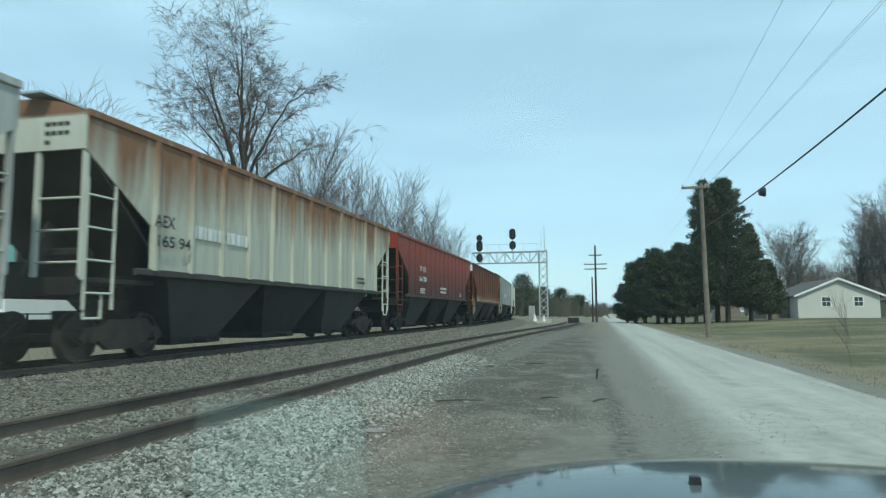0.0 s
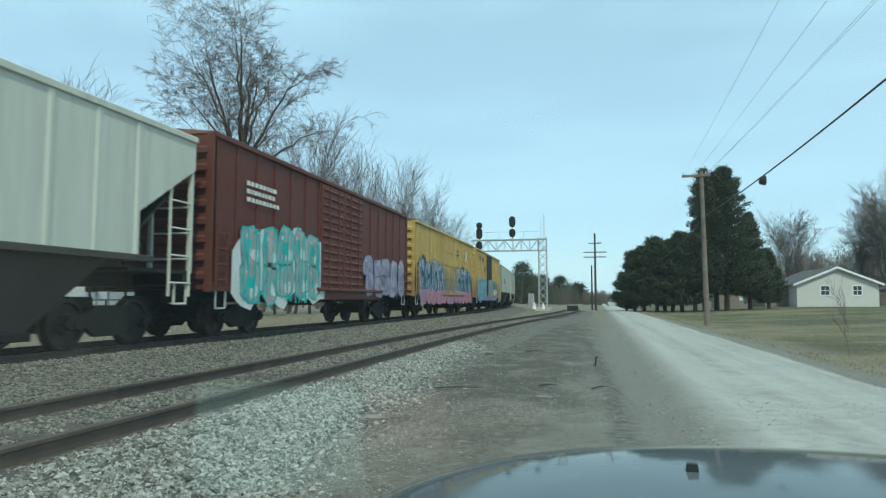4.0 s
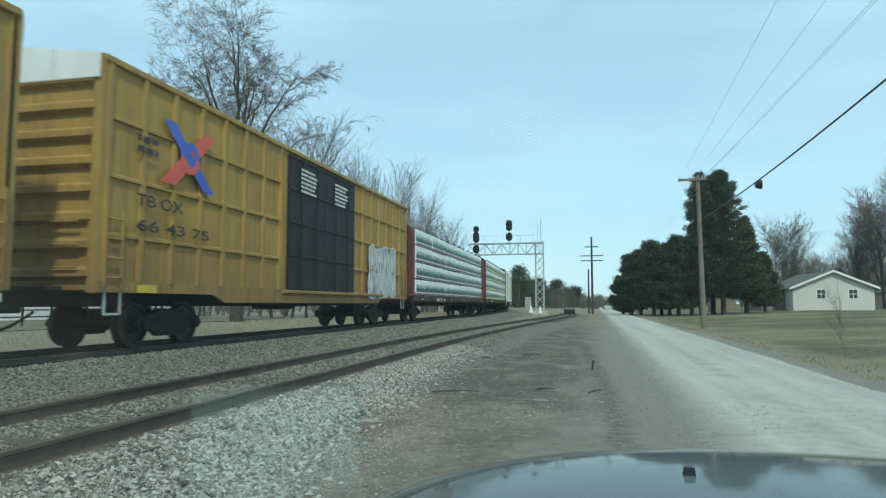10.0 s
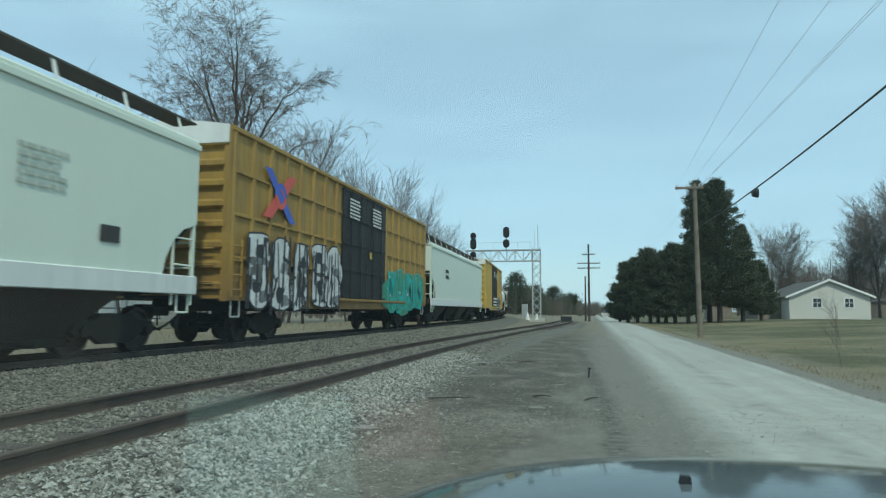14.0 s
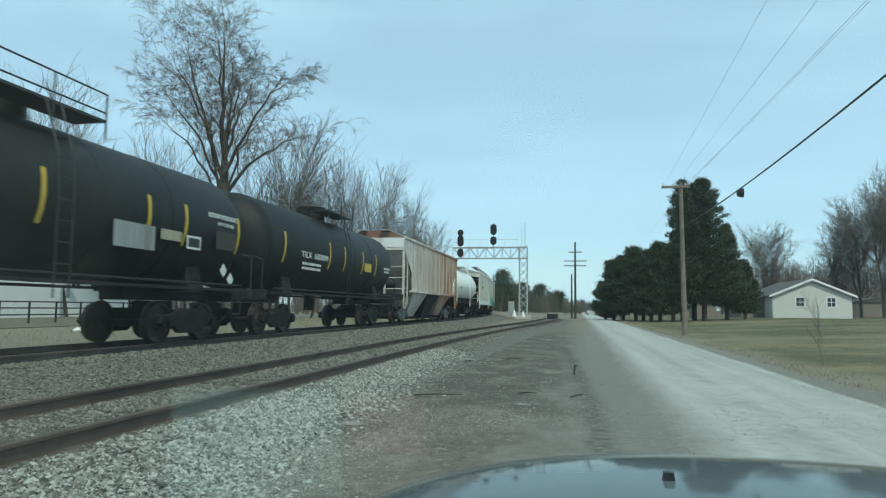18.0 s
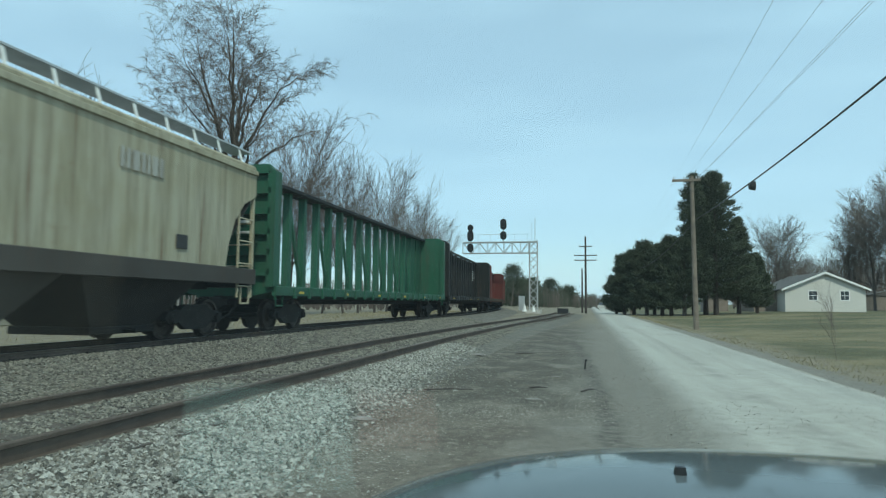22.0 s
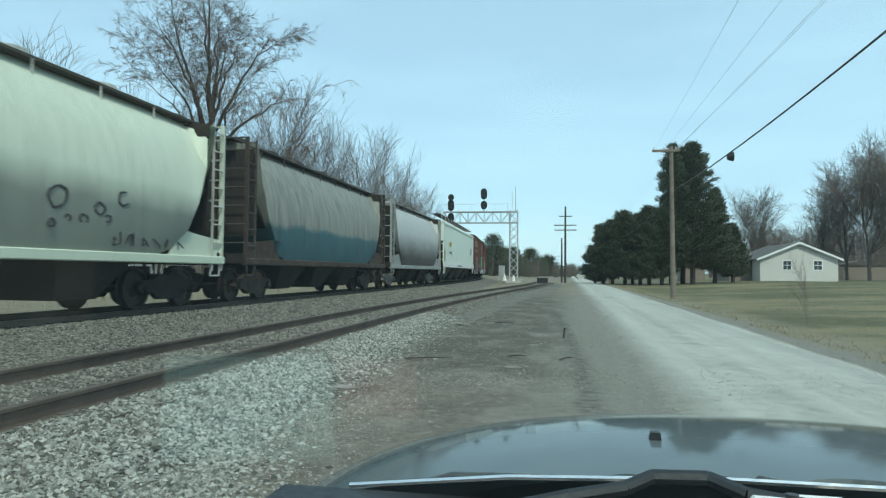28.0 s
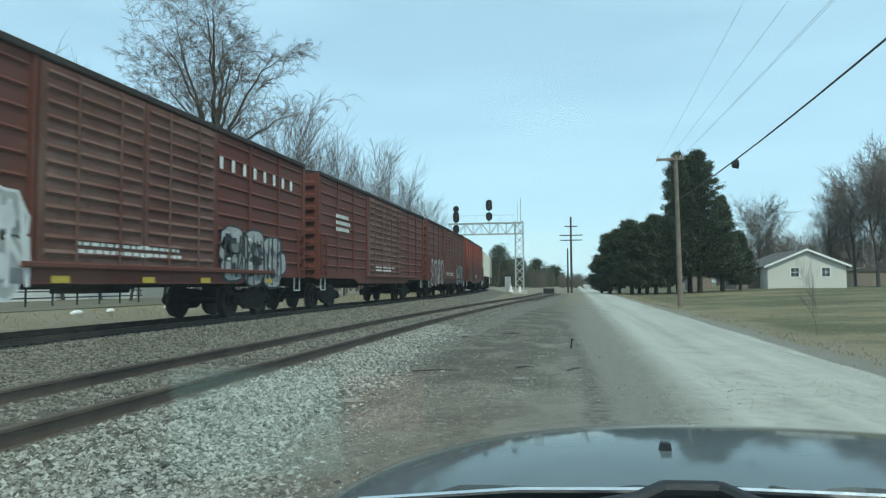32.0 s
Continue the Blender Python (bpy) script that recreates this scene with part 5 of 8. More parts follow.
# ---- buildings ----
def window(parent, x, y, z, w, h, face):
    """A sash window whose front looks along face ('-y' or '+x')."""
    def bx(a0, a1, d0, d1, z0, z1):
        return Geo().box(x + a0, x + a1, y - d1, y - d0, z0, z1) if face == "-y" else Geo().box(x + d0, x + d1, y + a0, y + a1, z0, z1)
    wi = part("window", bx(-w / 2, w / 2, 0.0, 0.02, z - h / 2, z + h / 2), "pane", parent, "dark sash window")
    t = 0.09
    for a0, a1, z0, z1 in ((-w / 2 - t, w / 2 + t, z + h / 2, z + h / 2 + t), (-w / 2 - t, w / 2 + t, z - h / 2 - t, z - h / 2), (-w / 2 - t, -w / 2, z - h / 2, z + h / 2), (w / 2, w / 2 + t, z - h / 2, z + h / 2)):
        part("window_frame", bx(a0, a1, 0.0, 0.05, z0, z1), "white", wi)
    part("sash_bar", bx(-w / 2, w / 2, 0.0, 0.035, z - 0.025, z + 0.025), "white", wi)
    part("sash_bar", bx(-0.02, 0.02, 0.0, 0.03, z - h / 2, z + h / 2), "white", wi)
    return wi


HX0, HX1, HY0, HY1, HZ = 22.25, 30.65, 84.0, 97.0, 0.5
EAVE_Z, PEAK_Z = 3.2, 5.0
house = thing("house", "small white single-storey house with a grey shingle roof", "house")
hxm = (HX0 + HX1) / 2
part("wall", Geo().prism([(HX0, HY0, HZ - 0.3), (HX1, HY0, HZ - 0.3), (HX1, HY0, EAVE_Z), (hxm, HY0, PEAK_Z), (HX0, HY0, EAVE_Z)], (0, HY1 - HY0, 0)), "siding", house)
zz = HZ + 0.15
while zz < PEAK_Z - 0.15:
    half = (HX1 - HX0) / 2 * min(1, (PEAK_Z - zz) / (PEAK_Z - EAVE_Z))
    part("siding_board", Geo().prism([(hxm - half, HY0 - 0.018, zz), (hxm - half, HY0, zz), (hxm - half, HY0, zz + 0.2)], (2 * half, 0, 0)), "siding", house)
    zz += 0.2
for sgn in (-1, 1):
    xe = hxm + sgn * ((HX1 - HX0) / 2 + 0.45)
    ze = EAVE_Z - 0.45 * (PEAK_Z - EAVE_Z) / ((HX1 - HX0) / 2)
    part("roof", Geo().prism([(hxm, HY0 - 0.4, PEAK_Z + 0.02), (xe, HY0 - 0.4, ze + 0.02), (xe, HY0 - 0.4, ze + 0.16), (hxm, HY0 - 0.4, PEAK_Z + 0.16)], (0, HY1 - HY0 + 0.8, 0)), "shingle", house, "grey asphalt shingle roof slope")
    part("barge_board", Geo().prism([(hxm, HY0 - 0.43, PEAK_Z - 0.06), (xe, HY0 - 0.43, ze - 0.06), (xe, HY0 - 0.43, ze + 0.18), (hxm, HY0 - 0.43, PEAK_Z + 0.18)], (0, 0.03, 0)), "white", house, "white barge board")
window(house, 25.2, HY0, 2.45, 0.85, 1.0, "-y")
window(house, 28.5, HY0, 2.45, 0.85, 1.0, "-y")
part("vent_pipe", Geo().tube((26.6, HY0 + 2, PEAK_Z), (26.6, HY0 + 2, PEAK_Z + 0.35), 0.06, 8), "steel_grey", house)
# added lean-to; its brown stands in for the shade on the side wall
part("lean_to", Geo().prism([(HX0 - 2.6, HY0 + 3.5, HZ - 0.3), (HX0, HY0 + 3.5, HZ - 0.3), (HX0, HY0 + 3.5, 3.0), (HX0 - 2.6, HY0 + 3.5, 2.6)], (0, 8, 0)), "brown_wall", house, "shaded brown lean-to")
part("lean_to_roof", Geo().prism([(HX0 - 2.9, HY0 + 3.3, 2.56), (HX0 - 0.01, HY0 + 3.3, 3.0), (HX0 - 0.01, HY0 + 3.3, 3.1), (HX0 - 2.9, HY0 + 3.3, 2.68)], (0, 8.4, 0)), "shingle", house)
for i, (sx, sy, sw, sd, sh) in enumerate(((16.6, 96, 3.0, 3.0, 2.6), (45.5, 118, 7, 5, 3.0))):
    z0 = land(sx, sy)
    sh_ = thing("shed", "small weathered brown garden shed", "shed", m=Matrix.Translation((sx, sy, z0)))
    part("wall", Geo().box(-sw / 2, sw / 2, -sd / 2, sd / 2, -0.2, sh * 0.75), "brown_wall", sh_)
    part("roof", Geo().prism([(-sw / 2 - 0.2, -sd / 2 - 0.2, sh * 0.75), (sw / 2 + 0.2, -sd / 2 - 0.2, sh * 0.75), (0, -sd / 2 - 0.2, sh)], (0, sd + 0.4, 0)), "shingle", sh_)

# white buildings and a pipe fence behind the railway
barn = thing("white_building", "white gabled building with a green metal roof", "building")
part("wall", Geo().prism([(-36, 34.6, 0), (-36, 41.4, 0), (-36, 41.4, 3.9), (-36, 38, 5.9), (-36, 34.6, 3.9)], (-12, 0, 0)), "white", barn)
for sgn in (-1, 1):
    part("roof", Geo().prism([(-35.5, 38, 5.92), (-35.5, 38 + sgn * 3.9, 3.64), (-35.5, 38 + sgn * 3.9, 3.8), (-35.5, 38, 6.12)], (-13, 0, 0)), "green_roof", barn, "green metal roof slope")
window(barn, -36, 38.6, 3.9, 0.7, 0.6, "+x")
low = thing("low_building", "long low white building with a flat grey roof", "building")
part("wall", Geo().box(-46, -36.5, 41.9, 51.0, 0, 3.6), "white", low)
part("roof", Geo().box(-46.3, -36.1, 41.7, 51.3, 3.6, 3.95), "shingle", low)
part("annex_wall", Geo().box(-46, -36.7, 51.05, 60, 0, 2.4), "concrete", low, "grey block annex")
for yy in (43.4, 45.4, 48.6):
    window(low, -36.5, yy, 2.9, 0.9, 0.7, "+x")
solid("yard_slab", Geo().box(-46, -22.5, 16, 46, 0.1, 0.30), "yard", "pale gravel yard behind the railway", "yard", kind="structure")
fence = thing("pipe_fence", "dark pipe rail fence along the yard", "fence")
for k in range(12):
    part("post", Geo().tube((-26.5, 18 + 1.75 * k, 0.1), (-26.5, 18 + 1.75 * k, 1.4), 0.05, 8), "black_iron", fence)
for z in (0.72, 1.05, 1.36):
    part("rail", Geo().tube((-26.5, 17.5, z), (-26.5, 37.6, z), 0.035, 6), "black_iron", fence)
for x, y, s in ((-18.7, 22.6, 0.22), (-19.4, 25.4, 0.17), (-19.2, 29.2, 0.2)):
    rr = random.Random(int(x * 10))
    solid("litter", Geo().loft([[(x + s * k * math.cos(a) * rr.uniform(.7, 1.2), y + s * k * math.sin(a) * rr.uniform(.7, 1.2), 0.24 + h * s) for a in (0, 1.05, 2.1, 3.15, 4.2, 5.25)] for k, h in ((1, 0), (1.1, 0.35), (0.5, 0.75))]), "trash", "crumpled white litter on the grass", "litter")
# vehicles and signs far down the road
far_car = thing("parked_car", "far pale car parked beside the evergreens", "car", m=Matrix.Translation((3.0, 150, 0.06)))
part("body", Geo().cbox(-0.9, 0.9, -2.2, 2.2, 0.3, 0.95, 0.12), "concrete", far_car)
part("cabin", Geo().loft([[(-0.8, -1.4, 0.95), (0.8, -1.4, 0.95), (0.8, 1.6, 0.95), (-0.8, 1.6, 0.95)], [(-0.6, -0.7, 1.45), (0.6, -0.7, 1.45), (0.6, 1.1, 1.45), (-0.6, 1.1, 1.45)]]), "pane", far_car)
for x in (-0.8, 0.8):
    for y in (-1.4, 1.4):
        part("wheel", Geo().tube((x - 0.1, y, 0.31), (x + 0.1, y, 0.31), 0.31, 12), "cowl", far_car)
mb = thing("mailbox", "dark mailbox on a post beside the road", "mailbox", m=Matrix.Translation((4.9, 92, 0.1)))
part("post", Geo().box(-0.06, 0.06, -0.06, 0.06, -0.2, 1.1), "pole", mb)
part("box", Geo().cbox(-0.3, 0.3, -0.35, 0.35, 1.1, 1.6, 0.1), "white", mb)
solid("stake", Geo().tube((-0.08, 14.2, -0.1), (-0.05, 14.2, 0.2), 0.022, 7, 0.015).tube((-0.055, 14.2, 0.16), (-0.02, 14.2, 0.19), 0.012, 6), "stake", "short black stake in the dirt verge", "stake")
for x, y, ln, a in ((-2.05, 10.0, 0.75, 0.15), (-0.75, 10.6, 0.3, -0.1), (0.0, 10.5, 0.35, 0.9), (-1.6, 17.5, 0.5, 0.3)):
    solid("stick", Geo().tube((x - ln / 2 * math.cos(a), y - ln / 2 * math.sin(a), 0.03), (x, y, 0.05), 0.013, 6).tube((x, y, 0.05), (x + ln / 2 * math.cos(a) - 0.02, y + ln / 2 * math.sin(a) + 0.05, 0.035), 0.012, 6, 0.006), "pole_dark", "dark dead stick lying on the dirt", "stick", "fallen sticks")
for i, (x, y, s) in enumerate(((-0.75, 9.6, 0.07), (-2.55, 7.4, 0.11), (-3.6, 21.5, 0.1), (-3.45, 22.1, 0.08), (-2.7, 16.5, 0.14), (-0.6, 12.6, 0.06), (-6.7, 20.5, 0.2))):
    rr = random.Random(i)
    solid("broken_slab" if i % 2 else "flat_rock", Geo().loft([[(x + s * 1.6 * k * math.cos(a) * rr.uniform(.8, 1.2), y + s * k * math.sin(a) * rr.uniform(.8, 1.2), bed_height(x, y) + h * s * 0.35 - 0.01) for a in (0, 1.05, 2.1, 3.15, 4.2, 5.25)] for k, h in ((1, 0), (1.02, 0.6), (0.75, 1.0))]), "rock" if i != 6 else "stake", "flat grey rock lying on the ground" if i % 2 == 0 else "broken grey slab lying on the ground", "debris")

# ---- rolling stock; each car is built about the track's middle, rail top at z = 0, +y to its tail, +x to the road ----
side_frame = Geo()
ring = [(-1.15, 0.46), (-1.05, 0.62), (-0.62, 0.66), (-0.42, 0.78), (0.42, 0.78), (0.62, 0.66), (1.05, 0.62), (1.15, 0.46), (1.02, 0.36), (0.72, 0.42), (0.4, 0.22), (-0.4, 0.22), (-0.72, 0.42), (-1.02, 0.36)]
side_frame.prism([(0.92, y, z) for y, z in ring], (0.14, 0, 0))
for yy in (-0.88, 0.88):
    side_frame.tube((0.98, yy, 0.46), (1.13, yy, 0.46), 0.13, 10, 0.1)
for yy in (-0.16, 0, 0.16):
    side_frame.tube((0.99, yy, 0.3), (0.99, yy, 0.62), 0.075, 8)
wheel_geo = Geo()
wheel_geo.loft([[(0.83 - a, r * math.cos(t * math.pi / 10), 0.46 + r * math.sin(t * math.pi / 10)) for t in range(20)] for a, r in [(0.0, 0.001), (0.0, 0.15), (0.05, 0.2), (0.05, 0.36), (0.0, 0.39), (0.0, 0.45), (0.13, 0.46), (0.15, 0.49), (0.16, 0.49), (0.16, 0.35), (0.16, 0.001)]])
bolster_geo = Geo().cbox(-1.0, 1.0, -0.2, 0.2, 0.45, 0.75, 0.04).tube((-0.7, -0.88, 0.46), (0.7, -0.88, 0.46), 0.08, 8).tube((-0.7, 0.88, 0.46), (0.7, 0.88, 0.46), 0.08, 8).box(-0.35, 0.35, -0.3, 0.3, 0.7, 0.95)
BOGIE = {}


def bogie(parent, y, mat):
    if mat not in BOGIE:
        BOGIE[mat] = (bolster_geo.mesh("truck", MAT[mat]), side_frame.mesh("side_frame", MAT[mat]), wheel_geo.mesh("wheel", MAT["wheel"], True))
    b, s, w = BOGIE[mat]
    t = part("truck", b, "", parent, "two-axle running truck")
    t.location = (0, y, 0)
    for turn in (0, math.pi):
        f = part("side_frame", s, "", t)
        f.rotation_euler = (0, 0, turn)
        for dy in (-0.88, 0.88):
            o = part("wheel", w, "", t, "steel wheel")
            o.location = (0, dy, 0)
            o.rotation_euler = (0, 0, turn)
            if turn:
                o.location = (0, dy, 0)


def coupler(parent, y, sgn, reach):
    g = Geo().cbox(-0.1, 0.1, min(y, y + sgn * reach), max(y, y + sgn * reach), 0.72, 0.92, 0.03)
    g.cbox(-0.16, 0.16, min(y + sgn * (reach - 0.32), y + sgn * reach), max(y + sgn * (reach - 0.32), y + sgn * reach), 0.66, 0.98, 0.05)
    part("coupler", g, "under", parent)
    pts = [(0.35, y + sgn * reach * k, 0.75 - 0.34 * math.sin(k * math.pi / 2)) for k in (0, 0.25, 0.5, 0.75, 1.0)]
    part("brake_hose", Geo().path(pts, 0.028, 5), "under", parent)


def ladder(parent, x, y0, y1, z0, z1, n, mat, r=0.022):
    g = Geo()
    for yy in (y0, y1):
        g.beam((x, yy, z0), (x, yy, z1), 0.05, 0.03)
    for k in range(n):
        z = z0 + (z1 - z0) * (k + 0.5) / n
        g.tube((x, y0, z), (x, y1, z), r, 6)
    return part("ladder", g, mat, parent)


def stirrup(parent, x, y, z, mat):
    g = Geo().path([(x, y - 0.2, z), (x, y - 0.2, z - 0.42), (x, y + 0.2, z - 0.42), (x, y + 0.2, z)], 0.024, 6)
    part("step_iron", g, mat, parent)


def bars(parent, mat, x, y, z, w, h, rows, seed=1, name="stencil_lines"):
    """Small stencilled data that cannot be read: plain bars."""
    r = random.Random(seed)
    g = Geo()
    for k in range(rows):
        zz = z - k * h / rows
        yy = y
        while yy < y + w * r.uniform(0.75, 1.0):
            ln = r.uniform(0.08, 0.22)
            g.box(x, x + 0.004, yy, min(yy + ln, y + w), zz - h / rows * 0.55, zz)
            yy += ln + 0.05
    tagged(part(name, g, mat, parent), kind="stuff")


def blobs(parent, name, mat, x, y0, y1, z0, z1, n, seed, big=1.0, label=""):
    """Sprayed letter-like shapes: swollen strokes of flat paint."""
    r = random.Random(seed)
    g = Geo()
    wdt = (y1 - y0) / n
    for k in range(n):
        cy, cz = y0 + wdt * (k + 0.5), (z0 + z1) / 2 + r.uniform(-.08, .08) * (z1 - z0)
        hh = (z1 - z0) / 2 * r.uniform(0.8, 1.1)
        strokes = []
        for _ in range(3):
            a, b = r.uniform(-.45, .45), r.uniform(-1, 1)
            strokes += [(a, b, r.uniform(-.5, .5), max(-1, min(1, b + r.uniform(-1.4, 1.4))))]
        strokes += [(r.uniform(-.45, -.2), -1, r.uniform(-.4, .1), 1), (r.uniform(.0, .4), 1, r.uniform(.2, .45), -1)]
        for a, b, c, d in strokes:
            p = Vector((0, cy + a * wdt, cz + b * hh))
            q = Vector((0, cy + c * wdt, cz + d * hh))
            t = (q - p).normalized()
            s = Vector((0, -t.z, t.y)) * wdt * 0.19 * big * r.uniform(0.7, 1.25)
            e = t * wdt * 0.12 * big
            xx = x + r.uniform(0, 0.0008) + 0.0008 * len(g.v) / 400
            pts = [p - s, p - e, p + s, (p + q) / 2 + s * 1.2, q + s, q + e, q - s, (p + q) / 2 - s * 1.15]
            g.prism([(xx, v.y, v.z) for v in pts], (0.002, 0, 0))
    ob = part(name, g, mat, parent, label)
    return tagged(ob, kind="stuff")


def bubble(g, x, cy, cz, ry, rz, r, lean=0.0, n=14, rough=0.12):
    """A swollen flat shape of paint."""
    pts = []
    for k in range(n):
        a = 2 * math.pi * k / n
        ca, sa = math.cos(a), math.sin(a)
        f = 1 + r.uniform(-rough, rough)
        zz = rz * math.copysign(abs(sa) ** 0.7, sa) * f
        pts.append((x, cy + ry * math.copysign(abs(ca) ** 0.7, ca) * f + lean * zz, cz + zz))
    g.prism(pts, (0.001, 0, 0))


def spray(parent, x, y0, y1, z0, z1, n, seed, fill, line="g_black", glow=None, strokes=None):
    """A graffiti piece: a patchy back cloud, swollen letters with outlines, holes and highlights."""
    r = random.Random(seed)
    ym, zm, w, hgt = (y0 + y1) / 2, (z0 + z1) / 2, (y1 - y0) / n, z1 - z0
    cloud, outline, body, shade, light = Geo(), Geo(), Geo(), Geo(), Geo()
    if glow:
        for k in range(n * 2):
            bubble(cloud, x + 0.0002 * k, y0 + (y1 - y0) * (k + 0.5) / (n * 2), zm + r.uniform(-.2, .12) * hgt, w * r.uniform(0.5, 0.8), hgt * r.uniform(0.36, 0.56), r, rough=0.1)
        tagged(part("graffiti_cloud", cloud, glow, parent, "sprayed graffiti background"), kind="stuff")
    for k in range(n):
        cy, cz = y0 + w * (k + 0.5), zm + r.uniform(-.06, .06) * hgt
        xx = x + 0.009 + 0.0016 * (k % 3)
        lobes = [(r.uniform(-.12, .12), 0.26, r.uniform(0.36, 0.5), r.uniform(0.25, 0.32)), (r.uniform(-.12, .12), -0.24, r.uniform(0.36, 0.52), r.uniform(0.25, 0.32))]
        if r.random() < 0.6:
            lobes.append((r.uniform(-.4, .4), r.uniform(-.1, .1), 0.3, 0.24))
        lean = r.uniform(-.18, .18)
        st = r.getstate()
        for a, b, ry, rz in lobes:
            bubble(outline, xx, cy + a * w, cz + b * hgt, ry * w + 0.055, rz * hgt + 0.055, r, lean)
        r.setstate(st)
        for a, b, ry, rz in lobes:
            bubble(body, xx + 0.0012, cy + a * w, cz + b * hgt, ry * w, rz * hgt, r, lean)
        for a, b, ry, rz in lobes[:2]:
            if r.random() < 0.8:
                bubble(outline, xx + 0.0026, cy + (a + r.uniform(-.12, .12)) * w, cz + (b + r.uniform(-.05, .05)) * hgt, ry * w * r.uniform(0.2, 0.42), rz * hgt * r.uniform(0.25, 0.5), r, lean, 10)
            bubble(shade, xx + 0.0024, cy + (a + 0.2) * w, cz + (b - 0.12) * hgt, ry * w * 0.5, rz * hgt * 0.3, r, lean, 10, 0.3)
            bubble(light, xx + 0.0030, cy + (a - 0.2) * w, cz + (b + 0.14) * hgt, ry * w * 0.16, rz * hgt * 0.1, r, lean, 10)
    for name, g, m, text in (("graffiti_outline", outline, line, "sprayed graffiti outline"), ("graffiti_letters", body, fill, "sprayed graffiti letters"), ("graffiti_shade", shade, glow or "g_grey", "sprayed graffiti shading"), ("graffiti_highlight", light, "g_white", "white sprayed highlights")):
        tagged(part(name, g, m, parent, text), kind="stuff")
    blobs(parent, "graffiti_strokes", strokes or line, x + 0.017, y0, y1, z0, z1, n * 2, seed + 7, 0.34, "thin sprayed strokes")


def root(name, label, category):
    return thing(name, label, category, "train")


def hopper(label, L, mat, ribs=11, eave=4.1, sill=1.5, bays=3, truck="under", cut=1.75, cut_h=2.45, roof_mat=None, flat_ribs=False, band=None, running="steel_grey", bay_mat="bay_grey", end_mat=None, shoulder=None, board=None, slope_mat="slope"):
    """A covered hopper: sheet sides with posts, sloped ends behind end ladders, discharge bays, hatches and running boards."""
    c = root("covered_hopper", label, "hopper car")
    h, W = L / 2, 1.56
    roof_mat, end_mat = roof_mat or mat, end_mat or mat
    tip, foot = (eave - 0.65, sill + 0.85) if ribs else (sill + (shoulder or 1.35), sill + 0.12)
    bx0, bx1, bz = board or (0.34, 0.82, 0.33)
    for sx in (1, -1):
        g = Geo()
        bow = [] if ribs else [(0.42, 0.14), (0.72, 0.38), (0.92, 0.7)]
        pts = [(-h, eave), (-h, tip)] + [(-h + cut * a, tip + (foot - tip) * b) for a, b in bow] + [(-h + cut, foot), (-h + cut, sill), (h - cut, sill), (h - cut, foot)] + [(h - cut * a, tip + (foot - tip) * b) for a, b in reversed(bow)] + [(h, tip), (h, eave)]
        g.prism([(sx * (W - 0.03), y, z) for y, z in pts], (sx * 0.03, 0, 0))
        part("side_sheet", g, mat, c)
        part("top_chord", Geo().cbox(min(sx * (W - 0.05), sx * (W + 0.05)), max(sx * (W - 0.05), sx * (W + 0.05)), -h, h, eave - 0.06, eave + 0.07, 0.015), mat, c)
        part("side_sill", Geo().cbox(min(sx * (W - 0.06), sx * (W + 0.045)), max(sx * (W - 0.06), sx * (W + 0.045)), *((-h + cut - 0.4, h - cut + 0.4) if ribs else (-h, h)), sill - (0.1 if ribs else 0.22), sill + (0.03 if ribs else 0.17), 0.015), bay_mat if band is None else band, c)
        if ribs:
            d = 0.028 if flat_ribs else 0.085
            rib = Geo().prism([(sx * W, -0.07, sill), (sx * (W + d), -0.045, sill), (sx * (W + d), 0.045, sill), (sx * W, 0.07, sill)], (0, 0, eave - sill - 0.06)).mesh("side_post", MAT[mat])
            for k in range(ribs):
                o = part("side_post", rib, "", c)
                o.location = (0, -h + cut + 0.08 + (2 * h - 2 * cut - 0.16) * k / (ribs - 1), 0)
    # roof
    sec = [(-W, eave + 0.02), (-1.0, eave + 0.22), (-0.5, eave + 0.32), (0.5, eave + 0.32), (1.0, eave + 0.22), (W, eave + 0.02), (W, eave - 0.03), (-W, eave - 0.03)]
    part("roof", Geo().prism([(x, -h, z) for x, z in sec], (0, L, 0)), roof_mat, c)
    for k in range(4):
        y0 = -h + 0.7 + (L - 1.4) * k / 4
        part("hatch", Geo().cbox(-0.45, 0.45, y0, y0 + (L - 1.4) / 4 - 0.15, eave + 0.3, eave + 0.42, 0.05), roof_mat, c)
    if not ribs:
        for sx in (1, -1):
            part("eave_bead", Geo().cbox(min(sx * (W - 0.2), sx * (W - 0.02)), max(sx * (W - 0.2), sx * (W - 0.02)), -h, h, eave + 0.05, eave + 0.2, 0.05), mat, c)
    for sx in (1, -1):
        part("running_board", Geo().box(min(sx * bx0, sx * bx1), max(sx * bx0, sx * bx1), -h - 0.25, h + 0.25, eave + bz, eave + bz + 0.04), running, c)
        g = Geo()
        for k in range(12):
            y = -h + 0.4 + (L - 0.8) * k / 11
            g.beam((sx * (bx1 * 0.9 if ribs else bx1 + 0.12), y, eave + 0.08), (sx * bx1 * 0.97, y, eave + bz + 0.03), 0.05 if ribs else 0.08, 0.02)
        part("board_bracket", g, running if ribs else "roof_white", c)
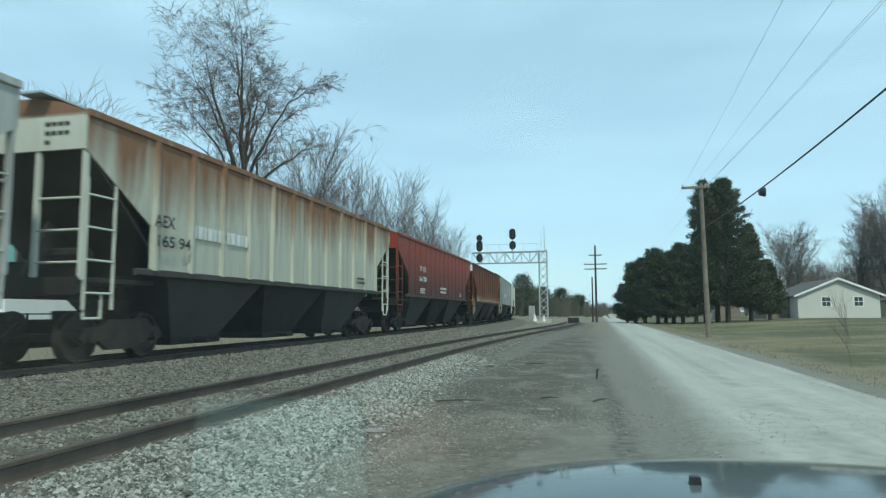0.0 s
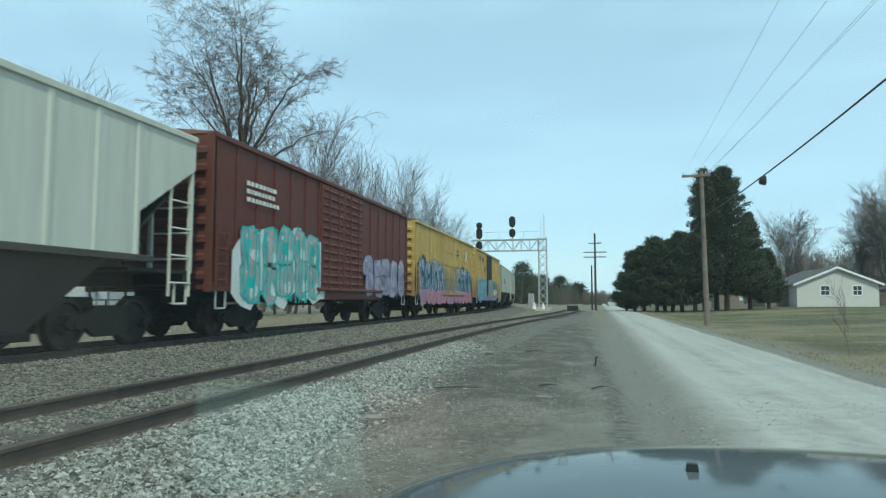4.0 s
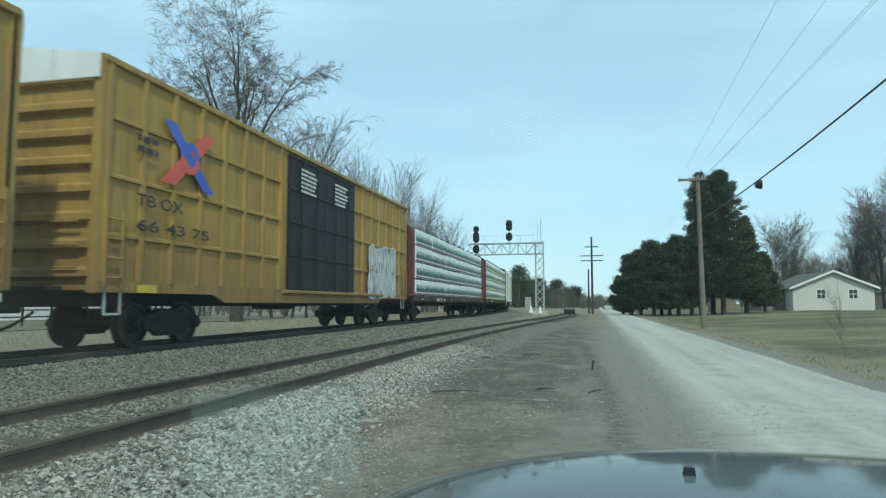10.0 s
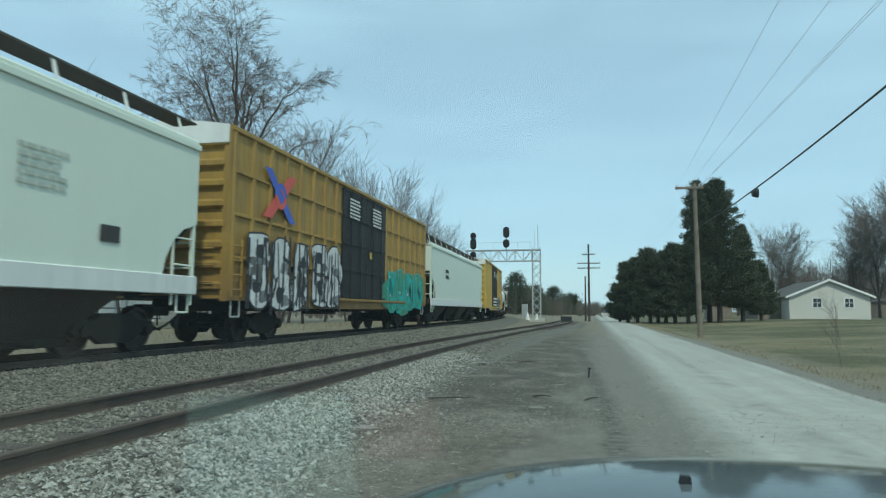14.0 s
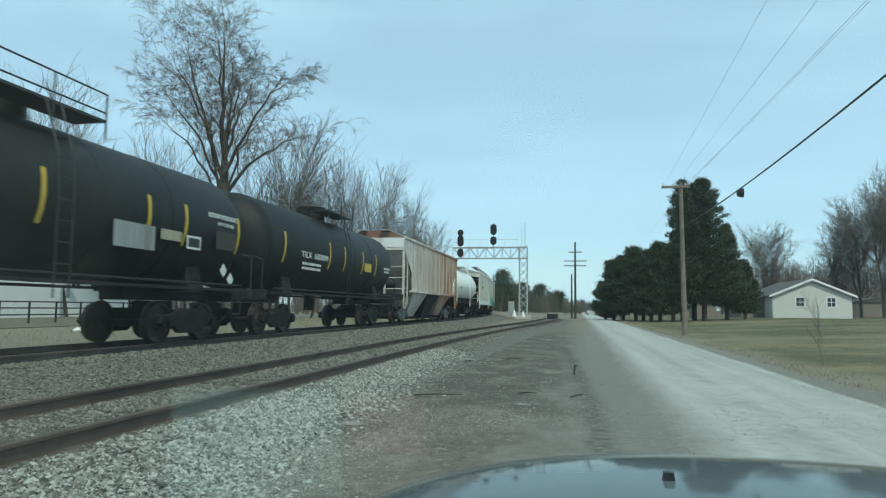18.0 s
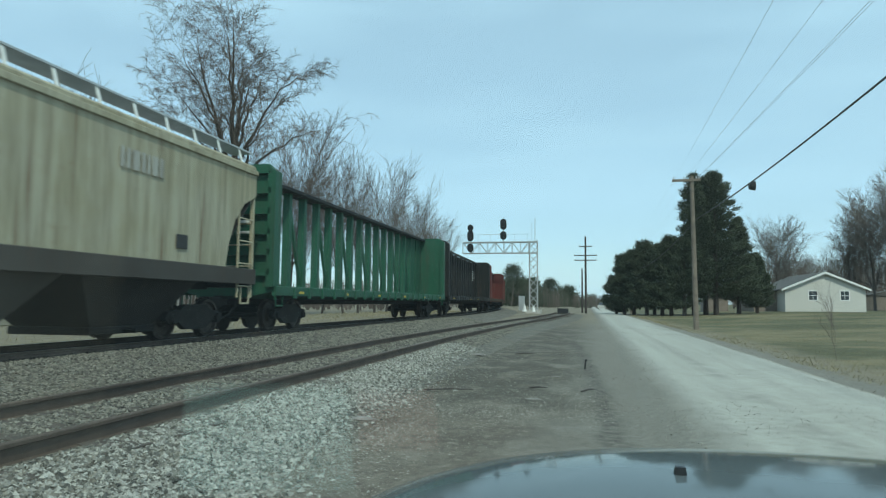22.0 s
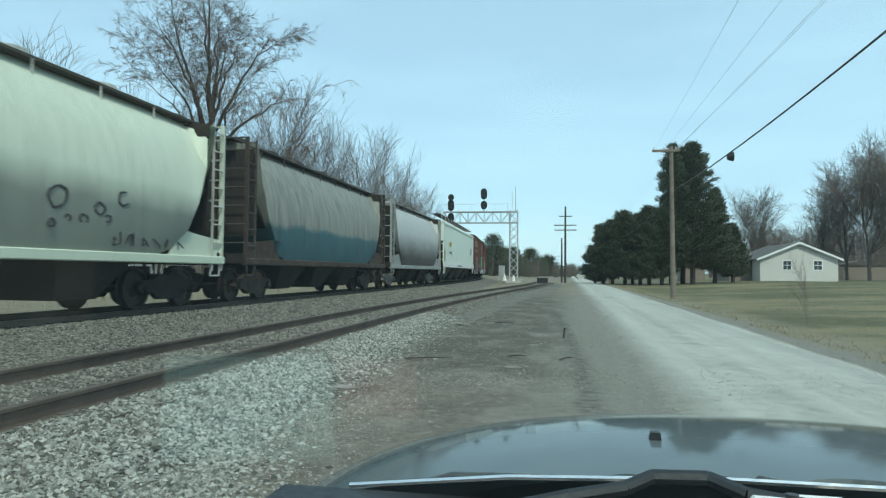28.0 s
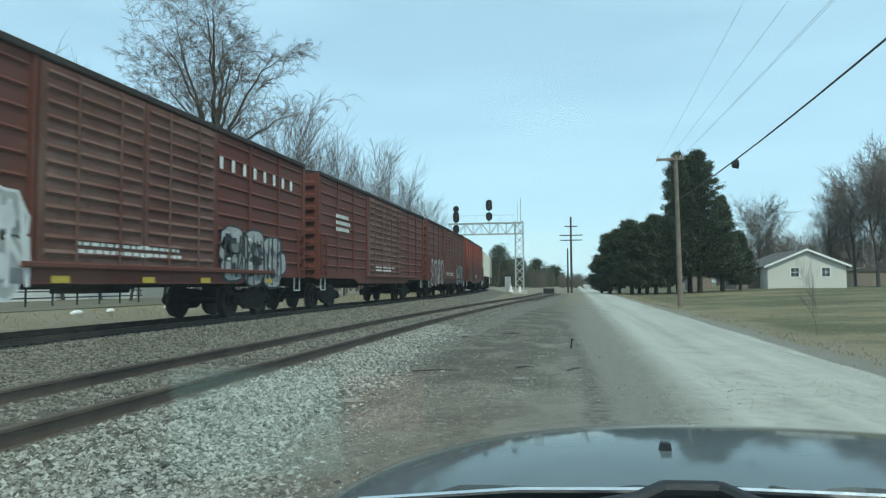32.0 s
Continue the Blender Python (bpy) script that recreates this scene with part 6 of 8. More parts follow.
    # slope sheets, end panels and bulkheads
    for sy in (1, -1):
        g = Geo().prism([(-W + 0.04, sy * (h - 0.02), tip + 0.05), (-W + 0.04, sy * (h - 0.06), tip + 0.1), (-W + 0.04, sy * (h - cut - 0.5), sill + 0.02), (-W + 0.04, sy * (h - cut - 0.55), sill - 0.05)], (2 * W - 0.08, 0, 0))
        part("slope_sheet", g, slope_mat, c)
        part("end_panel", Geo().box(-W, W, min(sy * (h - 0.03), sy * h), max(sy * (h - 0.03), sy * h), tip + (0.03 if ribs else 0.35), eave + 0.02), end_mat, c)
        g = Geo()
        for k in range(9):
            z, x = eave - 0.2 - 0.16 * (k // 4), 0.7 + 0.13 * (k % 4)
            g.box(x, x + 0.1, min(sy * h, sy * (h + 0.006)), max(sy * h, sy * (h + 0.006)), z, z + 0.075)
        tagged(part("end_stencil", g, "mark_black" if mat not in ("red", "rusty") else "mark_white", c), kind="stuff")
        part("end_sill", Geo().cbox(-1.5, 1.5, min(sy * (h - 0.25), sy * (h + 0.02)), max(sy * (h - 0.25), sy * (h + 0.02)), 1.0, 1.28, 0.03), "under", c)
        part("platform", Geo().box(-1.5, 1.5, min(sy * (h - cut - 0.2), sy * h), max(sy * (h - cut - 0.2), sy * h), 1.22, 1.3), "under", c)
        for x in (-1.5, 1.5, -0.55, 0.55):
            part("corner_post", Geo().beam((x, sy * (h - 0.06), 1.25), (x, sy * (h - 0.06), eave - 0.3), 0.09, 0.07), end_mat, c)
        part("bolster_web", Geo().prism([(-0.05, sy * (h - 0.3), 1.3), (-0.05, sy * (h - cut), 1.3), (-0.05, sy * (h - cut), sill + 0.35), (-0.05, sy * (h - 0.9), 2.4)], (0.1, 0, 0)), "slope", c)
        g = Geo()
        for z in (1.55, 2.1, 2.65):
            g.tube((-1.5, sy * (h - 0.05), z), (-0.55, sy * (h - 0.05), z), 0.022, 6).tube((1.5, sy * (h - 0.05), z), (0.55, sy * (h - 0.05), z), 0.022, 6)
        part("end_rungs", g, end_mat, c)
        for sx in (1, -1):
            ladder(c, sx * 1.53, sy * (h - 0.1), sy * (h - 0.78), 0.75, 3.0, 4, end_mat)
            stirrup(c, sx * 1.5, sy * (h - 0.35), 1.02, end_mat)
        part("brake_gear", Geo().box(-0.9, 0.2, sy * (h - 1.1), sy * (h - 0.5), 1.3, 1.62).tube((-0.2, sy * (h - 0.9), 1.75), (0.9, sy * (h - 0.9), 1.75), 0.14, 8), "under", c)
        bogie(c, sy * (h - 1.75), truck)
        coupler(c, sy * h, sy, 0.58)
    # discharge bays
    inner = L - 2 * cut - 1.2
    for k in range(bays):
        y0 = -inner / 2 + inner * k / bays
        y1 = y0 + inner / bays
        ym, dw = (y0 + y1) / 2, inner / bays
        top = [(-1.5, y0 + 0.02, sill), (1.5, y0 + 0.02, sill), (1.5, y1 - 0.02, sill), (-1.5, y1 - 0.02, sill)]
        bot = [(-0.85, ym - dw * 0.22, 0.14), (0.85, ym - dw * 0.22, 0.14), (0.85, ym + dw * 0.22, 0.14), (-0.85, ym + dw * 0.22, 0.14)]
        # every other bay takes the near-black colour that holds recess shade
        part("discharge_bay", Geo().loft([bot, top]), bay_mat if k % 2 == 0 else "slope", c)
        part("outlet_gate", Geo().cbox(-0.9, 0.9, ym - dw * 0.24, ym + dw * 0.24, 0.0, 0.15, 0.02).tube((-1.2, ym, 0.06), (1.2, ym, 0.06), 0.05, 6), "under", c)
    part("centre_sill", Geo().box(-0.3, 0.3, -h + 0.1, h - 0.1, 0.95, 1.35), "under", c)
    return c


def curved_hopper(label, L, mat, eave=3.55, sill=0.95, truck="under", cage="steel_grey", end_mat=None):
    """A centre-flow hopper: rounded barrel sides that curve in at the ends, stub ends with cages, no outside posts."""
    c = root("covered_hopper", label, "hopper car")
    h, W = L / 2, 1.6
    end_mat = end_mat or mat
    top = 4.45
    sec = [(W * 0.93, sill), (W, sill + 0.55), (W, sill + 1.2), (W * 0.97, sill + 1.75), (W * 0.86, sill + 2.35), (W * 0.66, sill + 2.95), (W * 0.42, top - 0.17), (0.25, top - 0.1)]
    sec = sec + [(-x, z) for x, z in reversed(sec)]
    rings = []
    for y, f in ((-h + 0.55, 0.0), (-h + 0.85, 0.35), (-h + 1.25, 0.62), (-h + 1.7, 0.82), (-h + 2.2, 0.95), (-h + 2.8, 1.0), (h - 2.8, 1.0), (h - 2.2, 0.95), (h - 1.7, 0.82), (h - 1.25, 0.62), (h - 0.85, 0.35), (h - 0.55, 0.0)):
        # the barrel's underside slopes up towards each end
        rings.append([(x * (0.985 + 0.015 * f), y, max(z, top - 0.18 - (top - 0.18 - sill) * max(f, 0.03)) if z < top - 0.2 else z) for x, z in sec])
    part("barrel", Geo().loft(rings), mat, c, smooth=True)
    for sx in (1, -1):
        part("side_sill", Geo().cbox(min(sx * 1.42, sx * 1.57), max(sx * 1.42, sx * 1.57), -h, h, sill - 0.14, sill + 0.05, 0.02), end_mat, c)
        part("running_board", Geo().box(min(sx * 0.46, sx * 0.98), max(sx * 0.46, sx * 0.98), -h + 0.1, h - 0.1, top - 0.2, top - 0.15), "bay_grey", c)
        g = Geo()
        for k in range(9):
            y = -h + 0.4 + (L - 0.8) * k / 8
            g.beam((sx * 0.96, y, top - 0.5), (sx * 0.96, y, top - 0.18), 0.04, 0.02)
        part("board_bracket", g, cage, c)
    for k in range(5):
        y0 = -h + 1.2 + (L - 2.4) * k / 5
        part("hatch", Geo().tube((0, y0 + 0.9, top - 0.12), (0, y0 + 0.9, top + 0.16), 0.4, 14), cage, c)
    for sy in (1, -1):
        for sx in (1, -1):
            g = Geo().prism([(sx * 1.5, sy * (h - 0.1), sill), (sx * 1.5, sy * (h - 2.3), sill), (sx * 1.5, sy * (h - 1.75), sill + 0.6), (sx * 1.48, sy * (h - 0.1), sill + 0.45)], (-sx * 0.05, 0, 0))
            part("end_gusset", g, end_mat, c)
            part("corner_post", Geo().beam((sx * 1.5, sy * (h - 0.08), sill), (sx * 1.5, sy * (h - 0.08), top - 0.2), 0.1, 0.08), end_mat, c)
            part("corner_post", Geo().beam((sx * 0.6, sy * (h - 0.05), sill), (sx * 0.6, sy * (h - 0.05), top - 0.2), 0.07, 0.06), end_mat, c)
            ladder(c, sx * 1.53, sy * (h - 0.1), sy * (h - 0.55), sill - 0.3, top - 0.22, 8, cage)
            stirrup(c, sx * 1.5, sy * (h - 0.35), sill, cage)
        g = Geo()
        for z in (1.4, 1.9, 2.4, 2.9, 3.4, 3.9, top - 0.22):
            g.tube((-1.5, sy * (h - 0.05), z), (-0.6, sy * (h - 0.05), z), 0.022, 6).tube((1.5, sy * (h - 0.05), z), (0.6, sy * (h - 0.05), z), 0.022, 6)
        part("end_cage", g, cage, c)
        # near-black end wall: shade behind the cage put into its colour
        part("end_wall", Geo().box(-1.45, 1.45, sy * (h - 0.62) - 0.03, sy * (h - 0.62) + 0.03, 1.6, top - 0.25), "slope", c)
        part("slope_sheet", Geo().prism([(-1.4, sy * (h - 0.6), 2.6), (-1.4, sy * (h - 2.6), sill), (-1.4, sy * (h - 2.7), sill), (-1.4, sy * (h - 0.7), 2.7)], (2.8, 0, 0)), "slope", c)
        part("end_sill", Geo().cbox(-1.5, 1.5, min(sy * (h - 0.25), sy * (h + 0.02)), max(sy * (h - 0.25), sy * (h + 0.02)), 0.85, 1.12, 0.03), "under", c)
        part("brake_gear", Geo().tube((-0.8, sy * (h - 0.4), 1.25), (0.3, sy * (h - 0.4), 1.25), 0.15, 8), "under", c)
        bogie(c, sy * (h - 1.5), truck)
        coupler(c, sy * h, sy, 0.58)
    for k in range(3):
        ym = (k - 1) * (L - 5.2) / 3
        top4 = [(-1.3, ym - 1.1, sill), (1.3, ym - 1.1, sill), (1.3, ym + 1.1, sill), (-1.3, ym + 1.1, sill)]
        bot4 = [(-0.8, ym - 0.55, 0.08), (0.8, ym - 0.55, 0.08), (0.8, ym + 0.55, 0.08), (-0.8, ym + 0.55, 0.08)]
        part("discharge_bay", Geo().loft([bot4, top4]), "slope", c)
    part("centre_sill", Geo().box(-0.3, 0.3, -h + 0.1, h - 0.1, 0.8, 1.05), "under", c)
    return c


def boxcar(label, L, mat, eave=5.06, sill=0.86, door_mat=None, doors=(-0.1, 0.17), ribs="post", truck="under", roof_mat=None, top_mat=None, door_style="plug", end_mat=None, truck_in=2.9, lower=0.16, nribs=20, chord_mat=None):
    """A boxcar: ribbed sides, a door on each side, corrugated ends, a low peaked roof."""
    c = root("boxcar", label, "boxcar")
    h, W = L / 2, 1.58
    door_mat, roof_mat, end_mat = door_mat or mat, roof_mat or mat, end_mat or mat
    d0, d1 = L * doors[0], L * doors[1]
    part("body", Geo().box(-W + 0.01, W - 0.01, -h + 0.02, h - 0.02, sill + 0.06, eave - 0.02), mat, c)
    for sx in (1, -1):
        lo, hi = min(sx * W, sx * (W + 0.05)), max(sx * W, sx * (W + 0.05))
        part("top_chord", Geo().cbox(min(sx * (W - 0.04), sx * (W + 0.07)), max(sx * (W - 0.04), sx * (W + 0.07)), -h, h, eave - 0.1, eave + 0.03, 0.02), chord_mat or mat, c)
        pts = [(-h, sill + 0.22), (-h, sill + 0.02), (-h + 3.6, sill + 0.02), (-h + 4.1, sill - lower), (h - 4.1, sill - lower), (h - 3.6, sill + 0.02), (h, sill + 0.02), (h, sill + 0.22)]
        part("side_sill", Geo().prism([(sx * (W - 0.02), y, z) for y, z in pts], (sx * 0.06, 0, 0)), mat, c)
        if ribs == "post":
            rib = Geo().prism([(sx * (W - 0.01), -0.075, sill + 0.2), (sx * (W + 0.06), -0.05, sill + 0.2), (sx * (W + 0.06), 0.05, sill + 0.2), (sx * (W - 0.01), 0.075, sill + 0.2)], (0, 0, eave - sill - 0.3)).mesh("side_post", MAT[mat])
            cross = {}
            span = L / nribs
            ys = [-h + 0.15 + (L - 0.3) * k / nribs for k in range(nribs + 1)]
            for a, b in zip(ys, ys[1:]):
                m = (a + b) / 2
                if not (d0 - 0.1 < a < d1 + 0.1):
                    o = part("side_post", rib, "", c)
                    o.location = (0, a, 0)
                if d0 < m < d1:
                    continue
                for fz in (0.25, 0.5, 0.75):
                    z = sill + (eave - sill) * fz
                    if fz not in cross:
                        cross[fz] = Geo().prism([(sx * (W - 0.01), -span / 2 + 0.06, z - 0.04), (sx * (W + 0.045), -span / 2 + 0.06, z - 0.035), (sx * (W + 0.045), -span / 2 + 0.06, z + 0.02), (sx * (W - 0.01), -span / 2 + 0.06, z + 0.05)], (0, span - 0.12, 0)).mesh("side_rib", MAT[mat])
                    o = part("side_rib", cross[fz], "", c)
                    o.location = (0, m, 0)
        elif ribs == "panel":
            n = 6
            for side_y0, side_y1 in ((-h, d0), (d1, h)):
                for k in range(n + 1):
                    y = side_y0 + 0.06 + (side_y1 - side_y0 - 0.12) * k / n
                    part("panel_seam", Geo().cbox(lo if sx > 0 else lo + 0.02, hi - 0.02 if sx > 0 else hi, y - 0.035, y + 0.035, sill + 0.1, eave - 0.1, 0.01), mat, c)
        else:
            for side_y0, side_y1 in ((-h, d0), (d1, h)):
                for k in range(9):
                    z = sill + 0.45 + (eave - sill - 0.75) * k / 8
                    part("side_rib", Geo().prism([(sx * (W - 0.01), side_y0 + 0.25, z - 0.05), (sx * (W + 0.03), side_y0 + 0.3, z), (sx * (W - 0.01), side_y0 + 0.25, z + 0.05)], (0, side_y1 - side_y0 - 0.5, 0)), mat, c)
                for k in range(4):
                    y = side_y0 + 0.08 + (side_y1 - side_y0 - 0.16) * k / 3
                    part("panel_seam", Geo().cbox(lo if sx > 0 else lo + 0.015, hi - 0.015 if sx > 0 else hi, y - 0.05, y + 0.05, sill + 0.1, eave - 0.1, 0.01), mat, c)
        # the doors
        halves = 2 if door_style in ("plug", "corrugated") else 1
        for k in range(halves):
            a = d0 + (d1 - d0) * k / halves + 0.02
            b = d0 + (d1 - d0) * (k + 1) / halves - 0.02
            dz0, dz1 = sill + 0.2, eave - 0.16
            xo = sx * (W + 0.015)
            dr = part("door", Geo().prism([(xo, a, dz0), (xo, b, dz0), (xo, b, dz1), (xo, a, dz1)], (sx * 0.06, 0, 0)), door_mat, c, "wide sliding door")
            xs = xo + sx * 0.06
            if door_style == "corrugated":
                for j in range(13):
                    z = dz0 + 0.15 + (dz1 - dz0 - 0.3) * j / 12
                    part("door_rib", Geo().prism([(xs, a + 0.1, z - 0.06), (xs + sx * 0.04, a + 0.1, z), (xs, a + 0.1, z + 0.06)], (0, b - a - 0.2, 0)), door_mat, dr)
            else:
                for j in range(5):
                    z = dz0 + 0.05 + (dz1 - dz0 - 0.1) * j / 4
                    part("door_rib", Geo().cbox(min(xs, xs + sx * 0.03), max(xs, xs + sx * 0.03), a + 0.03, b - 0.03, z - 0.03, z + 0.03, 0.01), door_mat, dr)
            for fy in (0.3, 0.72):
                yy = a + (b - a) * fy
                part("lock_rod", Geo().tube((xs + sx * 0.04, yy, dz0), (xs + sx * 0.04, yy, dz1), 0.022, 6), door_mat, dr)
        part("door_track", Geo().cbox(min(sx * W, sx * (W + 0.13)), max(sx * W, sx * (W + 0.13)), d0 - 0.3, min(h - 0.3, d1 + (d1 - d0) * 0.6), sill + 0.1, sill + 0.2, 0.02), mat, c)
    for sy in (1, -1):
        y0 = sy * (h - 0.02)
        for k in range(8):
            z = sill + 0.35 + (eave - sill - 0.75) * k / 7
            part("end_rib", Geo().prism([(-W + 0.1, y0, z - 0.13), (-W + 0.1, y0 + sy * 0.11, z - 0.06), (-W + 0.1, y0 + sy * 0.11, z + 0.05), (-W + 0.1, y0, z + 0.12)], (2 * W - 0.2, 0, 0)), end_mat, c)
        for sx in (1, -1):
            part("corner_post", Geo().cbox(min(sx * (W - 0.14), sx * (W + 0.03)), max(sx * (W - 0.14), sx * (W + 0.03)), min(y0 - sy * 0.12, y0 + sy * 0.08), max(y0 - sy * 0.12, y0 + sy * 0.08), sill, eave, 0.02), end_mat, c)
            ladder(c, sx * (W + 0.07), sy * (h - 0.12), sy * (h - 0.55), sill + 0.1, sill + 1.5, 4, mat)
            stirrup(c, sx * (W - 0.02), sy * (h - 0.45), sill + 0.05, "steel_grey")
        if top_mat:
            part("roof_end", Geo().prism([(-W, y0 + sy * 0.1, eave - 0.42), (W, y0 + sy * 0.1, eave - 0.42), (W, y0 + sy * 0.1, eave + 0.02), (0, y0 + sy * 0.1, eave + 0.24), (-W, y0 + sy * 0.1, eave + 0.02)], (0, sy * 0.03, 0)), top_mat, c, "white painted roof end")
        ladder_g = Geo()
        for z in (1.3, 1.7, 2.1):
            ladder_g.tube((0.7, y0 + sy * 0.16, z), (1.3, y0 + sy * 0.16, z), 0.02, 6)
        part("end_rungs", ladder_g, mat, c)
        part("brake_platform", Geo().box(-0.9, 0.9, min(y0, y0 + sy * 0.35), max(y0, y0 + sy * 0.35), sill + 0.05, sill + 0.12), "under", c)
        bogie(c, sy * (h - truck_in), truck)
        coupler(c, sy * h, sy, 0.95 if L > 18 else 0.65)
    part("roof", Geo().prism([(-W - 0.05, -h, eave), (W + 0.05, -h, eave), (W + 0.05, -h, eave + 0.03), (0, -h, eave + 0.22), (-W - 0.05, -h, eave + 0.03)], (0, L, 0)), roof_mat, c)
    for k in range(int(L / 1.2)):
        y = -h + 0.6 + k * 1.2
        part("roof_rib", Geo().prism([(-W, y, eave + 0.05), (0, y, eave + 0.24), (W, y, eave + 0.05), (W, y, eave + 0.01), (0, y, eave + 0.2), (-W, y, eave + 0.01)], (0, 0.08, 0)), roof_mat, c)
    part("underframe", Geo().box(-0.35, 0.35, -h, h, 0.62, sill + 0.06).box(-1.3, 1.3, -0.3, 0.3, 0.6, sill).box(-1.3, -0.5, 1.0, 2.6, 0.5, 0.85), "under", c)
    return c


def centerbeam(label, L, mat, cargo=None, top=4.5, wide=0.07, chord="beam_black", sill_mat=None):
    """A centre-beam flat car: deck, tall end bulkheads and a truss along the middle; cargo: wrapped lumber."""
    c = root("centerbeam_flatcar", label, "flat car")
    h = L / 2
    dk = 1.05
    sill_mat = sill_mat or mat
    part("deck", Geo().prism([(-1.5, -h, dk), (1.5, -h, dk), (1.5, -h, dk - 0.12), (0.4, -h, 0.72), (-0.4, -h, 0.72), (-1.5, -h, dk - 0.12)], (0, L, 0)), mat, c)
    for sx in (1, -1):
        part("side_sill", Geo().cbox(min(sx * 1.42, sx * 1.56), max(sx * 1.42, sx * 1.56), -h, h, dk - 0.24, dk + 0.03, 0.02), sill_mat, c)
        n = 20
        post = Geo().box(min(sx * 1.5, sx * 1.6), max(sx * 1.5, sx * 1.6), -0.06, 0.06, dk - 0.3, dk + 0.02).mesh("winch", MAT[sill_mat])
        for k in range(n):
            o = part("winch", post, "", c)
            o.location = (0, -h + 1.2 + (L - 2.4) * k / (n - 1), 0)
        g = Geo()
        for k in range(6):
            y = -h + 1.5 + (L - 3) * k / 5
            g.box(min(sx * 1.56, sx * 1.564), max(sx * 1.56, sx * 1.564), y, y + 0.35, dk - 0.17, dk - 0.1)
        part("reflector", g, "mark_yellow", c, "yellow reflective strip")
    for sy in (1, -1):
        y0, y1 = sorted((sy * (h - 0.12), sy * h))
        part("bulkhead", Geo().prism([(-1.45, y0, dk), (1.45, y0, dk), (1.5, y0, top - 0.25), (1.25, y0, top), (-1.25, y0, top), (-1.5, y0, top - 0.25)], (0, y1 - y0, 0)), mat, c, "tall end bulkhead")
        for sx in (1, -1):
            part("bulkhead_post", Geo().cbox(min(sx * 1.3, sx * 1.52), max(sx * 1.3, sx * 1.52), sy * (h - 0.06) - 0.2, sy * (h - 0.06) + 0.2, dk, top - 0.2, 0.03), mat, c)
            ladder(c, sx * 1.5, sy * (h - 0.05), sy * (h - 0.5), dk - 0.35, dk + 0.2, 2, mat)
            stirrup(c, sx * 1.45, sy * (h - 0.4), dk - 0.1, mat)
        for k in range(6):
            z = dk + 0.4 + (top - dk - 0.6) * k / 5
            part("bulkhead_rib", Geo().cbox(-1.4, 1.4, min(sy * h, sy * (h + 0.14)), max(sy * h, sy * (h + 0.14)), z - 0.09, z + 0.09, 0.04), mat, c)
        g = Geo()
        for k in range(10):
            z = top - 0.42 - 0.3 * (k // 2) - (0.35 if k > 5 else 0)
            x = -0.2 + 0.6 * (k % 2)
            g.box(x, x + 0.42, min(sy * (h + 0.14), sy * (h + 0.146)), max(sy * (h + 0.14), sy * (h + 0.146)), z, z + 0.07)
        tagged(part("end_stencil", g, "mark_white", c), kind="stuff")
        # solid web next to the bulkhead
        part("end_web", Geo().prism([(-0.06, sy * (h - 0.1), dk), (-0.06, sy * (h - 2.3), dk), (-0.06, sy * (h - 2.3), top - 0.15), (-0.06, sy * (h - 0.1), top - 0.15)], (0.12, 0, 0)), mat, c)
        bogie(c, sy * (h - 2.0), "under")
        coupler(c, sy * h, sy, 0.75)
    for sx in (1, -1):
        part("top_chord", Geo().cbox(min(sx * 0.2, sx * 0.34), max(sx * 0.2, sx * 0.34), -h, h, top - 0.2, top - 0.06, 0.02), chord, c, "sooty top chord")
    if wide > 0.08:
        part("chord_plate", Geo().box(-0.2, 0.2, -h, h, top - 0.16, top - 0.13), chord, c)
    n = round(L / 1.27)
    for k in range(1, n):
        y = -h + 0.2 + (L - 0.4) * k / n
        part("truss_post", Geo().prism([(0.12, y - wide * 1.35, dk), (0.12, y + wide * 1.35, dk), (0.12, y + wide, top - 0.2), (0.12, y - wide, top - 0.2)], (-0.24, 0, 0)), mat, c)
        part("chord_tie", Geo().beam((-0.3, y, top - 0.13), (0.3, y + (0.5 if k % 2 else -0.5), top - 0.13), 0.08, 0.06), mat, c)
        if k % 2 and k < n - 1:
            part("truss_brace", Geo().beam((0, y, top - 0.3), (0, y + (L - 0.4) / n * 0.95, dk + 0.15), 0.1, 0.12), "beam_black" if mat != "beam_green" else mat, c)
    part("centre_sill", Geo().box(-0.35, 0.35, -h, h, 0.55, 0.8), "under", c)
    if cargo:
        lumber(c, L, dk, top, cargo)
    return c


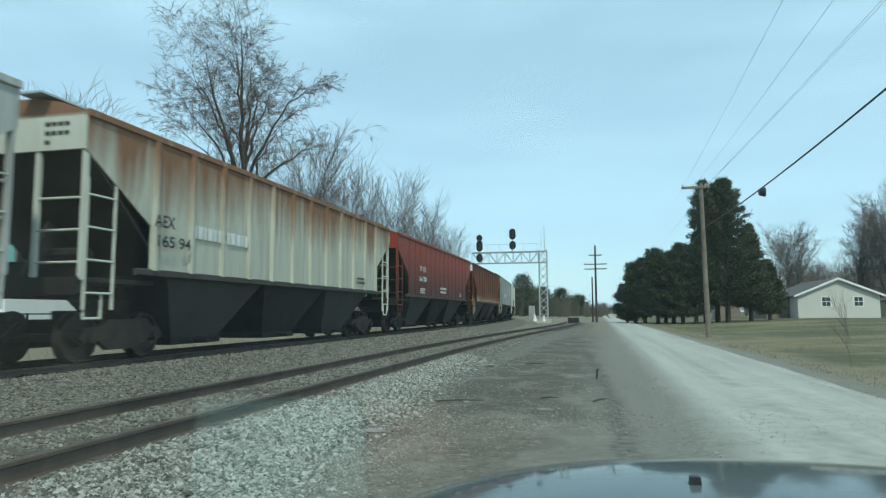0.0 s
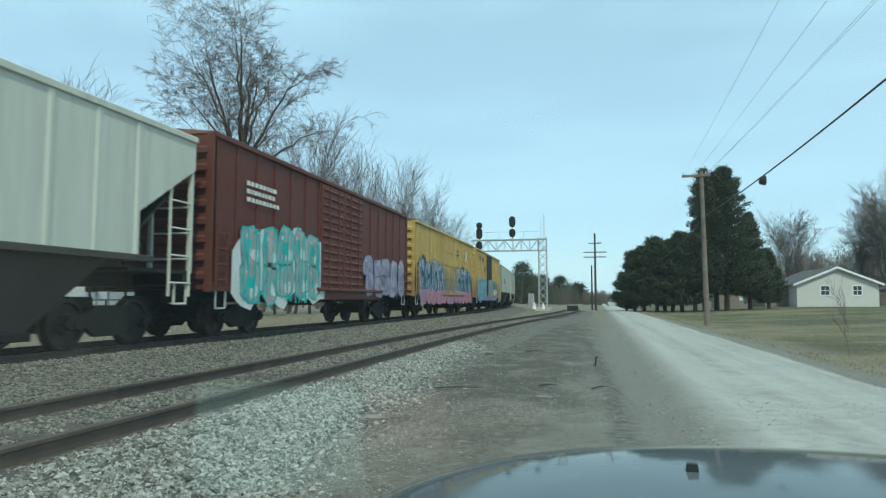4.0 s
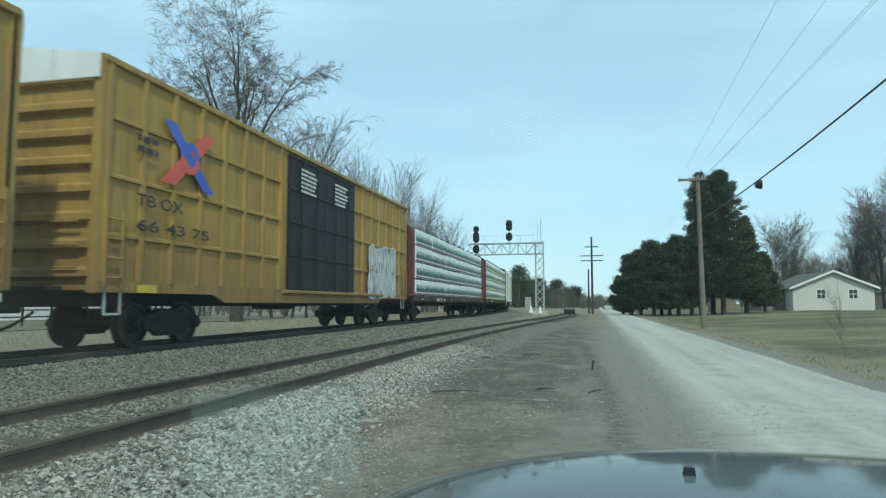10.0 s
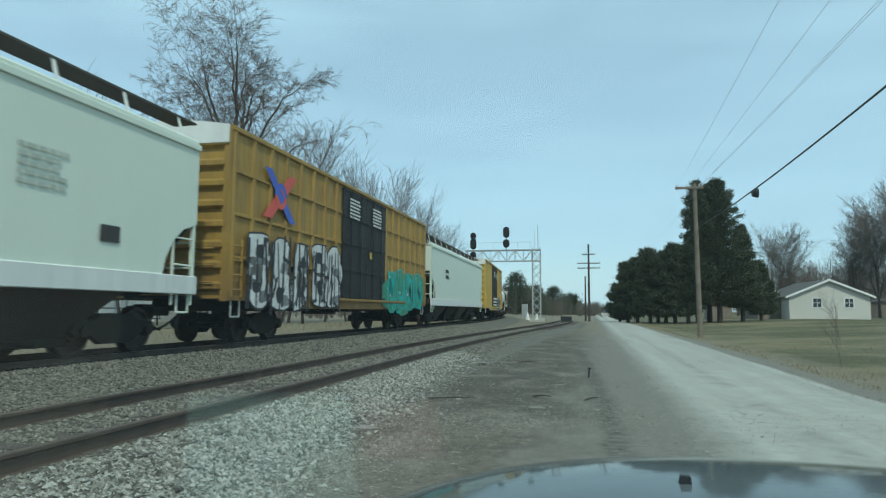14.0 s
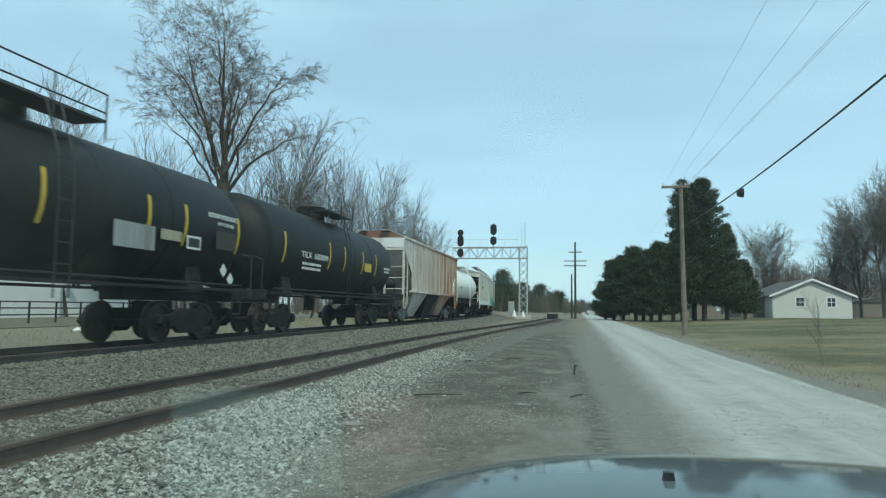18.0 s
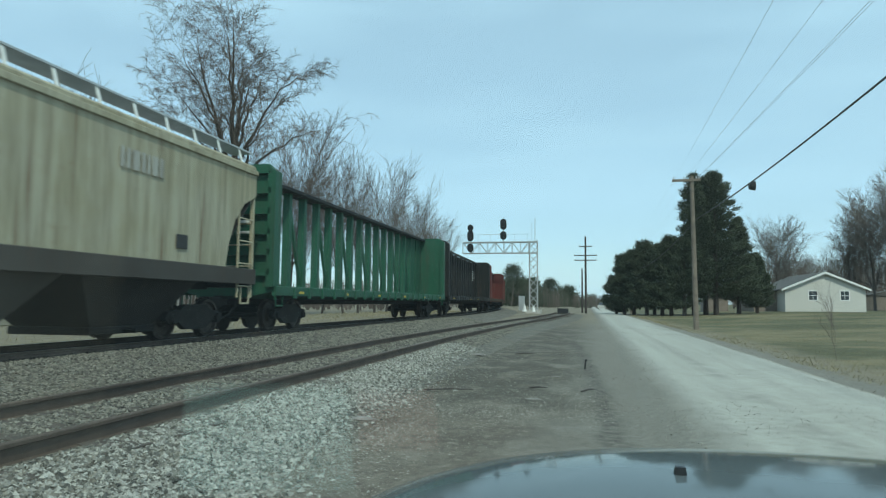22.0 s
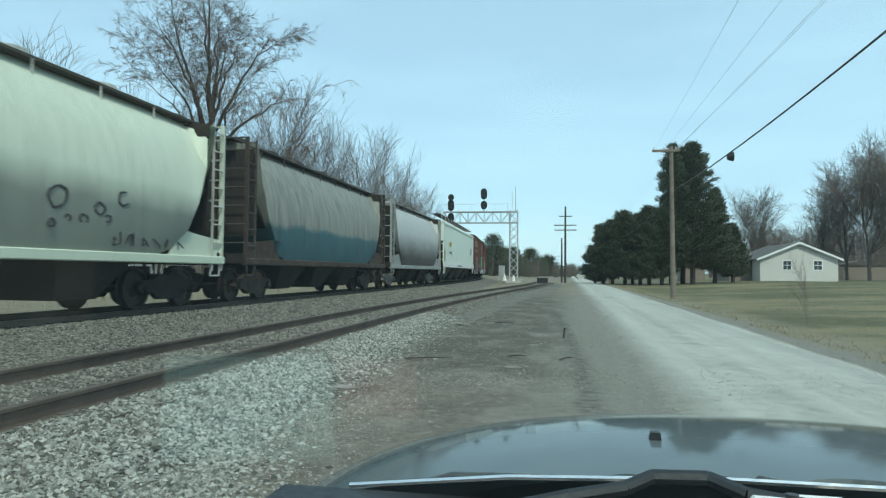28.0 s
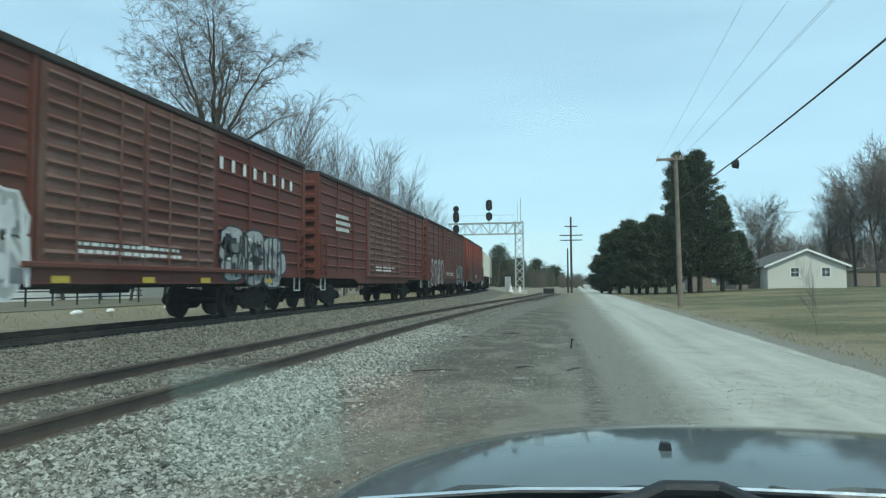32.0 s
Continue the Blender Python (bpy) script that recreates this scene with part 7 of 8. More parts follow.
def lumber(c, L, dk, top, edge):
    """Wrapped lumber packs, four tiers high, printed with a green tree line."""
    h = L / 2
    tier = (top - 0.16 - dk) / 4
    per = 6
    ln = (L - 1.3) / per
    r = random.Random(int(L * 100))
    for sx in (1, -1):
        x0, x1 = sorted((sx * 0.5, sx * 1.48))
        for t in range(4):
            z0 = dk + t * tier + 0.06
            for k in range(per):
                y0 = -h + 0.65 + ln * k + 0.02
                y1 = y0 + ln - 0.04
                jz = r.uniform(-0.015, 0.015)
                z1 = z0 + tier - 0.07 + jz
                xo = x1 + r.uniform(-0.02, 0.02) if sx > 0 else x0
                p = part("lumber_pack", Geo().loft([[(x0 if sx > 0 else xo, y, z0), (xo if sx > 0 else x1, y, z0), (xo if sx > 0 else x1, y, z1 - 0.04), (xo - 0.04 if sx > 0 else x1, y, z1), (x0 + (0 if sx > 0 else 0.04), y, z1 + r.uniform(0, 0.02)), (x0 if sx > 0 else xo, y, z1 - 0.04)] for y in (y0, (y0 * 2 + y1) / 3, (y0 + 2 * y1) / 3, y1)]), "wrap", c, "white plastic wrapped lumber pack")
                if sx < 0:
                    continue
                xs = xo + 0.003
                hh = z1 - z0
                part("edge_print", Geo().box(xs, xs + 0.003, y0 + 0.02, y1 - 0.02, z0 + 0.01, z0 + 0.01 + hh * (0.16 if edge == "wrap_lime" else 0.11)), edge, p)
                g, mist = Geo(), Geo()
                nrep = 3
                for q in range(nrep):
                    a = y0 + (y1 - y0) * q / nrep + 0.03
                    wd = (y1 - y0) / nrep - 0.05
                    zb = z0 + hh * 0.2
                    hills = [(a, zb), (a + wd, zb)]
                    for i in range(9):
                        f = 1 - i / 8
                        hills.append((a + wd * f, z0 + hh * (0.34 + 0.1 * math.sin(f * 6.0 + 1.3 * q) ** 2 + 0.06 * r.random())))
                    mist.prism([(xs, y, z) for y, z in hills], (0.002, 0, 0))
                    # a row of pointed firs before the hills
                    g.box(xs + 0.002, xs + 0.005, a, a + wd, zb, z0 + hh * 0.3)
                    for i in range(9):
                        cy = a + wd * (i + 0.5 + r.uniform(-0.2, 0.2)) / 9
                        ht = hh * (0.14 + 0.30 * abs(math.cos(i * math.pi / 8)) ** 0.7 * r.uniform(0.7, 1.1))
                        bw = wd / 11
                        g.prism([(xs + 0.003, y, z) for y, z in ((cy - bw, z0 + hh * 0.29), (cy + bw, z0 + hh * 0.29), (cy + bw * 0.35, z0 + hh * 0.3 + ht * 0.6), (cy, z0 + hh * 0.3 + ht), (cy - bw * 0.35, z0 + hh * 0.3 + ht * 0.6))], (0.002, 0, 0))
                    cy, cz = a + wd * 0.5, z0 + hh * 0.55
                    mist.prism([(xs + 0.005, cy + 0.23 * math.cos(i * math.pi / 6), cz + hh * 0.15 * math.sin(i * math.pi / 6)) for i in range(12)], (0.003, 0, 0))
                tagged(part("hill_print", mist, "wrap_mist", p, "pale green printed hills"), kind="stuff")
                g = tagged(part("tree_line_print", g, "wrap_green", p, "dark green printed firs"), kind="stuff")
    for k in range(per * 2):
        y = -h + 0.65 + ln * (k + 0.5) / 2
        part("strap", Geo().box(1.505, 1.51, y - 0.007, y + 0.007, dk - 0.1, top - 0.12).beam((1.5, y, top - 0.12), (0.3, y, top - 0.02), 0.014, 0.01).box(1.38, 1.52, y - 0.05, y + 0.05, top - 0.16, top - 0.06), "strap", c, "dark tie-down strap")


def tank_car(label, L, mat, radius=1.42, zc=2.62, band=None, cage=True, truck="under", rail_back=-1.3):
    """A tank car: a long drum with domed heads, a manway platform, saddles, stub sills and ladders."""
    c = root("tank_car", label, "tank car")
    h = L / 2
    nn = 28
    rings = []
    for y, f in ((-h - 0.28, 0.02), (-h - 0.25, 0.35), (-h - 0.14, 0.64), (-h + 0.03, 0.86), (-h + 0.2, 0.965), (-h + 0.38, 1.0), (h - 0.38, 1.0), (h - 0.2, 0.965), (h - 0.03, 0.86), (h + 0.14, 0.64), (h + 0.25, 0.35), (h + 0.28, 0.02)):
        rings.append([(radius * f * math.cos(2 * math.pi * k / nn), y, zc + radius * f * math.sin(2 * math.pi * k / nn)) for k in range(nn)])
    part("tank", Geo().loft(rings), mat, c, smooth=True)
    for y in (-h * 0.5, -h * 0.17, h * 0.17, h * 0.5):
        part("weld_band", Geo().loft([[((radius + e) * math.cos(2 * math.pi * k / nn), yy, zc + (radius + e) * math.sin(2 * math.pi * k / nn)) for k in range(nn)] for yy, e in ((y - 0.05, -0.005), (y - 0.04, 0.008), (y + 0.04, 0.008), (y + 0.05, -0.005))], caps=False), mat, c, smooth=True)
    if band:
        part("lower_shell", Geo().loft([[((radius + 0.006) * math.cos(radians(229 + 82 * k / 12)), y, zc + (radius + 0.006) * math.sin(radians(229 + 82 * k / 12))) for k in range(13)] for y in (-h + 0.38, h - 0.38)], closed=False), band, c, smooth=True)
    part("manway", Geo().tube((0, 0, zc + radius - 0.1), (0, 0, zc + radius + 0.35), 0.5, 16).tube((0, 0, zc + radius + 0.35), (0, 0, zc + radius + 0.42), 0.56, 16), mat, c, smooth=True)
    part("valve_dome", Geo().tube((0, -0.9, zc + radius - 0.1), (0, -0.9, zc + radius + 0.28), 0.2, 12), mat, c)
    if cage:
        top = zc + radius + 0.66
        pl = part("platform", Geo().box(-1.2, -0.5, -1.3, 1.3, zc + radius + 0.12, zc + radius + 0.17).box(0.5, 1.2, -1.3, 1.3, zc + radius + 0.12, zc + radius + 0.17), "steel_grey" if mat != "tank_black" else "black_iron", c)
        for sx in (1, -1):
            g = Geo()
            for y in sorted({rail_back, -1.3, 0, 1.3}):
                g.tube((sx * 1.2, y, zc + radius - 0.2), (sx * 1.2, y, top), 0.018, 6)
            for z in (top, top - 0.36):
                g.tube((sx * 1.2, rail_back if z == top else -1.3, z), (sx * 1.2, 1.3, z), 0.018, 6)
            part("safety_railing", g, "white" if mat != "tank_black" else "black_iron", pl)
        for sx in (1, -1):
            g = Geo()
            for dy in (-0.17, 0.17):
                pts = [(sx * 1.57, dy, 0.75), (sx * 1.57, dy, zc), (sx * 1.5, dy, zc + 0.7), (sx * 1.2, dy, zc + radius + 0.15)]
                g.path(pts, 0.016, 6)
            for k in range(9):
                z = 0.95 + k * 0.36
                xx = sx * (1.57 if z < zc + 0.3 else 1.57 - (z - zc - 0.3) * 0.3)
                g.tube((xx, -0.17, z), (xx, 0.17, z), 0.012, 6)
            part("side_ladder", g, "white" if mat != "tank_black" else "black_iron", c)
    for sy in (1, -1):
        ys = sy * (h - 1.9)
        part("saddle", Geo().prism([(-1.25, ys - 0.3, 0.95), (1.25, ys - 0.3, 0.95), (1.1, ys - 0.3, zc - 0.95), (-1.1, ys - 0.3, zc - 0.95)], (0, 0.6, 0)), "under", c)
        part("end_sill", Geo().cbox(-1.5, 1.5, min(sy * (h + 0.1), sy * (h + 0.34)), max(sy * (h + 0.1), sy * (h + 0.34)), 0.82, 1.1, 0.03), "under", c)
        part("stub_sill", Geo().box(-0.3, 0.3, min(sy * (h + 0.2), sy * (h - 3.2)), max(sy * (h + 0.2), sy * (h - 3.2)), 0.75, 1.1), "under", c)
        g = Geo()
        for x in (-1.45, 1.45):
            g.path([(x, sy * (h + 0.32), 0.9), (x, sy * (h + 0.32), 1.9), (x * 0.85, sy * (h + 0.32), 2.0)], 0.025, 6)
        g.path([(-1.23, sy * (h + 0.32), 2.0), (1.23, sy * (h + 0.32), 2.0)], 0.025, 6)
        part("end_handrail", g, "white" if mat != "tank_black" else "black_iron", c)
        for sx in (1, -1):
            stirrup(c, sx * 1.45, sy * (h - 0.4), 0.85, "under")
        bogie(c, sy * (h - 1.75), truck)
        coupler(c, sy * h, sy, 0.65)
    for sx in (1, -1):
        part("running_rail", Geo().path([(sx * 1.5, -h + 0.3, 1.15), (sx * 1.5, h - 0.3, 1.15)], 0.03, 6).box(min(sx * 1.3, sx * 1.5), max(sx * 1.3, sx * 1.5), -h + 0.2, h - 0.2, 1.0, 1.06), "under", c)
    part("outlet", Geo().tube((0, 0, 0.5), (0, 0, zc - radius + 0.1), 0.2, 10), "under", c)
    return c


def tank_marks(c, rad, zc, ys):
    """Curved yellow reflective strips on a tank's flank."""
    for y in ys:
        rings = [[((rad + e) * math.cos(radians(a)), yy, zc + (rad + e) * math.sin(radians(a))) for yy, e in ((y, 0.002), (y + 0.1, 0.002), (y + 0.1, 0.008), (y, 0.008))] for a in (-22, -12, -2, 8, 15)]
        part("reflector", Geo().loft(rings), "mark_yellow", c, "yellow reflective strip")


# ---- the train, car by car: tail position at the start, then the car ----
TRAIN = []


def couple(car, tail, L):
    """Hang a car on the train: tail is how far along the track its rear end stands at the start."""
    TRAIN.append((car, tail - L / 2, L))
    return car


X = 1.66          # just proud of a post-and-rib side
XS = 1.585        # on a plain side


def x_sticker(c, x, y, z, s, a="g_red", b="g_royal"):
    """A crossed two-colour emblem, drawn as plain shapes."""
    for k, (m, sg) in enumerate(((a, 1), (b, -1))):
        xx = x + 0.004 * k
        w = s * (0.17 - 0.03 * k)
        arm = [(-0.5, -0.44), (-0.1, -0.08), (0.1, 0.08), (0.5, 0.44)]
        g = Geo()
        for (p, q), (u, v) in zip(arm, arm[1:]):
            g.prism([(xx, y + p * s - w, z + sg * q * s), (xx, y + p * s + w, z + sg * q * s), (xx, y + u * s + w, z + sg * v * s), (xx, y + u * s - w, z + sg * v * s)], (0.003, 0, 0))
        part("emblem", g, m, c)
        if a != b:      # a ring in two colours about the crossing
            ring = [(math.cos(t * math.pi / 8 + k * math.pi), math.sin(t * math.pi / 8 + k * math.pi)) for t in range(9)]
            g = Geo()
            for (p, q), (u, v) in zip(ring, ring[1:]):
                g.prism([(x + 0.009, y + s * r * e, z + s * r * f) for r, e, f in ((0.14, p, q), (0.24, p, q), (0.24, u, v), (0.14, u, v))], (0.003, 0, 0))
            part("emblem_ring", g, "g_red" if k == 0 and a != "g_red" else "g_royal" if k == 0 else "g_red", c)


def fresh(tail, L, kind, *a, **k):
    return couple(kind(*a[:1], L, *a[1:], **k), tail, L)


c = fresh(8.1, 16.9, hopper, "soiled pale grey covered hopper car with ribs", "pale_grey", ribs=11)
c = fresh(26.39, 16.9, hopper, "cream ribbed covered hopper car streaked with rust", "cream_rust", ribs=12, truck="under_brown", end_mat="cream")
lettering("AEX", 0.34, "mark_black", c, X + 0.03, -6.76, 2.36, width=0.62)
lettering("165 94", 0.32, "mark_black", c, X + 0.03, -6.74, 1.98, width=1.15)
bars(c, "roof_white", X - 0.06, -5.4, 2.55, 2.7, 0.5, 1, 3, "paint_patch")
bars(c, "mark_black", X - 0.06, 4.6, 1.95, 0.9, 0.3, 2, 4)
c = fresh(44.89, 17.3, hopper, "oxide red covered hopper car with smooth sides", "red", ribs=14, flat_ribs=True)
lettering("IT FX", 0.36, "mark_white", c, X - 0.04, -5.12, 2.68, width=1.2)
lettering("366 780", 0.34, "mark_white", c, X - 0.04, -5.28, 2.2, width=1.45)
bars(c, "mark_white", X - 0.045, -5.06, 1.86, 1.05, 0.28, 3, 5)
bars(c, "mark_white", X - 0.045, -0.7, 2.05, 1.5, 0.4, 2, 6)
bars(c, "mark_white", X - 0.045, 4.6, 1.85, 0.5, 0.25, 2, 7)
c = fresh(63.68, 17.5, hopper, "rusted brown covered hopper car with patchy lower sides", "rusty", ribs=11, roof_mat="roof_brown", flat_ribs=True)
part("end_placard", Geo().box(0.6, 1.5, -8.77, -8.762, 3.62, 4.05), "roof_white", c, "white end placard")
c = fresh(82.02, 17.2, hopper, "faded blue-grey ribbed covered hopper car with dark streaks", "slate_grey", board=(0.6, 1.1, 0.40), running="grey", ribs=14)
bars(c, "roof_white", X - 0.06, -4.4, 2.55, 2.6, 0.5, 1, 10, "paint_patch")
part("end_placard", Geo().box(0.6, 1.5, -8.62, -8.612, 3.62, 4.05), "roof_white", c, "white end placard")
bars(c, "mark_black", X, 4.2, 2.05, 1.3, 0.4, 2, 11)
part("decal", Geo().box(X - 0.09, X - 0.085, 2.3, 2.75, 1.62, 1.95), "mark_black", c)
part("decal", Geo().box(X - 0.09, X - 0.085, 3.4, 3.9, 1.62, 1.95), "mark_black", c)
c = fresh(100.48, 17.3, hopper, "chalky cream covered hopper car with teal graffiti", "cream", ribs=14, flat_ribs=True)
lettering("W  CX", 0.3, "mark_black", c, X - 0.045, -6.7, 2.52, width=1.15)
lettering("33  85", 0.28, "mark_black", c, X - 0.045, -6.74, 2.16, width=1.18)
spray(c, X - 0.045, -5.95, -2.05, 1.52, 2.3, 5, 12, "g_teal", "g_black", "g_teal")
bars(c, "mark_black", X - 0.045, -1.2, 2.1, 2.6, 0.5, 2, 13)
c = fresh(116.72, 15.6, boxcar, "brown boxcar with graffiti along its lower side", "brown", eave=4.45, ribs="panel", doors=(-0.12, 0.12), door_style="corrugated", roof_mat="roof_brown", truck_in=2.3)
spray(c, XS + 0.05, -6.6, -1.9, 0.75, 2.5, 5, 14, "g_silver", "g_teal", "g_white")
spray(c, XS + 0.05, 2.1, 7.2, 0.9, 2.2, 5, 15, "g_silver", "g_violet", None)
bars(c, "mark_white", XS + 0.05, -6.4, 3.6, 1.8, 0.6, 3, 16, "emblem_bars")
c = fresh(133.75, 15.7, boxcar, "faded yellow boxcar covered with dark graffiti", "yellow", eave=4.45, ribs="panel", doors=(-0.12, 0.12), door_mat="yellow", door_style="plain", roof_mat="roof_brown", truck_in=2.3)
spray(c, XS + 0.05, -7.3, 6.8, 0.8, 2.6, 11, 17, "g_silver", "g_blue", "g_black")
spray(c, XS + 0.065, -7.0, 6.8, 0.55, 1.15, 12, 18, "g_violet", "g_pink", None)
x_sticker(c, XS + 0.05, 5.1, 3.5, 0.75, "g_white", "g_white")
bars(c, "mark_black", XS + 0.05, 1.6, 3.75, 1.1, 0.5, 2, 19)
c = fresh(151.19, 15.9, boxcar, "yellow boxcar with black door and blue graffiti", "yellow", eave=4.45, ribs="panel", doors=(-0.125, 0.075), door_mat="black_door", door_style="plain", roof_mat="roof_brown", truck_in=2.3)
spray(c, XS + 0.05, -7.6, -2.2, 0.8, 2.2, 4, 20, "g_blue", "g_pale_blue", "g_blue")
spray(c, XS + 0.14, -1.9, 0.9, 1.05, 2.25, 3, 21, "g_grey", "g_silver", None)
spray(c, XS + 0.05, 1.35, 4.9, 1.1, 2.15, 3, 22, "g_blue", "g_green", "g_green")
spray(c, XS + 0.07, 2.2, 4.7, 1.15, 1.5, 4, 221, "g_orange", "g_white", None)
part("graffiti_band", Geo().box(XS + 0.052, XS + 0.055, -7.4, 4.9, 0.66, 1.02), "g_violet", c, "violet sprayed band")
for k, (y, z, w) in enumerate(((-6.9, 3.8, 0.3), (-6.0, 3.8, 0.3), (-5.0, 3.8, 0.25), (-4.2, 3.8, 0.3), (-3.6, 3.1, 0.3), (-2.9, 3.1, 0.3))):
    part("faded_letter_block", Geo().box(XS + 0.05, XS + 0.054, y, y + w, z - 0.18, z + 0.2), "mark_black", c)
x_sticker(c, XS + 0.05, 4.5, 3.65, 0.7, "g_white", "g_white")
c = fresh(169.04, 16.6, hopper, "dull greenish grey ribbed covered hopper car with yellow reflectors", "dull_grey", ribs=15)
bars(c, "mark_black", X, -4.2, 2.9, 1.6, 0.7, 2, 23)
part("reflector", Geo().box(X + 0.002, X + 0.006, 0.4, 0.5, 1.55, 2.1), "mark_yellow", c, "yellow reflective strip")
part("reflector", Geo().box(X + 0.002, X + 0.006, 6.2, 6.3, 1.55, 2.1), "mark_yellow", c, "yellow reflective strip")
c = fresh(187.31, 17.0, hopper, "light grey ribbed covered hopper car with open end", "grey", board=(0.66, 1.15, 0.40), running="grey", ribs=14, end_mat="pale_grey")
bars(c, "mark_black", X, -4.0, 3.0, 2.2, 0.8, 2, 24)
part("decal", Geo().box(X, X + 0.004, 5.0, 5.45, 1.9, 2.2), "mark_black", c)
c = fresh(204.98, 16.5, hopper, "soiled tan grey covered hopper car with ribs", "tan_grey", ribs=14, truck="under_brown", end_mat="bay_grey")
bars(c, "mark_black", X, -4.2, 3.4, 1.2, 0.8, 1, 25, "emblem_bars")
c = fresh(225.78, 18.95, boxcar, "ochre yellow high boxcar with pastel graffiti", "yellow_box", eave=5.06, ribs="panel", doors=(-0.112, 0.152), door_mat="black_door", roof_mat="roof_brown", top_mat="roof_white", door_style="plug", nribs=20)
x_sticker(c, X, -6.95, 3.95, 1.4, "g_faded_violet", "g_faded_blue")
bars(c, "mark_black", X, -8.55, 3.95, 0.6, 0.4, 2, 26)
lettering("TB OX", 0.32, "mark_black", c, X, -8.53, 2.5, width=1.25)
lettering("66 15 76", 0.3, "mark_black", c, X, -8.53, 2.03, width=2.3)
spray(c, X, -7.7, -2.2, 0.72, 1.85, 7, 27, "g_silver", "g_black", "g_green")
spray(c, X + 0.014, -5.2, -3.6, 0.9, 1.75, 2, 28, "g_pink", "g_black", None)
spray(c, X, 3.2, 7.6, 0.75, 1.95, 5, 29, "g_violet", "g_white", "g_violet")
bars(c, "mark_white", X + 0.06, -1.4, 4.3, 1.0, 0.35, 4, 30)
bars(c, "mark_white", X + 0.06, 1.0, 4.2, 1.0, 0.35, 4, 31)
c = fresh(247.0, 19.4, boxcar, "clean ochre yellow high boxcar with black doors", "yellow_box", eave=5.06, ribs="post", doors=(-0.126, 0.145), door_mat="black_door", roof_mat="roof_brown", top_mat="roof_white", door_style="plug", nribs=20)
x_sticker(c, X + 0.01, -7.2, 3.72, 1.45)
bars(c, "mark_black", X, -8.85, 3.85, 0.6, 0.4, 2, 32)
lettering("TB OX", 0.32, "mark_black", c, X + 0.01, -8.84, 2.52, width=1.45)
lettering("66 43 75", 0.3, "mark_black", c, X + 0.01, -8.82, 2.05, width=2.4)
part("reflector", Geo().box(X, X + 0.004, -8.73, -8.15, 0.88, 1.03), "mark_yellow", c, "yellow reflective strip")
spray(c, X, 4.3, 7.8, 0.95, 2.8, 4, 33, "g_silver", "g_white", None)
bars(c, "mark_white", X + 0.06, -1.8, 4.6, 1.1, 0.75, 6, 34)
bars(c, "mark_white", X + 0.06, 0.8, 4.6, 1.1, 0.75, 6, 35)
c = fresh(270.98, 22.6, centerbeam, "maroon centerbeam flat car loaded with wrapped lumber", "beam_maroon", "wrap_line", sill_mat="under_brown")
lettering("WC 37 37", 0.2, "mark_white", c, 1.605, -6.5, 0.82, width=2.4)
c = fresh(295.4, 22.7, centerbeam, "maroon centerbeam flat car with lime-edged lumber packs", "beam_maroon", "wrap_lime", sill_mat="under_brown")
bars(c, "mark_white", 1.605, -7.6, 0.95, 1.6, 0.15, 1, 36)
c = fresh(316.93, 19.9, hopper, "clean white smooth-sided covered hopper car", "mint", ribs=0, eave=4.18, sill=1.2, band="roof_white", bays=4, roof_mat="pale_grey", cut=1.15, shoulder=1.3, board=(0.72, 1.3, 0.62), running="bay_grey")
lettering("EQUX", 0.27, "mark_black", c, XS, -7.86, 2.75, width=1.0)
lettering("19787", 0.27, "mark_black", c, XS, -7.84, 2.3, width=1.0)
part("decal", Geo().box(XS, XS + 0.004, 7.0, 7.5, 1.85, 2.15), "mark_black", c)
bars(c, "mint_faint", XS, 5.2, 3.2, 1.0, 0.7, 5, 37)
c = fresh(337.39, 19.2, boxcar, "ochre yellow high boxcar with white and green graffiti", "yellow_box", eave=5.06, ribs="post", doors=(-0.12, 0.135), door_mat="black_door", roof_mat="roof_brown", top_mat="roof_white", door_style="plug", nribs=20)
x_sticker(c, X + 0.01, -7.1, 3.75, 1.5)
spray(c, X + 0.01, -8.9, -2.5, 0.72, 2.55, 5, 38, "g_white", "g_black", None)
spray(c, X + 0.01, 2.7, 8.6, 0.72, 2.3, 4, 39, "g_green", "g_teal", "g_green")
bars(c, "mark_white", X + 0.06, -1.8, 4.6, 1.1, 0.75, 6, 40)
bars(c, "mark_white", X + 0.06, 0.7, 4.6, 1.1, 0.75, 6, 41)
part("tag", Geo().box(X + 0.06, X + 0.064, 0.4, 0.65, 2.6, 2.85), "mark_yellow", c, "yellow tag")
c = fresh(358.14, 19.3, hopper, "white smooth-sided covered hopper car", "mint", ribs=0, eave=4.15, sill=1.15, band="roof_white", bays=4, roof_mat="pale_grey", cut=1.15, shoulder=1.3, board=(0.72, 1.3, 0.62), running="bay_grey")
bars(c, "mark_black", XS, -5.8, 3.1, 1.2, 0.7, 2, 42)
c = fresh(378.67, 18.2, boxcar, "bright yellow high boxcar with wide black doors", "yellow_clean", eave=5.06, ribs="panel", doors=(-0.168, 0.1165), door_mat="black_door", roof_mat="roof_brown", top_mat="roof_white", door_style="plug")
part("logo_panel", Geo().box(XS + 0.05, XS + 0.054, 5.94, 8.35, 3.72, 4.2), "mark_black", c, "black logo panel")
for k in range(3):
    part("logo_shape", Geo().prism([(XS + 0.056, 6.15 + 0.72 * k, 3.8), (XS + 0.056, 6.5 + 0.72 * k, 3.8), (XS + 0.056, 6.7 + 0.72 * k, 4.12), (XS + 0.056, 6.2 + 0.72 * k, 4.12)], (0.003, 0, 0)), "mark_white", c)
bars(c, "tan", XS + 0.05, 6.1, 3.6, 1.9, 0.9, 5, 43)
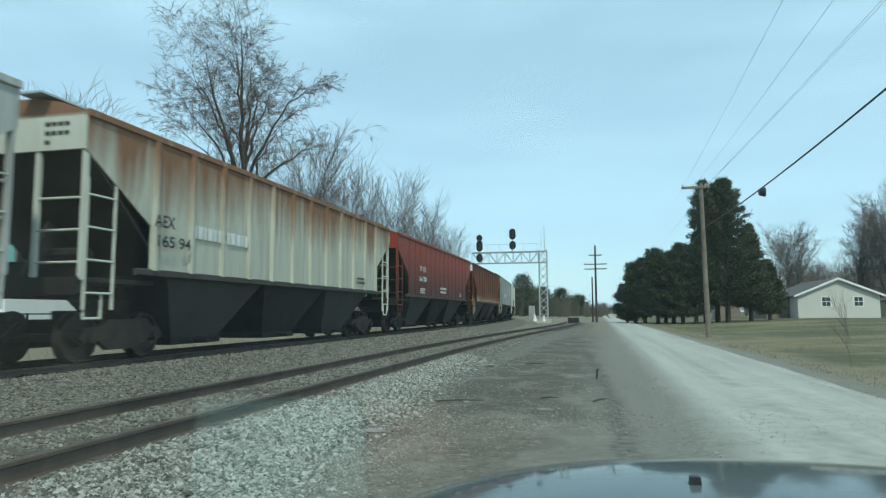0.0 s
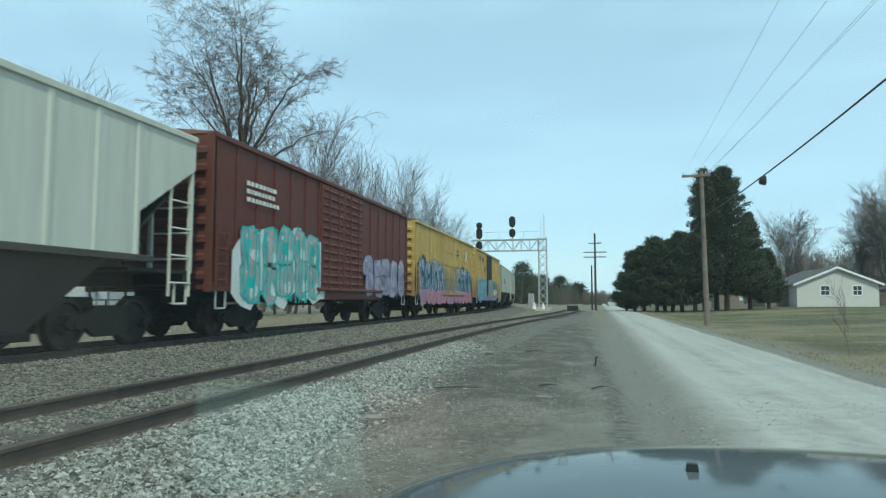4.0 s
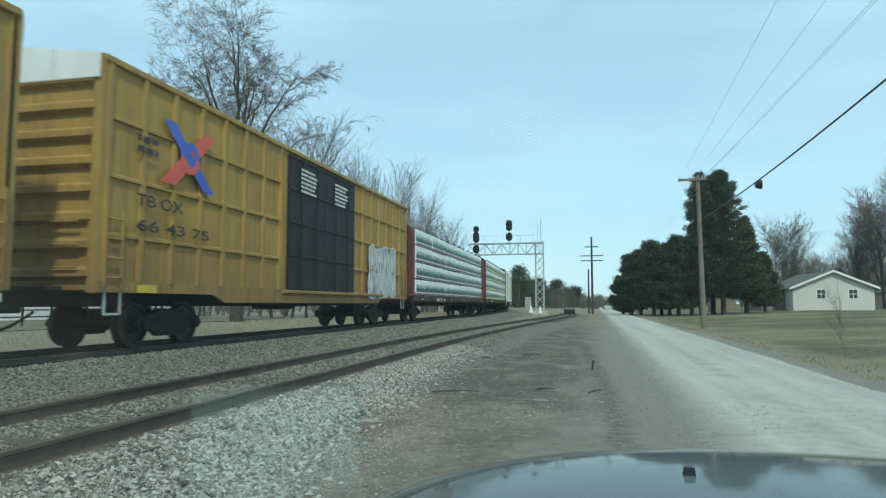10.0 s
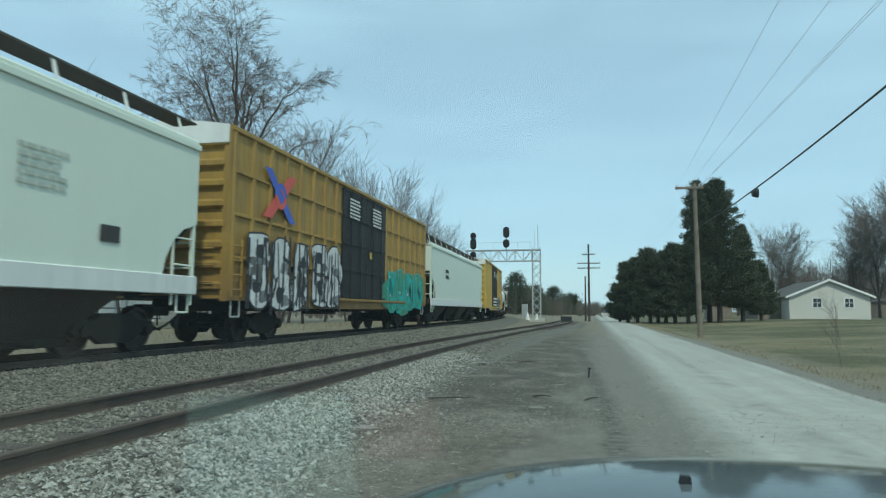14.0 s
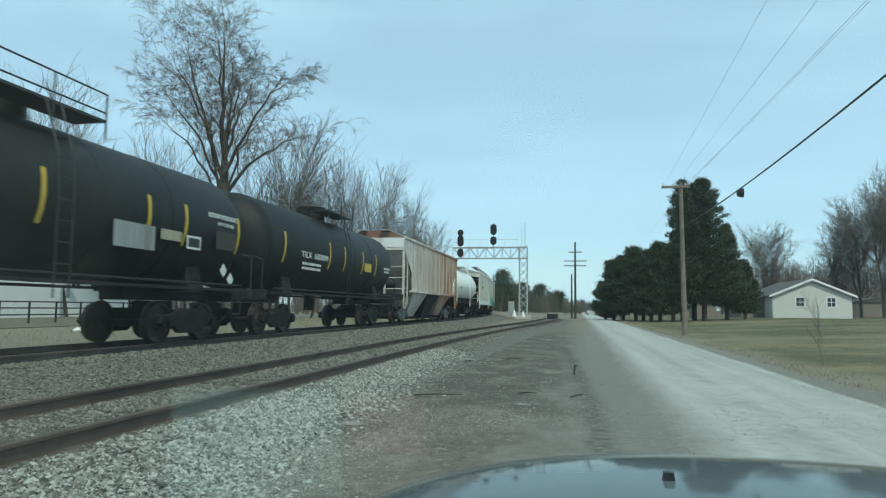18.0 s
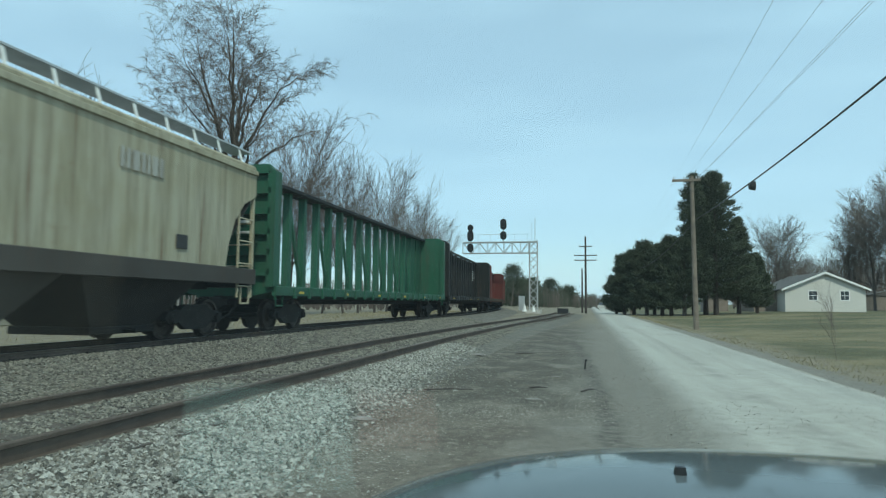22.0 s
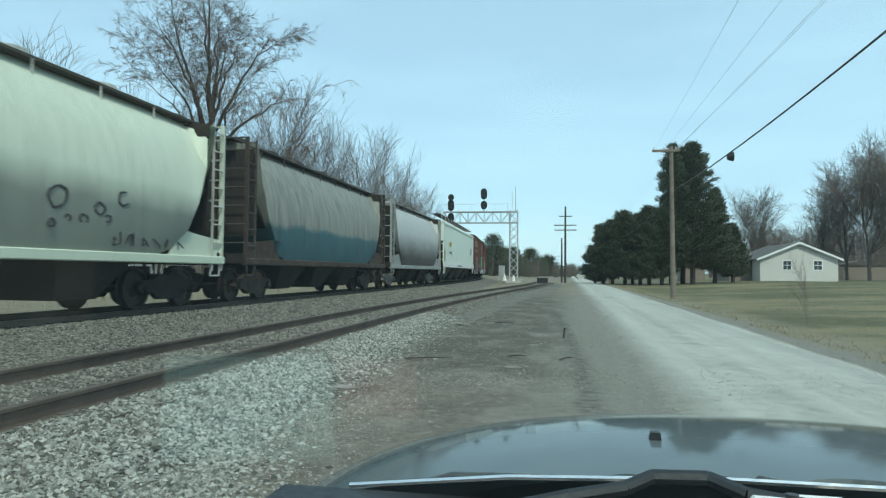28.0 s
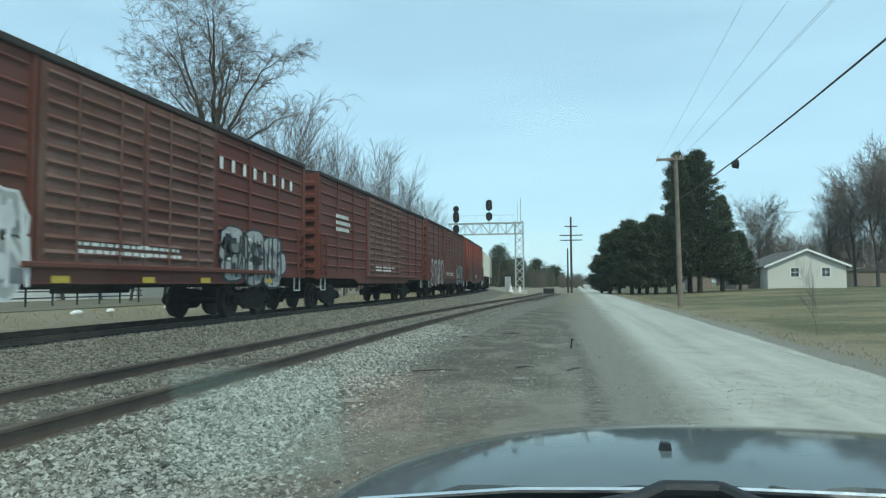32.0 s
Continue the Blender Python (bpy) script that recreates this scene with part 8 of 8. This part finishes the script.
spray(c, XS + 0.05, 2.6, 6.3, 0.7, 1.9, 4, 44, "g_silver", "g_black", None)
bars(c, "mark_white", XS + 0.13, -2.0, 4.4, 1.4, 0.6, 4, 45)
bars(c, "mark_white", XS + 0.13, 0.6, 4.3, 1.1, 0.6, 4, 46)
bars(c, "mark_white", XS + 0.13, -2.7, 1.9, 4.4, 0.9, 3, 47)
c = fresh(392.35, 12.1, tank_car, "white tank car with railed top platform", "tank_white", radius=1.36, zc=2.45, band="tank_black", rail_back=-2.9)
lettering("GATX 50078", 0.3, "mark_black", c, 1.362, -4.3, 1.98, width=2.3)
c = fresh(406.2, 12.9, tank_car, "black tank car with yellow marks", "tank_black", radius=1.45, zc=2.5)
tank_marks(c, 1.45, 2.5, (-4.38, -0.41, 2.36, 3.67, 6.0))
lettering("TCIX  175027", 0.26, "mark_white", c, 1.45, -3.5, 2.28, width=2.15)
bars(c, "mark_white", 1.44, -3.55, 2.1, 1.9, 0.3, 2, 48)
for y0, y1, z0, z1, m in ((1.35, 2.6, 1.75, 2.25, "grey"), (2.8, 3.55, 2.02, 2.24, "tan"), (3.75, 4.3, 1.9, 2.2, "mark_white"), (4.97, 5.9, 2.0, 2.45, "bay_grey")):
    part("label_panel", Geo().box(1.452, 1.458, y0, y1, z0, z1), m, c, "pale label panel")
part("label_panel", Geo().box(1.459, 1.461, 3.8, 4.25, 1.95, 2.15), "mark_black", c)
lettering("SODIUM HYDROXIDE", 0.15, "mark_white", c, 1.44, 4.62, 2.74, width=1.3)
lettering("SOLUTION", 0.15, "mark_white", c, 1.44, 5.05, 2.55, width=0.75)
for y, z in ((5.43, 1.5), (5.77, 1.3)):
    part("placard", Geo().prism([(1.41, y, z - 0.17), (1.41, y + 0.17, z), (1.41, y, z + 0.17), (1.41, y - 0.17, z)], (0.004, 0, 0)), "mark_white", c, "white diamond placard")
c = fresh(420.49, 13.0, tank_car, "black tank car with white lettering and yellow strips", "tank_black", radius=1.45, zc=2.5)
tank_marks(c, 1.45, 2.5, (-5.4, -1.69, -0.14, 2.0, 3.79))
lettering("TILX  600099", 0.27, "mark_white", c, 1.455, -4.17, 2.2, width=2.28)
bars(c, "mark_white", 1.45, -4.1, 2.05, 1.8, 0.3, 2, 49)
part("label_panel", Geo().box(1.452, 1.458, 2.2, 3.1, 2.08, 2.42), "mark_yellow", c, "yellow label panel")
bars(c, "mark_white", 1.45, 5.0, 2.4, 1.0, 0.3, 2, 481)
c = fresh(437.86, 15.8, hopper, "old covered hopper car with grey and rust streaked sides", "patch_rust", ribs=11, truck="under_pale", roof_mat="roof_brown", flat_ribs=True, bay_mat="patch_rust", slope_mat="patch_rust")
part("end_placard", Geo().box(0.4, 1.5, -7.92, -7.912, 3.6, 4.08), "roof_white", c, "white end placard")
c = fresh(452.4, 13.4, tank_car, "white tank car with railed top platform", "tank_white", radius=1.36, zc=2.5, band="tank_black")
lettering("5056", 0.26, "mark_black", c, 1.37, -4.2, 2.15, width=0.8)
for y in (-0.2, 2.6, 4.4):
    part("seam_mark", Geo().box(1.362, 1.366, y, y + 0.08, 2.3, 2.75), "grey", c)
c = fresh(466.31, 12.7, hopper, "pale beige smooth covered hopper car with top railing", "beige", board=(0.72, 1.28, 0.58), shoulder=2.05, ribs=0, eave=3.95, sill=1.18, band="roof_white", bays=2, roof_mat="grey", cut=1.4)
lettering("CEFX", 0.38, "mark_black", c, XS, -3.82, 3.08, width=1.15)
lettering("303894", 0.36, "mark_black", c, XS, -3.75, 2.58, width=1.65)
for k in range(6):
    part("seam_mark", Geo().box(XS, XS + 0.005, -4.6 + 1.8 * k, -4.54 + 1.8 * k, 1.35, 2.0), "grey", c)
c = fresh(478.84, 11.5, hopper, "beige covered hopper car with green lower sides", "beige_green", board=(0.72, 1.28, 0.58), shoulder=2.05, ribs=0, eave=3.95, sill=1.12, band="beige_green", bays=2, roof_mat="grey", cut=1.4)
lettering("CEFX", 0.3, "mark_black", c, XS, -4.01, 2.43, width=0.81)
lettering("303672", 0.3, "mark_black", c, XS, -4.13, 1.93, width=1.01)
part("decal", Geo().box(XS, XS + 0.004, 2.2, 2.7, 1.95, 2.2), "mark_black", c)
c = fresh(491.87, 12.0, hopper, "soiled tan covered hopper car with patched paint", "tan", board=(0.72, 1.28, 0.58), shoulder=2.05, ribs=0, eave=3.95, sill=1.3, bays=2, roof_mat="grey", cut=1.4)
part("decal", Geo().box(XS, XS + 0.004, 2.6, 3.0, 1.75, 2.05), "mark_black", c)
bars(c, "tan_grey", XS, 0.8, 3.5, 1.6, 0.7, 1, 50, "paint_patch")
c = fresh(515.56, 22.4, centerbeam, "empty faded green centerbeam flat car", "beam_green", wide=0.1)
c = fresh(539.81, 23.0, centerbeam, "empty sooty black centerbeam flat car", "beam_black")
for sgn in (-1, 1):
    bars(c, "mark_white", 0.065, sgn * 10.2 - 0.7, 3.6, 1.4, 1.0, 5, 51 + sgn)
c = fresh(564.58, 23.4, centerbeam, "empty oxide red centerbeam flat car", "beam_red", wide=0.1, chord="brown_dark", sill_mat="under_brown")
bars(c, "mark_white", 0.065, 9.4, 3.7, 1.4, 1.8, 6, 53)
c = fresh(588.19, 22.3, centerbeam, "empty oxide red centerbeam flat car with white stencils", "beam_red", wide=0.1, chord="brown_dark", sill_mat="under_brown")
bars(c, "mark_white", 0.065, 8.9, 3.7, 1.4, 1.8, 6, 54)
c = fresh(602.94, 13.5, curved_hopper, "greenish white barrel-sided covered hopper car", "curve_white", end_mat="curve_white", cage="pale_grey")
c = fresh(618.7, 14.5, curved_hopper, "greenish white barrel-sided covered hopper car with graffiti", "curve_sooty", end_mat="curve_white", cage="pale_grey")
bars(c, "mark_black", 1.605, -3.36, 2.5, 0.85, 0.6, 2, 55)
g = Geo()
rr = random.Random(56)
for cy, cz, s in ((1.63, 1.88, 0.2), (3.33, 2.02, 0.16), (2.66, 1.77, 0.12), (2.25, 1.55, 0.09), (2.88, 1.6, 0.07), (1.51, 1.43, 0.07), (1.87, 1.54, 0.06)):
    a0 = rr.uniform(0, 6)
    g.path([(1.606, cy + s * rr.uniform(0.9, 1.3) * math.cos(a0 + 0.6 * k), cz + s * rr.uniform(0.75, 1.1) * math.sin(a0 + 0.6 * k)) for k in range(rr.randint(7, 11))], 0.012 + 0.07 * s, 4)
for k in range(6):
    y, z = 3.01 + 0.42 * k, rr.uniform(1.06, 1.12)
    g.path([(1.58, y + rr.uniform(0, 0.3), z + rr.uniform(0, 0.28)) for _ in range(5)], 0.014, 4)
tagged(part("graffiti_rings", g, "g_black", c, "thin black sprayed rings"), kind="stuff")
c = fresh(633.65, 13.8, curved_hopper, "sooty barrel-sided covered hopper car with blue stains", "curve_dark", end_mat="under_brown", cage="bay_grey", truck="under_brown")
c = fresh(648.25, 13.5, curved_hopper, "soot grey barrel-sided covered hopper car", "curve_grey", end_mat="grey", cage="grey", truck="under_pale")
part("paint_patch", Geo().box(1.6, 1.604, 1.6, 2.3, 2.0, 2.5), "pale_grey", c)
c = fresh(670.1, 20.7, hopper, "clean pale mint covered hopper car with white sill", "mint", ribs=0, eave=4.1, sill=1.22, band="roof_white", bays=4, roof_mat="tan_grey", cut=1.15, shoulder=1.3, board=(0.72, 1.3, 0.62), running="bay_grey")
part("decal", Geo().box(XS, XS + 0.004, -7.7, -6.6, 2.52, 2.92), "mark_yellow", c, "yellow square emblem")
lettering("UTCX", 0.24, "mark_black", c, XS + 0.006, -7.5, 2.64, width=0.8)
lettering("54009", 0.25, "mark_black", c, XS + 0.002, -7.6, 2.02, width=1.05)
for k in range(5):
    part("seam_mark", Geo().box(XS, XS + 0.005, -6.4 + 3.0 * k, -6.32 + 3.0 * k, 1.5, 2.1), "grey", c)
part("paint_patch", Geo().box(XS, XS + 0.004, 7.0, 8.2, 2.3, 2.9), "grey", c)
bars(c, "mark_black", 1.61, -3.0, 1.2, 3.2, 0.16, 1, 58)


def brown_box(tail, L, seed, mat, fill, line, glow, label, doors=(-0.16, 0.165)):
    c = fresh(tail, L, boxcar, label, mat, eave=4.45, ribs="rib", doors=doors, door_style="corrugated", roof_mat="roof_sooty", chord_mat="roof_sooty", truck_in=2.3, door_mat="brown_door" if mat == "brown" else mat)
    x = XS + 0.035
    if fill != mat:
        spray(c, x, -L / 2 + 0.5, L * doors[0] - 0.05, 0.6, 2.1, 4, seed, fill, line, glow, "g_black" if fill == "g_black" else None)
        if seed % 2:
            spray(c, x, L * doors[1] + 0.4, L / 2 - 1.6, 0.75, 2.0, 3, seed + 1, "g_silver", "g_black", None)
        else:
            g = Geo().box(x, x + 0.004, 2.65, 6.2, 0.8, 2.5)
            part("graffiti_panel", g, "g_mint", c, "teal sprayed rectangle")
            blobs(c, "graffiti_letters", "g_green", x + 0.006, 2.8, 6.1, 0.95, 2.35, 4, seed + 1, 0.42, "green sprayed strokes")
            spray(c, x + 0.002, 1.9, 7.6, 0.55, 1.0, 7, seed + 5, "g_teal", "g_white", None)
    bars(c, "mark_white", XS + 0.09, -1.8, 1.45, 3.6, 0.3, 2, seed + 2)
    return c


def letter_blocks(c, x, y, z, n, s, gap, mat="mark_white"):
    """A worn company name on a boxcar, kept as plain blocks."""
    for k in range(n):
        g = Geo().box(x, x + 0.004, y + k * gap, y + k * gap + s * 0.5, z, z + s)
        part("name_block", g, mat, c)


c = brown_box(687.9, 16.7, 60, "brown", "g_black", "g_white", "g_grey", "weathered brown boxcar with white and teal graffiti", (-0.184, 0.13))
letter_blocks(c, XS + 0.035, -8.15, 3.33, 8, 0.54, 0.66, "mark_tan")
letter_blocks(c, XS + 0.035, 2.7, 3.35, 8, 0.24, 0.4, "mark_tan")
letter_blocks(c, XS + 0.035, 3.0, 2.85, 6, 0.24, 0.4, "mark_tan")
for y in (-5.0, -3.4):
    part("reflector", Geo().box(XS + 0.06, XS + 0.064, y, y + 0.55, 1.2, 1.38), "mark_yellow", c, "yellow reflective strip")
bars(c, "mark_tan", XS + 0.035, -7.2, 2.95, 4.0, 0.15, 1, 63)
c = brown_box(705.48, 16.3, 61, "brown", "g_silver", "g_white", None, "weathered brown boxcar with corrugated doors")
letter_blocks(c, XS + 0.035, 2.95, 3.48, 8, 0.3, 0.58)
for y in (-6.6, -4.4, -2.1, 0.24, 2.34, 5.6):
    part("reflector", Geo().box(XS + 0.06, XS + 0.064, y - 0.2, y + 0.2, 0.72, 0.84), "mark_yellow", c, "yellow reflective strip")
lettering("SOU", 0.34, "mark_white", c, XS + 0.035, -7.03, 2.4, width=0.9)
lettering("551 278", 0.32, "mark_white", c, XS + 0.035, -7.02, 1.88, width=2.0)
c = brown_box(722.67, 15.9, 63, "brown", "brown", "brown", None, "plain weathered brown boxcar with corrugated door")
bars(c, "mark_white", XS + 0.04, -6.4, 3.2, 1.6, 0.7, 3, 64, "emblem_bars")
c = brown_box(739.34, 15.4, 65, "brown_dark", "g_silver", "brown_dark", None, "dark brown weathered boxcar")
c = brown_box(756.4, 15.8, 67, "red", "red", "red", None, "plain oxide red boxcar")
c = fresh(774.8, 17.2, hopper, "chalky white covered hopper car with ribs", "cream", ribs=14)
c = fresh(793.0, 17.0, hopper, "faded grey covered hopper car with ribs", "grey", ribs=14)

# ---- the parked car that the view is from: bonnet, scuttle and wiper ----
own = thing("parked_car", "blue-grey parked car seen over its bonnet", "car")
CXM, CYM, HWID, HLEN = 0.46, 1.073, 0.979, 1.061


def hood_z(q):
    return 1.02 - 0.072 * q * q - 0.036 * q ** 8


g = Geo()
nq, na = 16, 40
for j in range(nq + 1):
    q = j / nq
    for i in range(na + 1):
        a = math.pi * i / na
        ca, sa = math.cos(a), math.sin(a)
        ex = 0.83
        x = CXM + HWID * q * math.copysign(abs(ca) ** ex, ca)
        y = max(1.165, CYM + HLEN * q * abs(sa) ** ex)
        g.v.append((x, y, hood_z(q)))
for j in range(nq):
    for i in range(na):
        k = j * (na + 1) + i
        g.f.append((k, k + 1, k + na + 2, k + na + 1))
# the edge rolls down into the wings and the nose
base = len(g.v) - (na + 1)
for dz, grow_ in ((-0.05, 1.012), (-0.16, 1.02), (-0.42, 1.02)):
    for i in range(na + 1):
        x, y, z = g.v[base + i]
        g.v.append((CXM + (x - CXM) * grow_, CYM + (y - CYM) * grow_, z + dz))
for s in range(3):
    for i in range(na):
        k = base + s * (na + 1) + i
        g.f.append((k, k + 1, k + na + 2, k + na + 1))
hood_me = g.mesh("bonnet", MAT["hood"])
hood_me.polygons.foreach_set("use_smooth", [True] * len(hood_me.polygons))
part("bonnet", hood_me, "", own, "glossy blue-grey bonnet")
part("washer_nozzle", Geo().loft([[(0.18 + a, 1.46 + b, 0.995) for a, b in ((-.013, -.014), (.013, -.014), (.013, .014), (-.013, .014))], [(0.18 + a, 1.46 + b, 1.022) for a, b in ((-.010, -.012), (.010, -.012), (.009, .005), (-.009, .005))]]), "cowl", own, "black washer nozzle")
part("bonnet_edge", Geo().path([(-0.38, 1.158, 0.968), (-0.1, 1.158, 1.0), (CXM - 0.2, 1.158, 1.018), (CXM + 0.2, 1.158, 1.02), (CXM + 0.7, 1.158, 0.985)], 0.005, 6), "chrome", own, "bright bonnet edge")
part("scuttle", Geo().prism([(-0.5, 1.15, 0.93), (-0.5, 1.15, 0.965), (-0.5, 0.875, 0.968), (-0.5, 0.875, 0.93)], (1.75, 0, 0)), "cowl", own, "black plastic scuttle panel")
for k in range(7):
    part("scuttle_rib", Geo().cbox(-0.25 + 0.17 * k, -0.14 + 0.17 * k, 0.93, 1.06, 0.965, 0.985, 0.005), "cowl", own)
wp = part("wiper_arm", Geo().path([(-0.35, 0.93, 0.97), (-0.2, 0.97, 0.98), (0.0, 1.06, 1.005), (0.09, 1.1, 1.012), (0.135, 1.13, 1.024), (0.22, 1.13, 1.027), (0.27, 1.1, 1.014), (0.42, 1.08, 1.0)], 0.012, 8), "cowl", own, "black wiper arm")
part("wiper_blade", Geo().path([(-0.4, 0.91, 0.975), (0.0, 0.98, 0.98), (0.35, 1.04, 0.985), (0.65, 1.05, 0.975)], 0.011, 6), "cowl", wp)
part("hinge_bracket", Geo().cbox(0.27, 0.41, 1.06, 1.105, 0.995, 1.018, 0.006), "white", own, "white hinge plate")
part("hinge_bolt", Geo().tube((0.33, 1.085, 1.018), (0.33, 1.085, 1.024), 0.009, 10), "cowl", own, "dark bolt head")

wsc = part("windscreen", Geo().prism([(-0.78, 0.86, 0.97), (1.15, 0.86, 0.97), (1.05, 0.16, 1.75), (-0.68, 0.16, 1.75)], (0, 0.003, 0.004)), "glass", own, "slightly dusty windscreen glass")
wsc.visible_shadow = False

part("dashboard", Geo().prism([(-0.72, 0.845, 0.9), (-0.72, 0.845, 0.952), (-0.72, 0.3, 0.952), (-0.72, 0.24, 0.9)], (1.8, 0, 0)), "cowl", own, "black dashboard top")
part("nose", Geo().loft([[(CXM + a * k, y, z) for a, y in ((-0.93, 1.17), (-0.93, 1.75), (-0.6, 2.1), (0.6, 2.1), (0.93, 1.75), (0.93, 1.17))] for k, z in ((0.98, 0.24), (1.0, 0.5), (0.97, 0.72))]), "hood", own, "blue-grey front wings and bumper")
for sx in (-1, 1):
    wh = part("wheel", Geo().tube((CXM + sx * 0.72, 1.5, 0.31), (CXM + sx * 0.95, 1.5, 0.31), 0.31, 20), "cowl", own, "black front tyre")
    part("rim", Geo().tube((CXM + sx * 0.93, 1.5, 0.31), (CXM + sx * 0.955, 1.5, 0.31), 0.19, 16), "steel_grey", wh, "grey wheel rim")
# what lies on the dashboard, seen as faint reflections in the windscreen
solid("paper_sheet", Geo().prism([(-0.586, 0.607, 0.953), (-0.333, 0.599, 0.953), (-0.313, 0.742, 0.953), (-0.579, 0.758, 0.953)], (0, 0, 0.003)), "paper_teal", "pale teal paper sheet lying on the dashboard", "paper")
solid("booklet", Geo().prism([(-0.316, 0.606, 0.953), (-0.207, 0.603, 0.953), (-0.197, 0.677, 0.953), (-0.308, 0.682, 0.953)], (0, 0, 0.006)), "paper_red", "small dull red booklet lying on the dashboard", "booklet")

# ---- sleepers of the two tracks, last of the large counts ----
lay_ties(on_siding, siding_track, 1.5, 74, SIDE_RAIL, 0.046)
lay_ties(on_track, main_track, 3.0, 100, RAIL, 0.0)


def advance(t):
    """Metres that the train has rolled after t seconds."""
    u = t / 32.0
    return t * (22.17 - 2.113 * u + 3.24 * u * u - 1.872 * u ** 3)


def car_pose(s, L):
    """A car's pose with its two trucks on the track."""
    a, _ = on_track(s - L * 0.35)
    b, _ = on_track(s + L * 0.35)
    m = (a + b) / 2
    return Matrix.Translation((m.x, m.y, RAIL + 0.004)) @ Matrix.Rotation(math.atan2(-(b.x - a.x), b.y - a.y), 4, "Z")


for car, _, _ in TRAIN:
    for piece in car.children:
        if piece.name.split(".")[0] not in ("truck", "coupler", "brake_hose"):
            piece.location.z += DECK


def motions():
    for car, start, L in TRAIN:
        walk(car, [(t, car_pose(start - advance(t), L)) for t in range(33)])


motions()
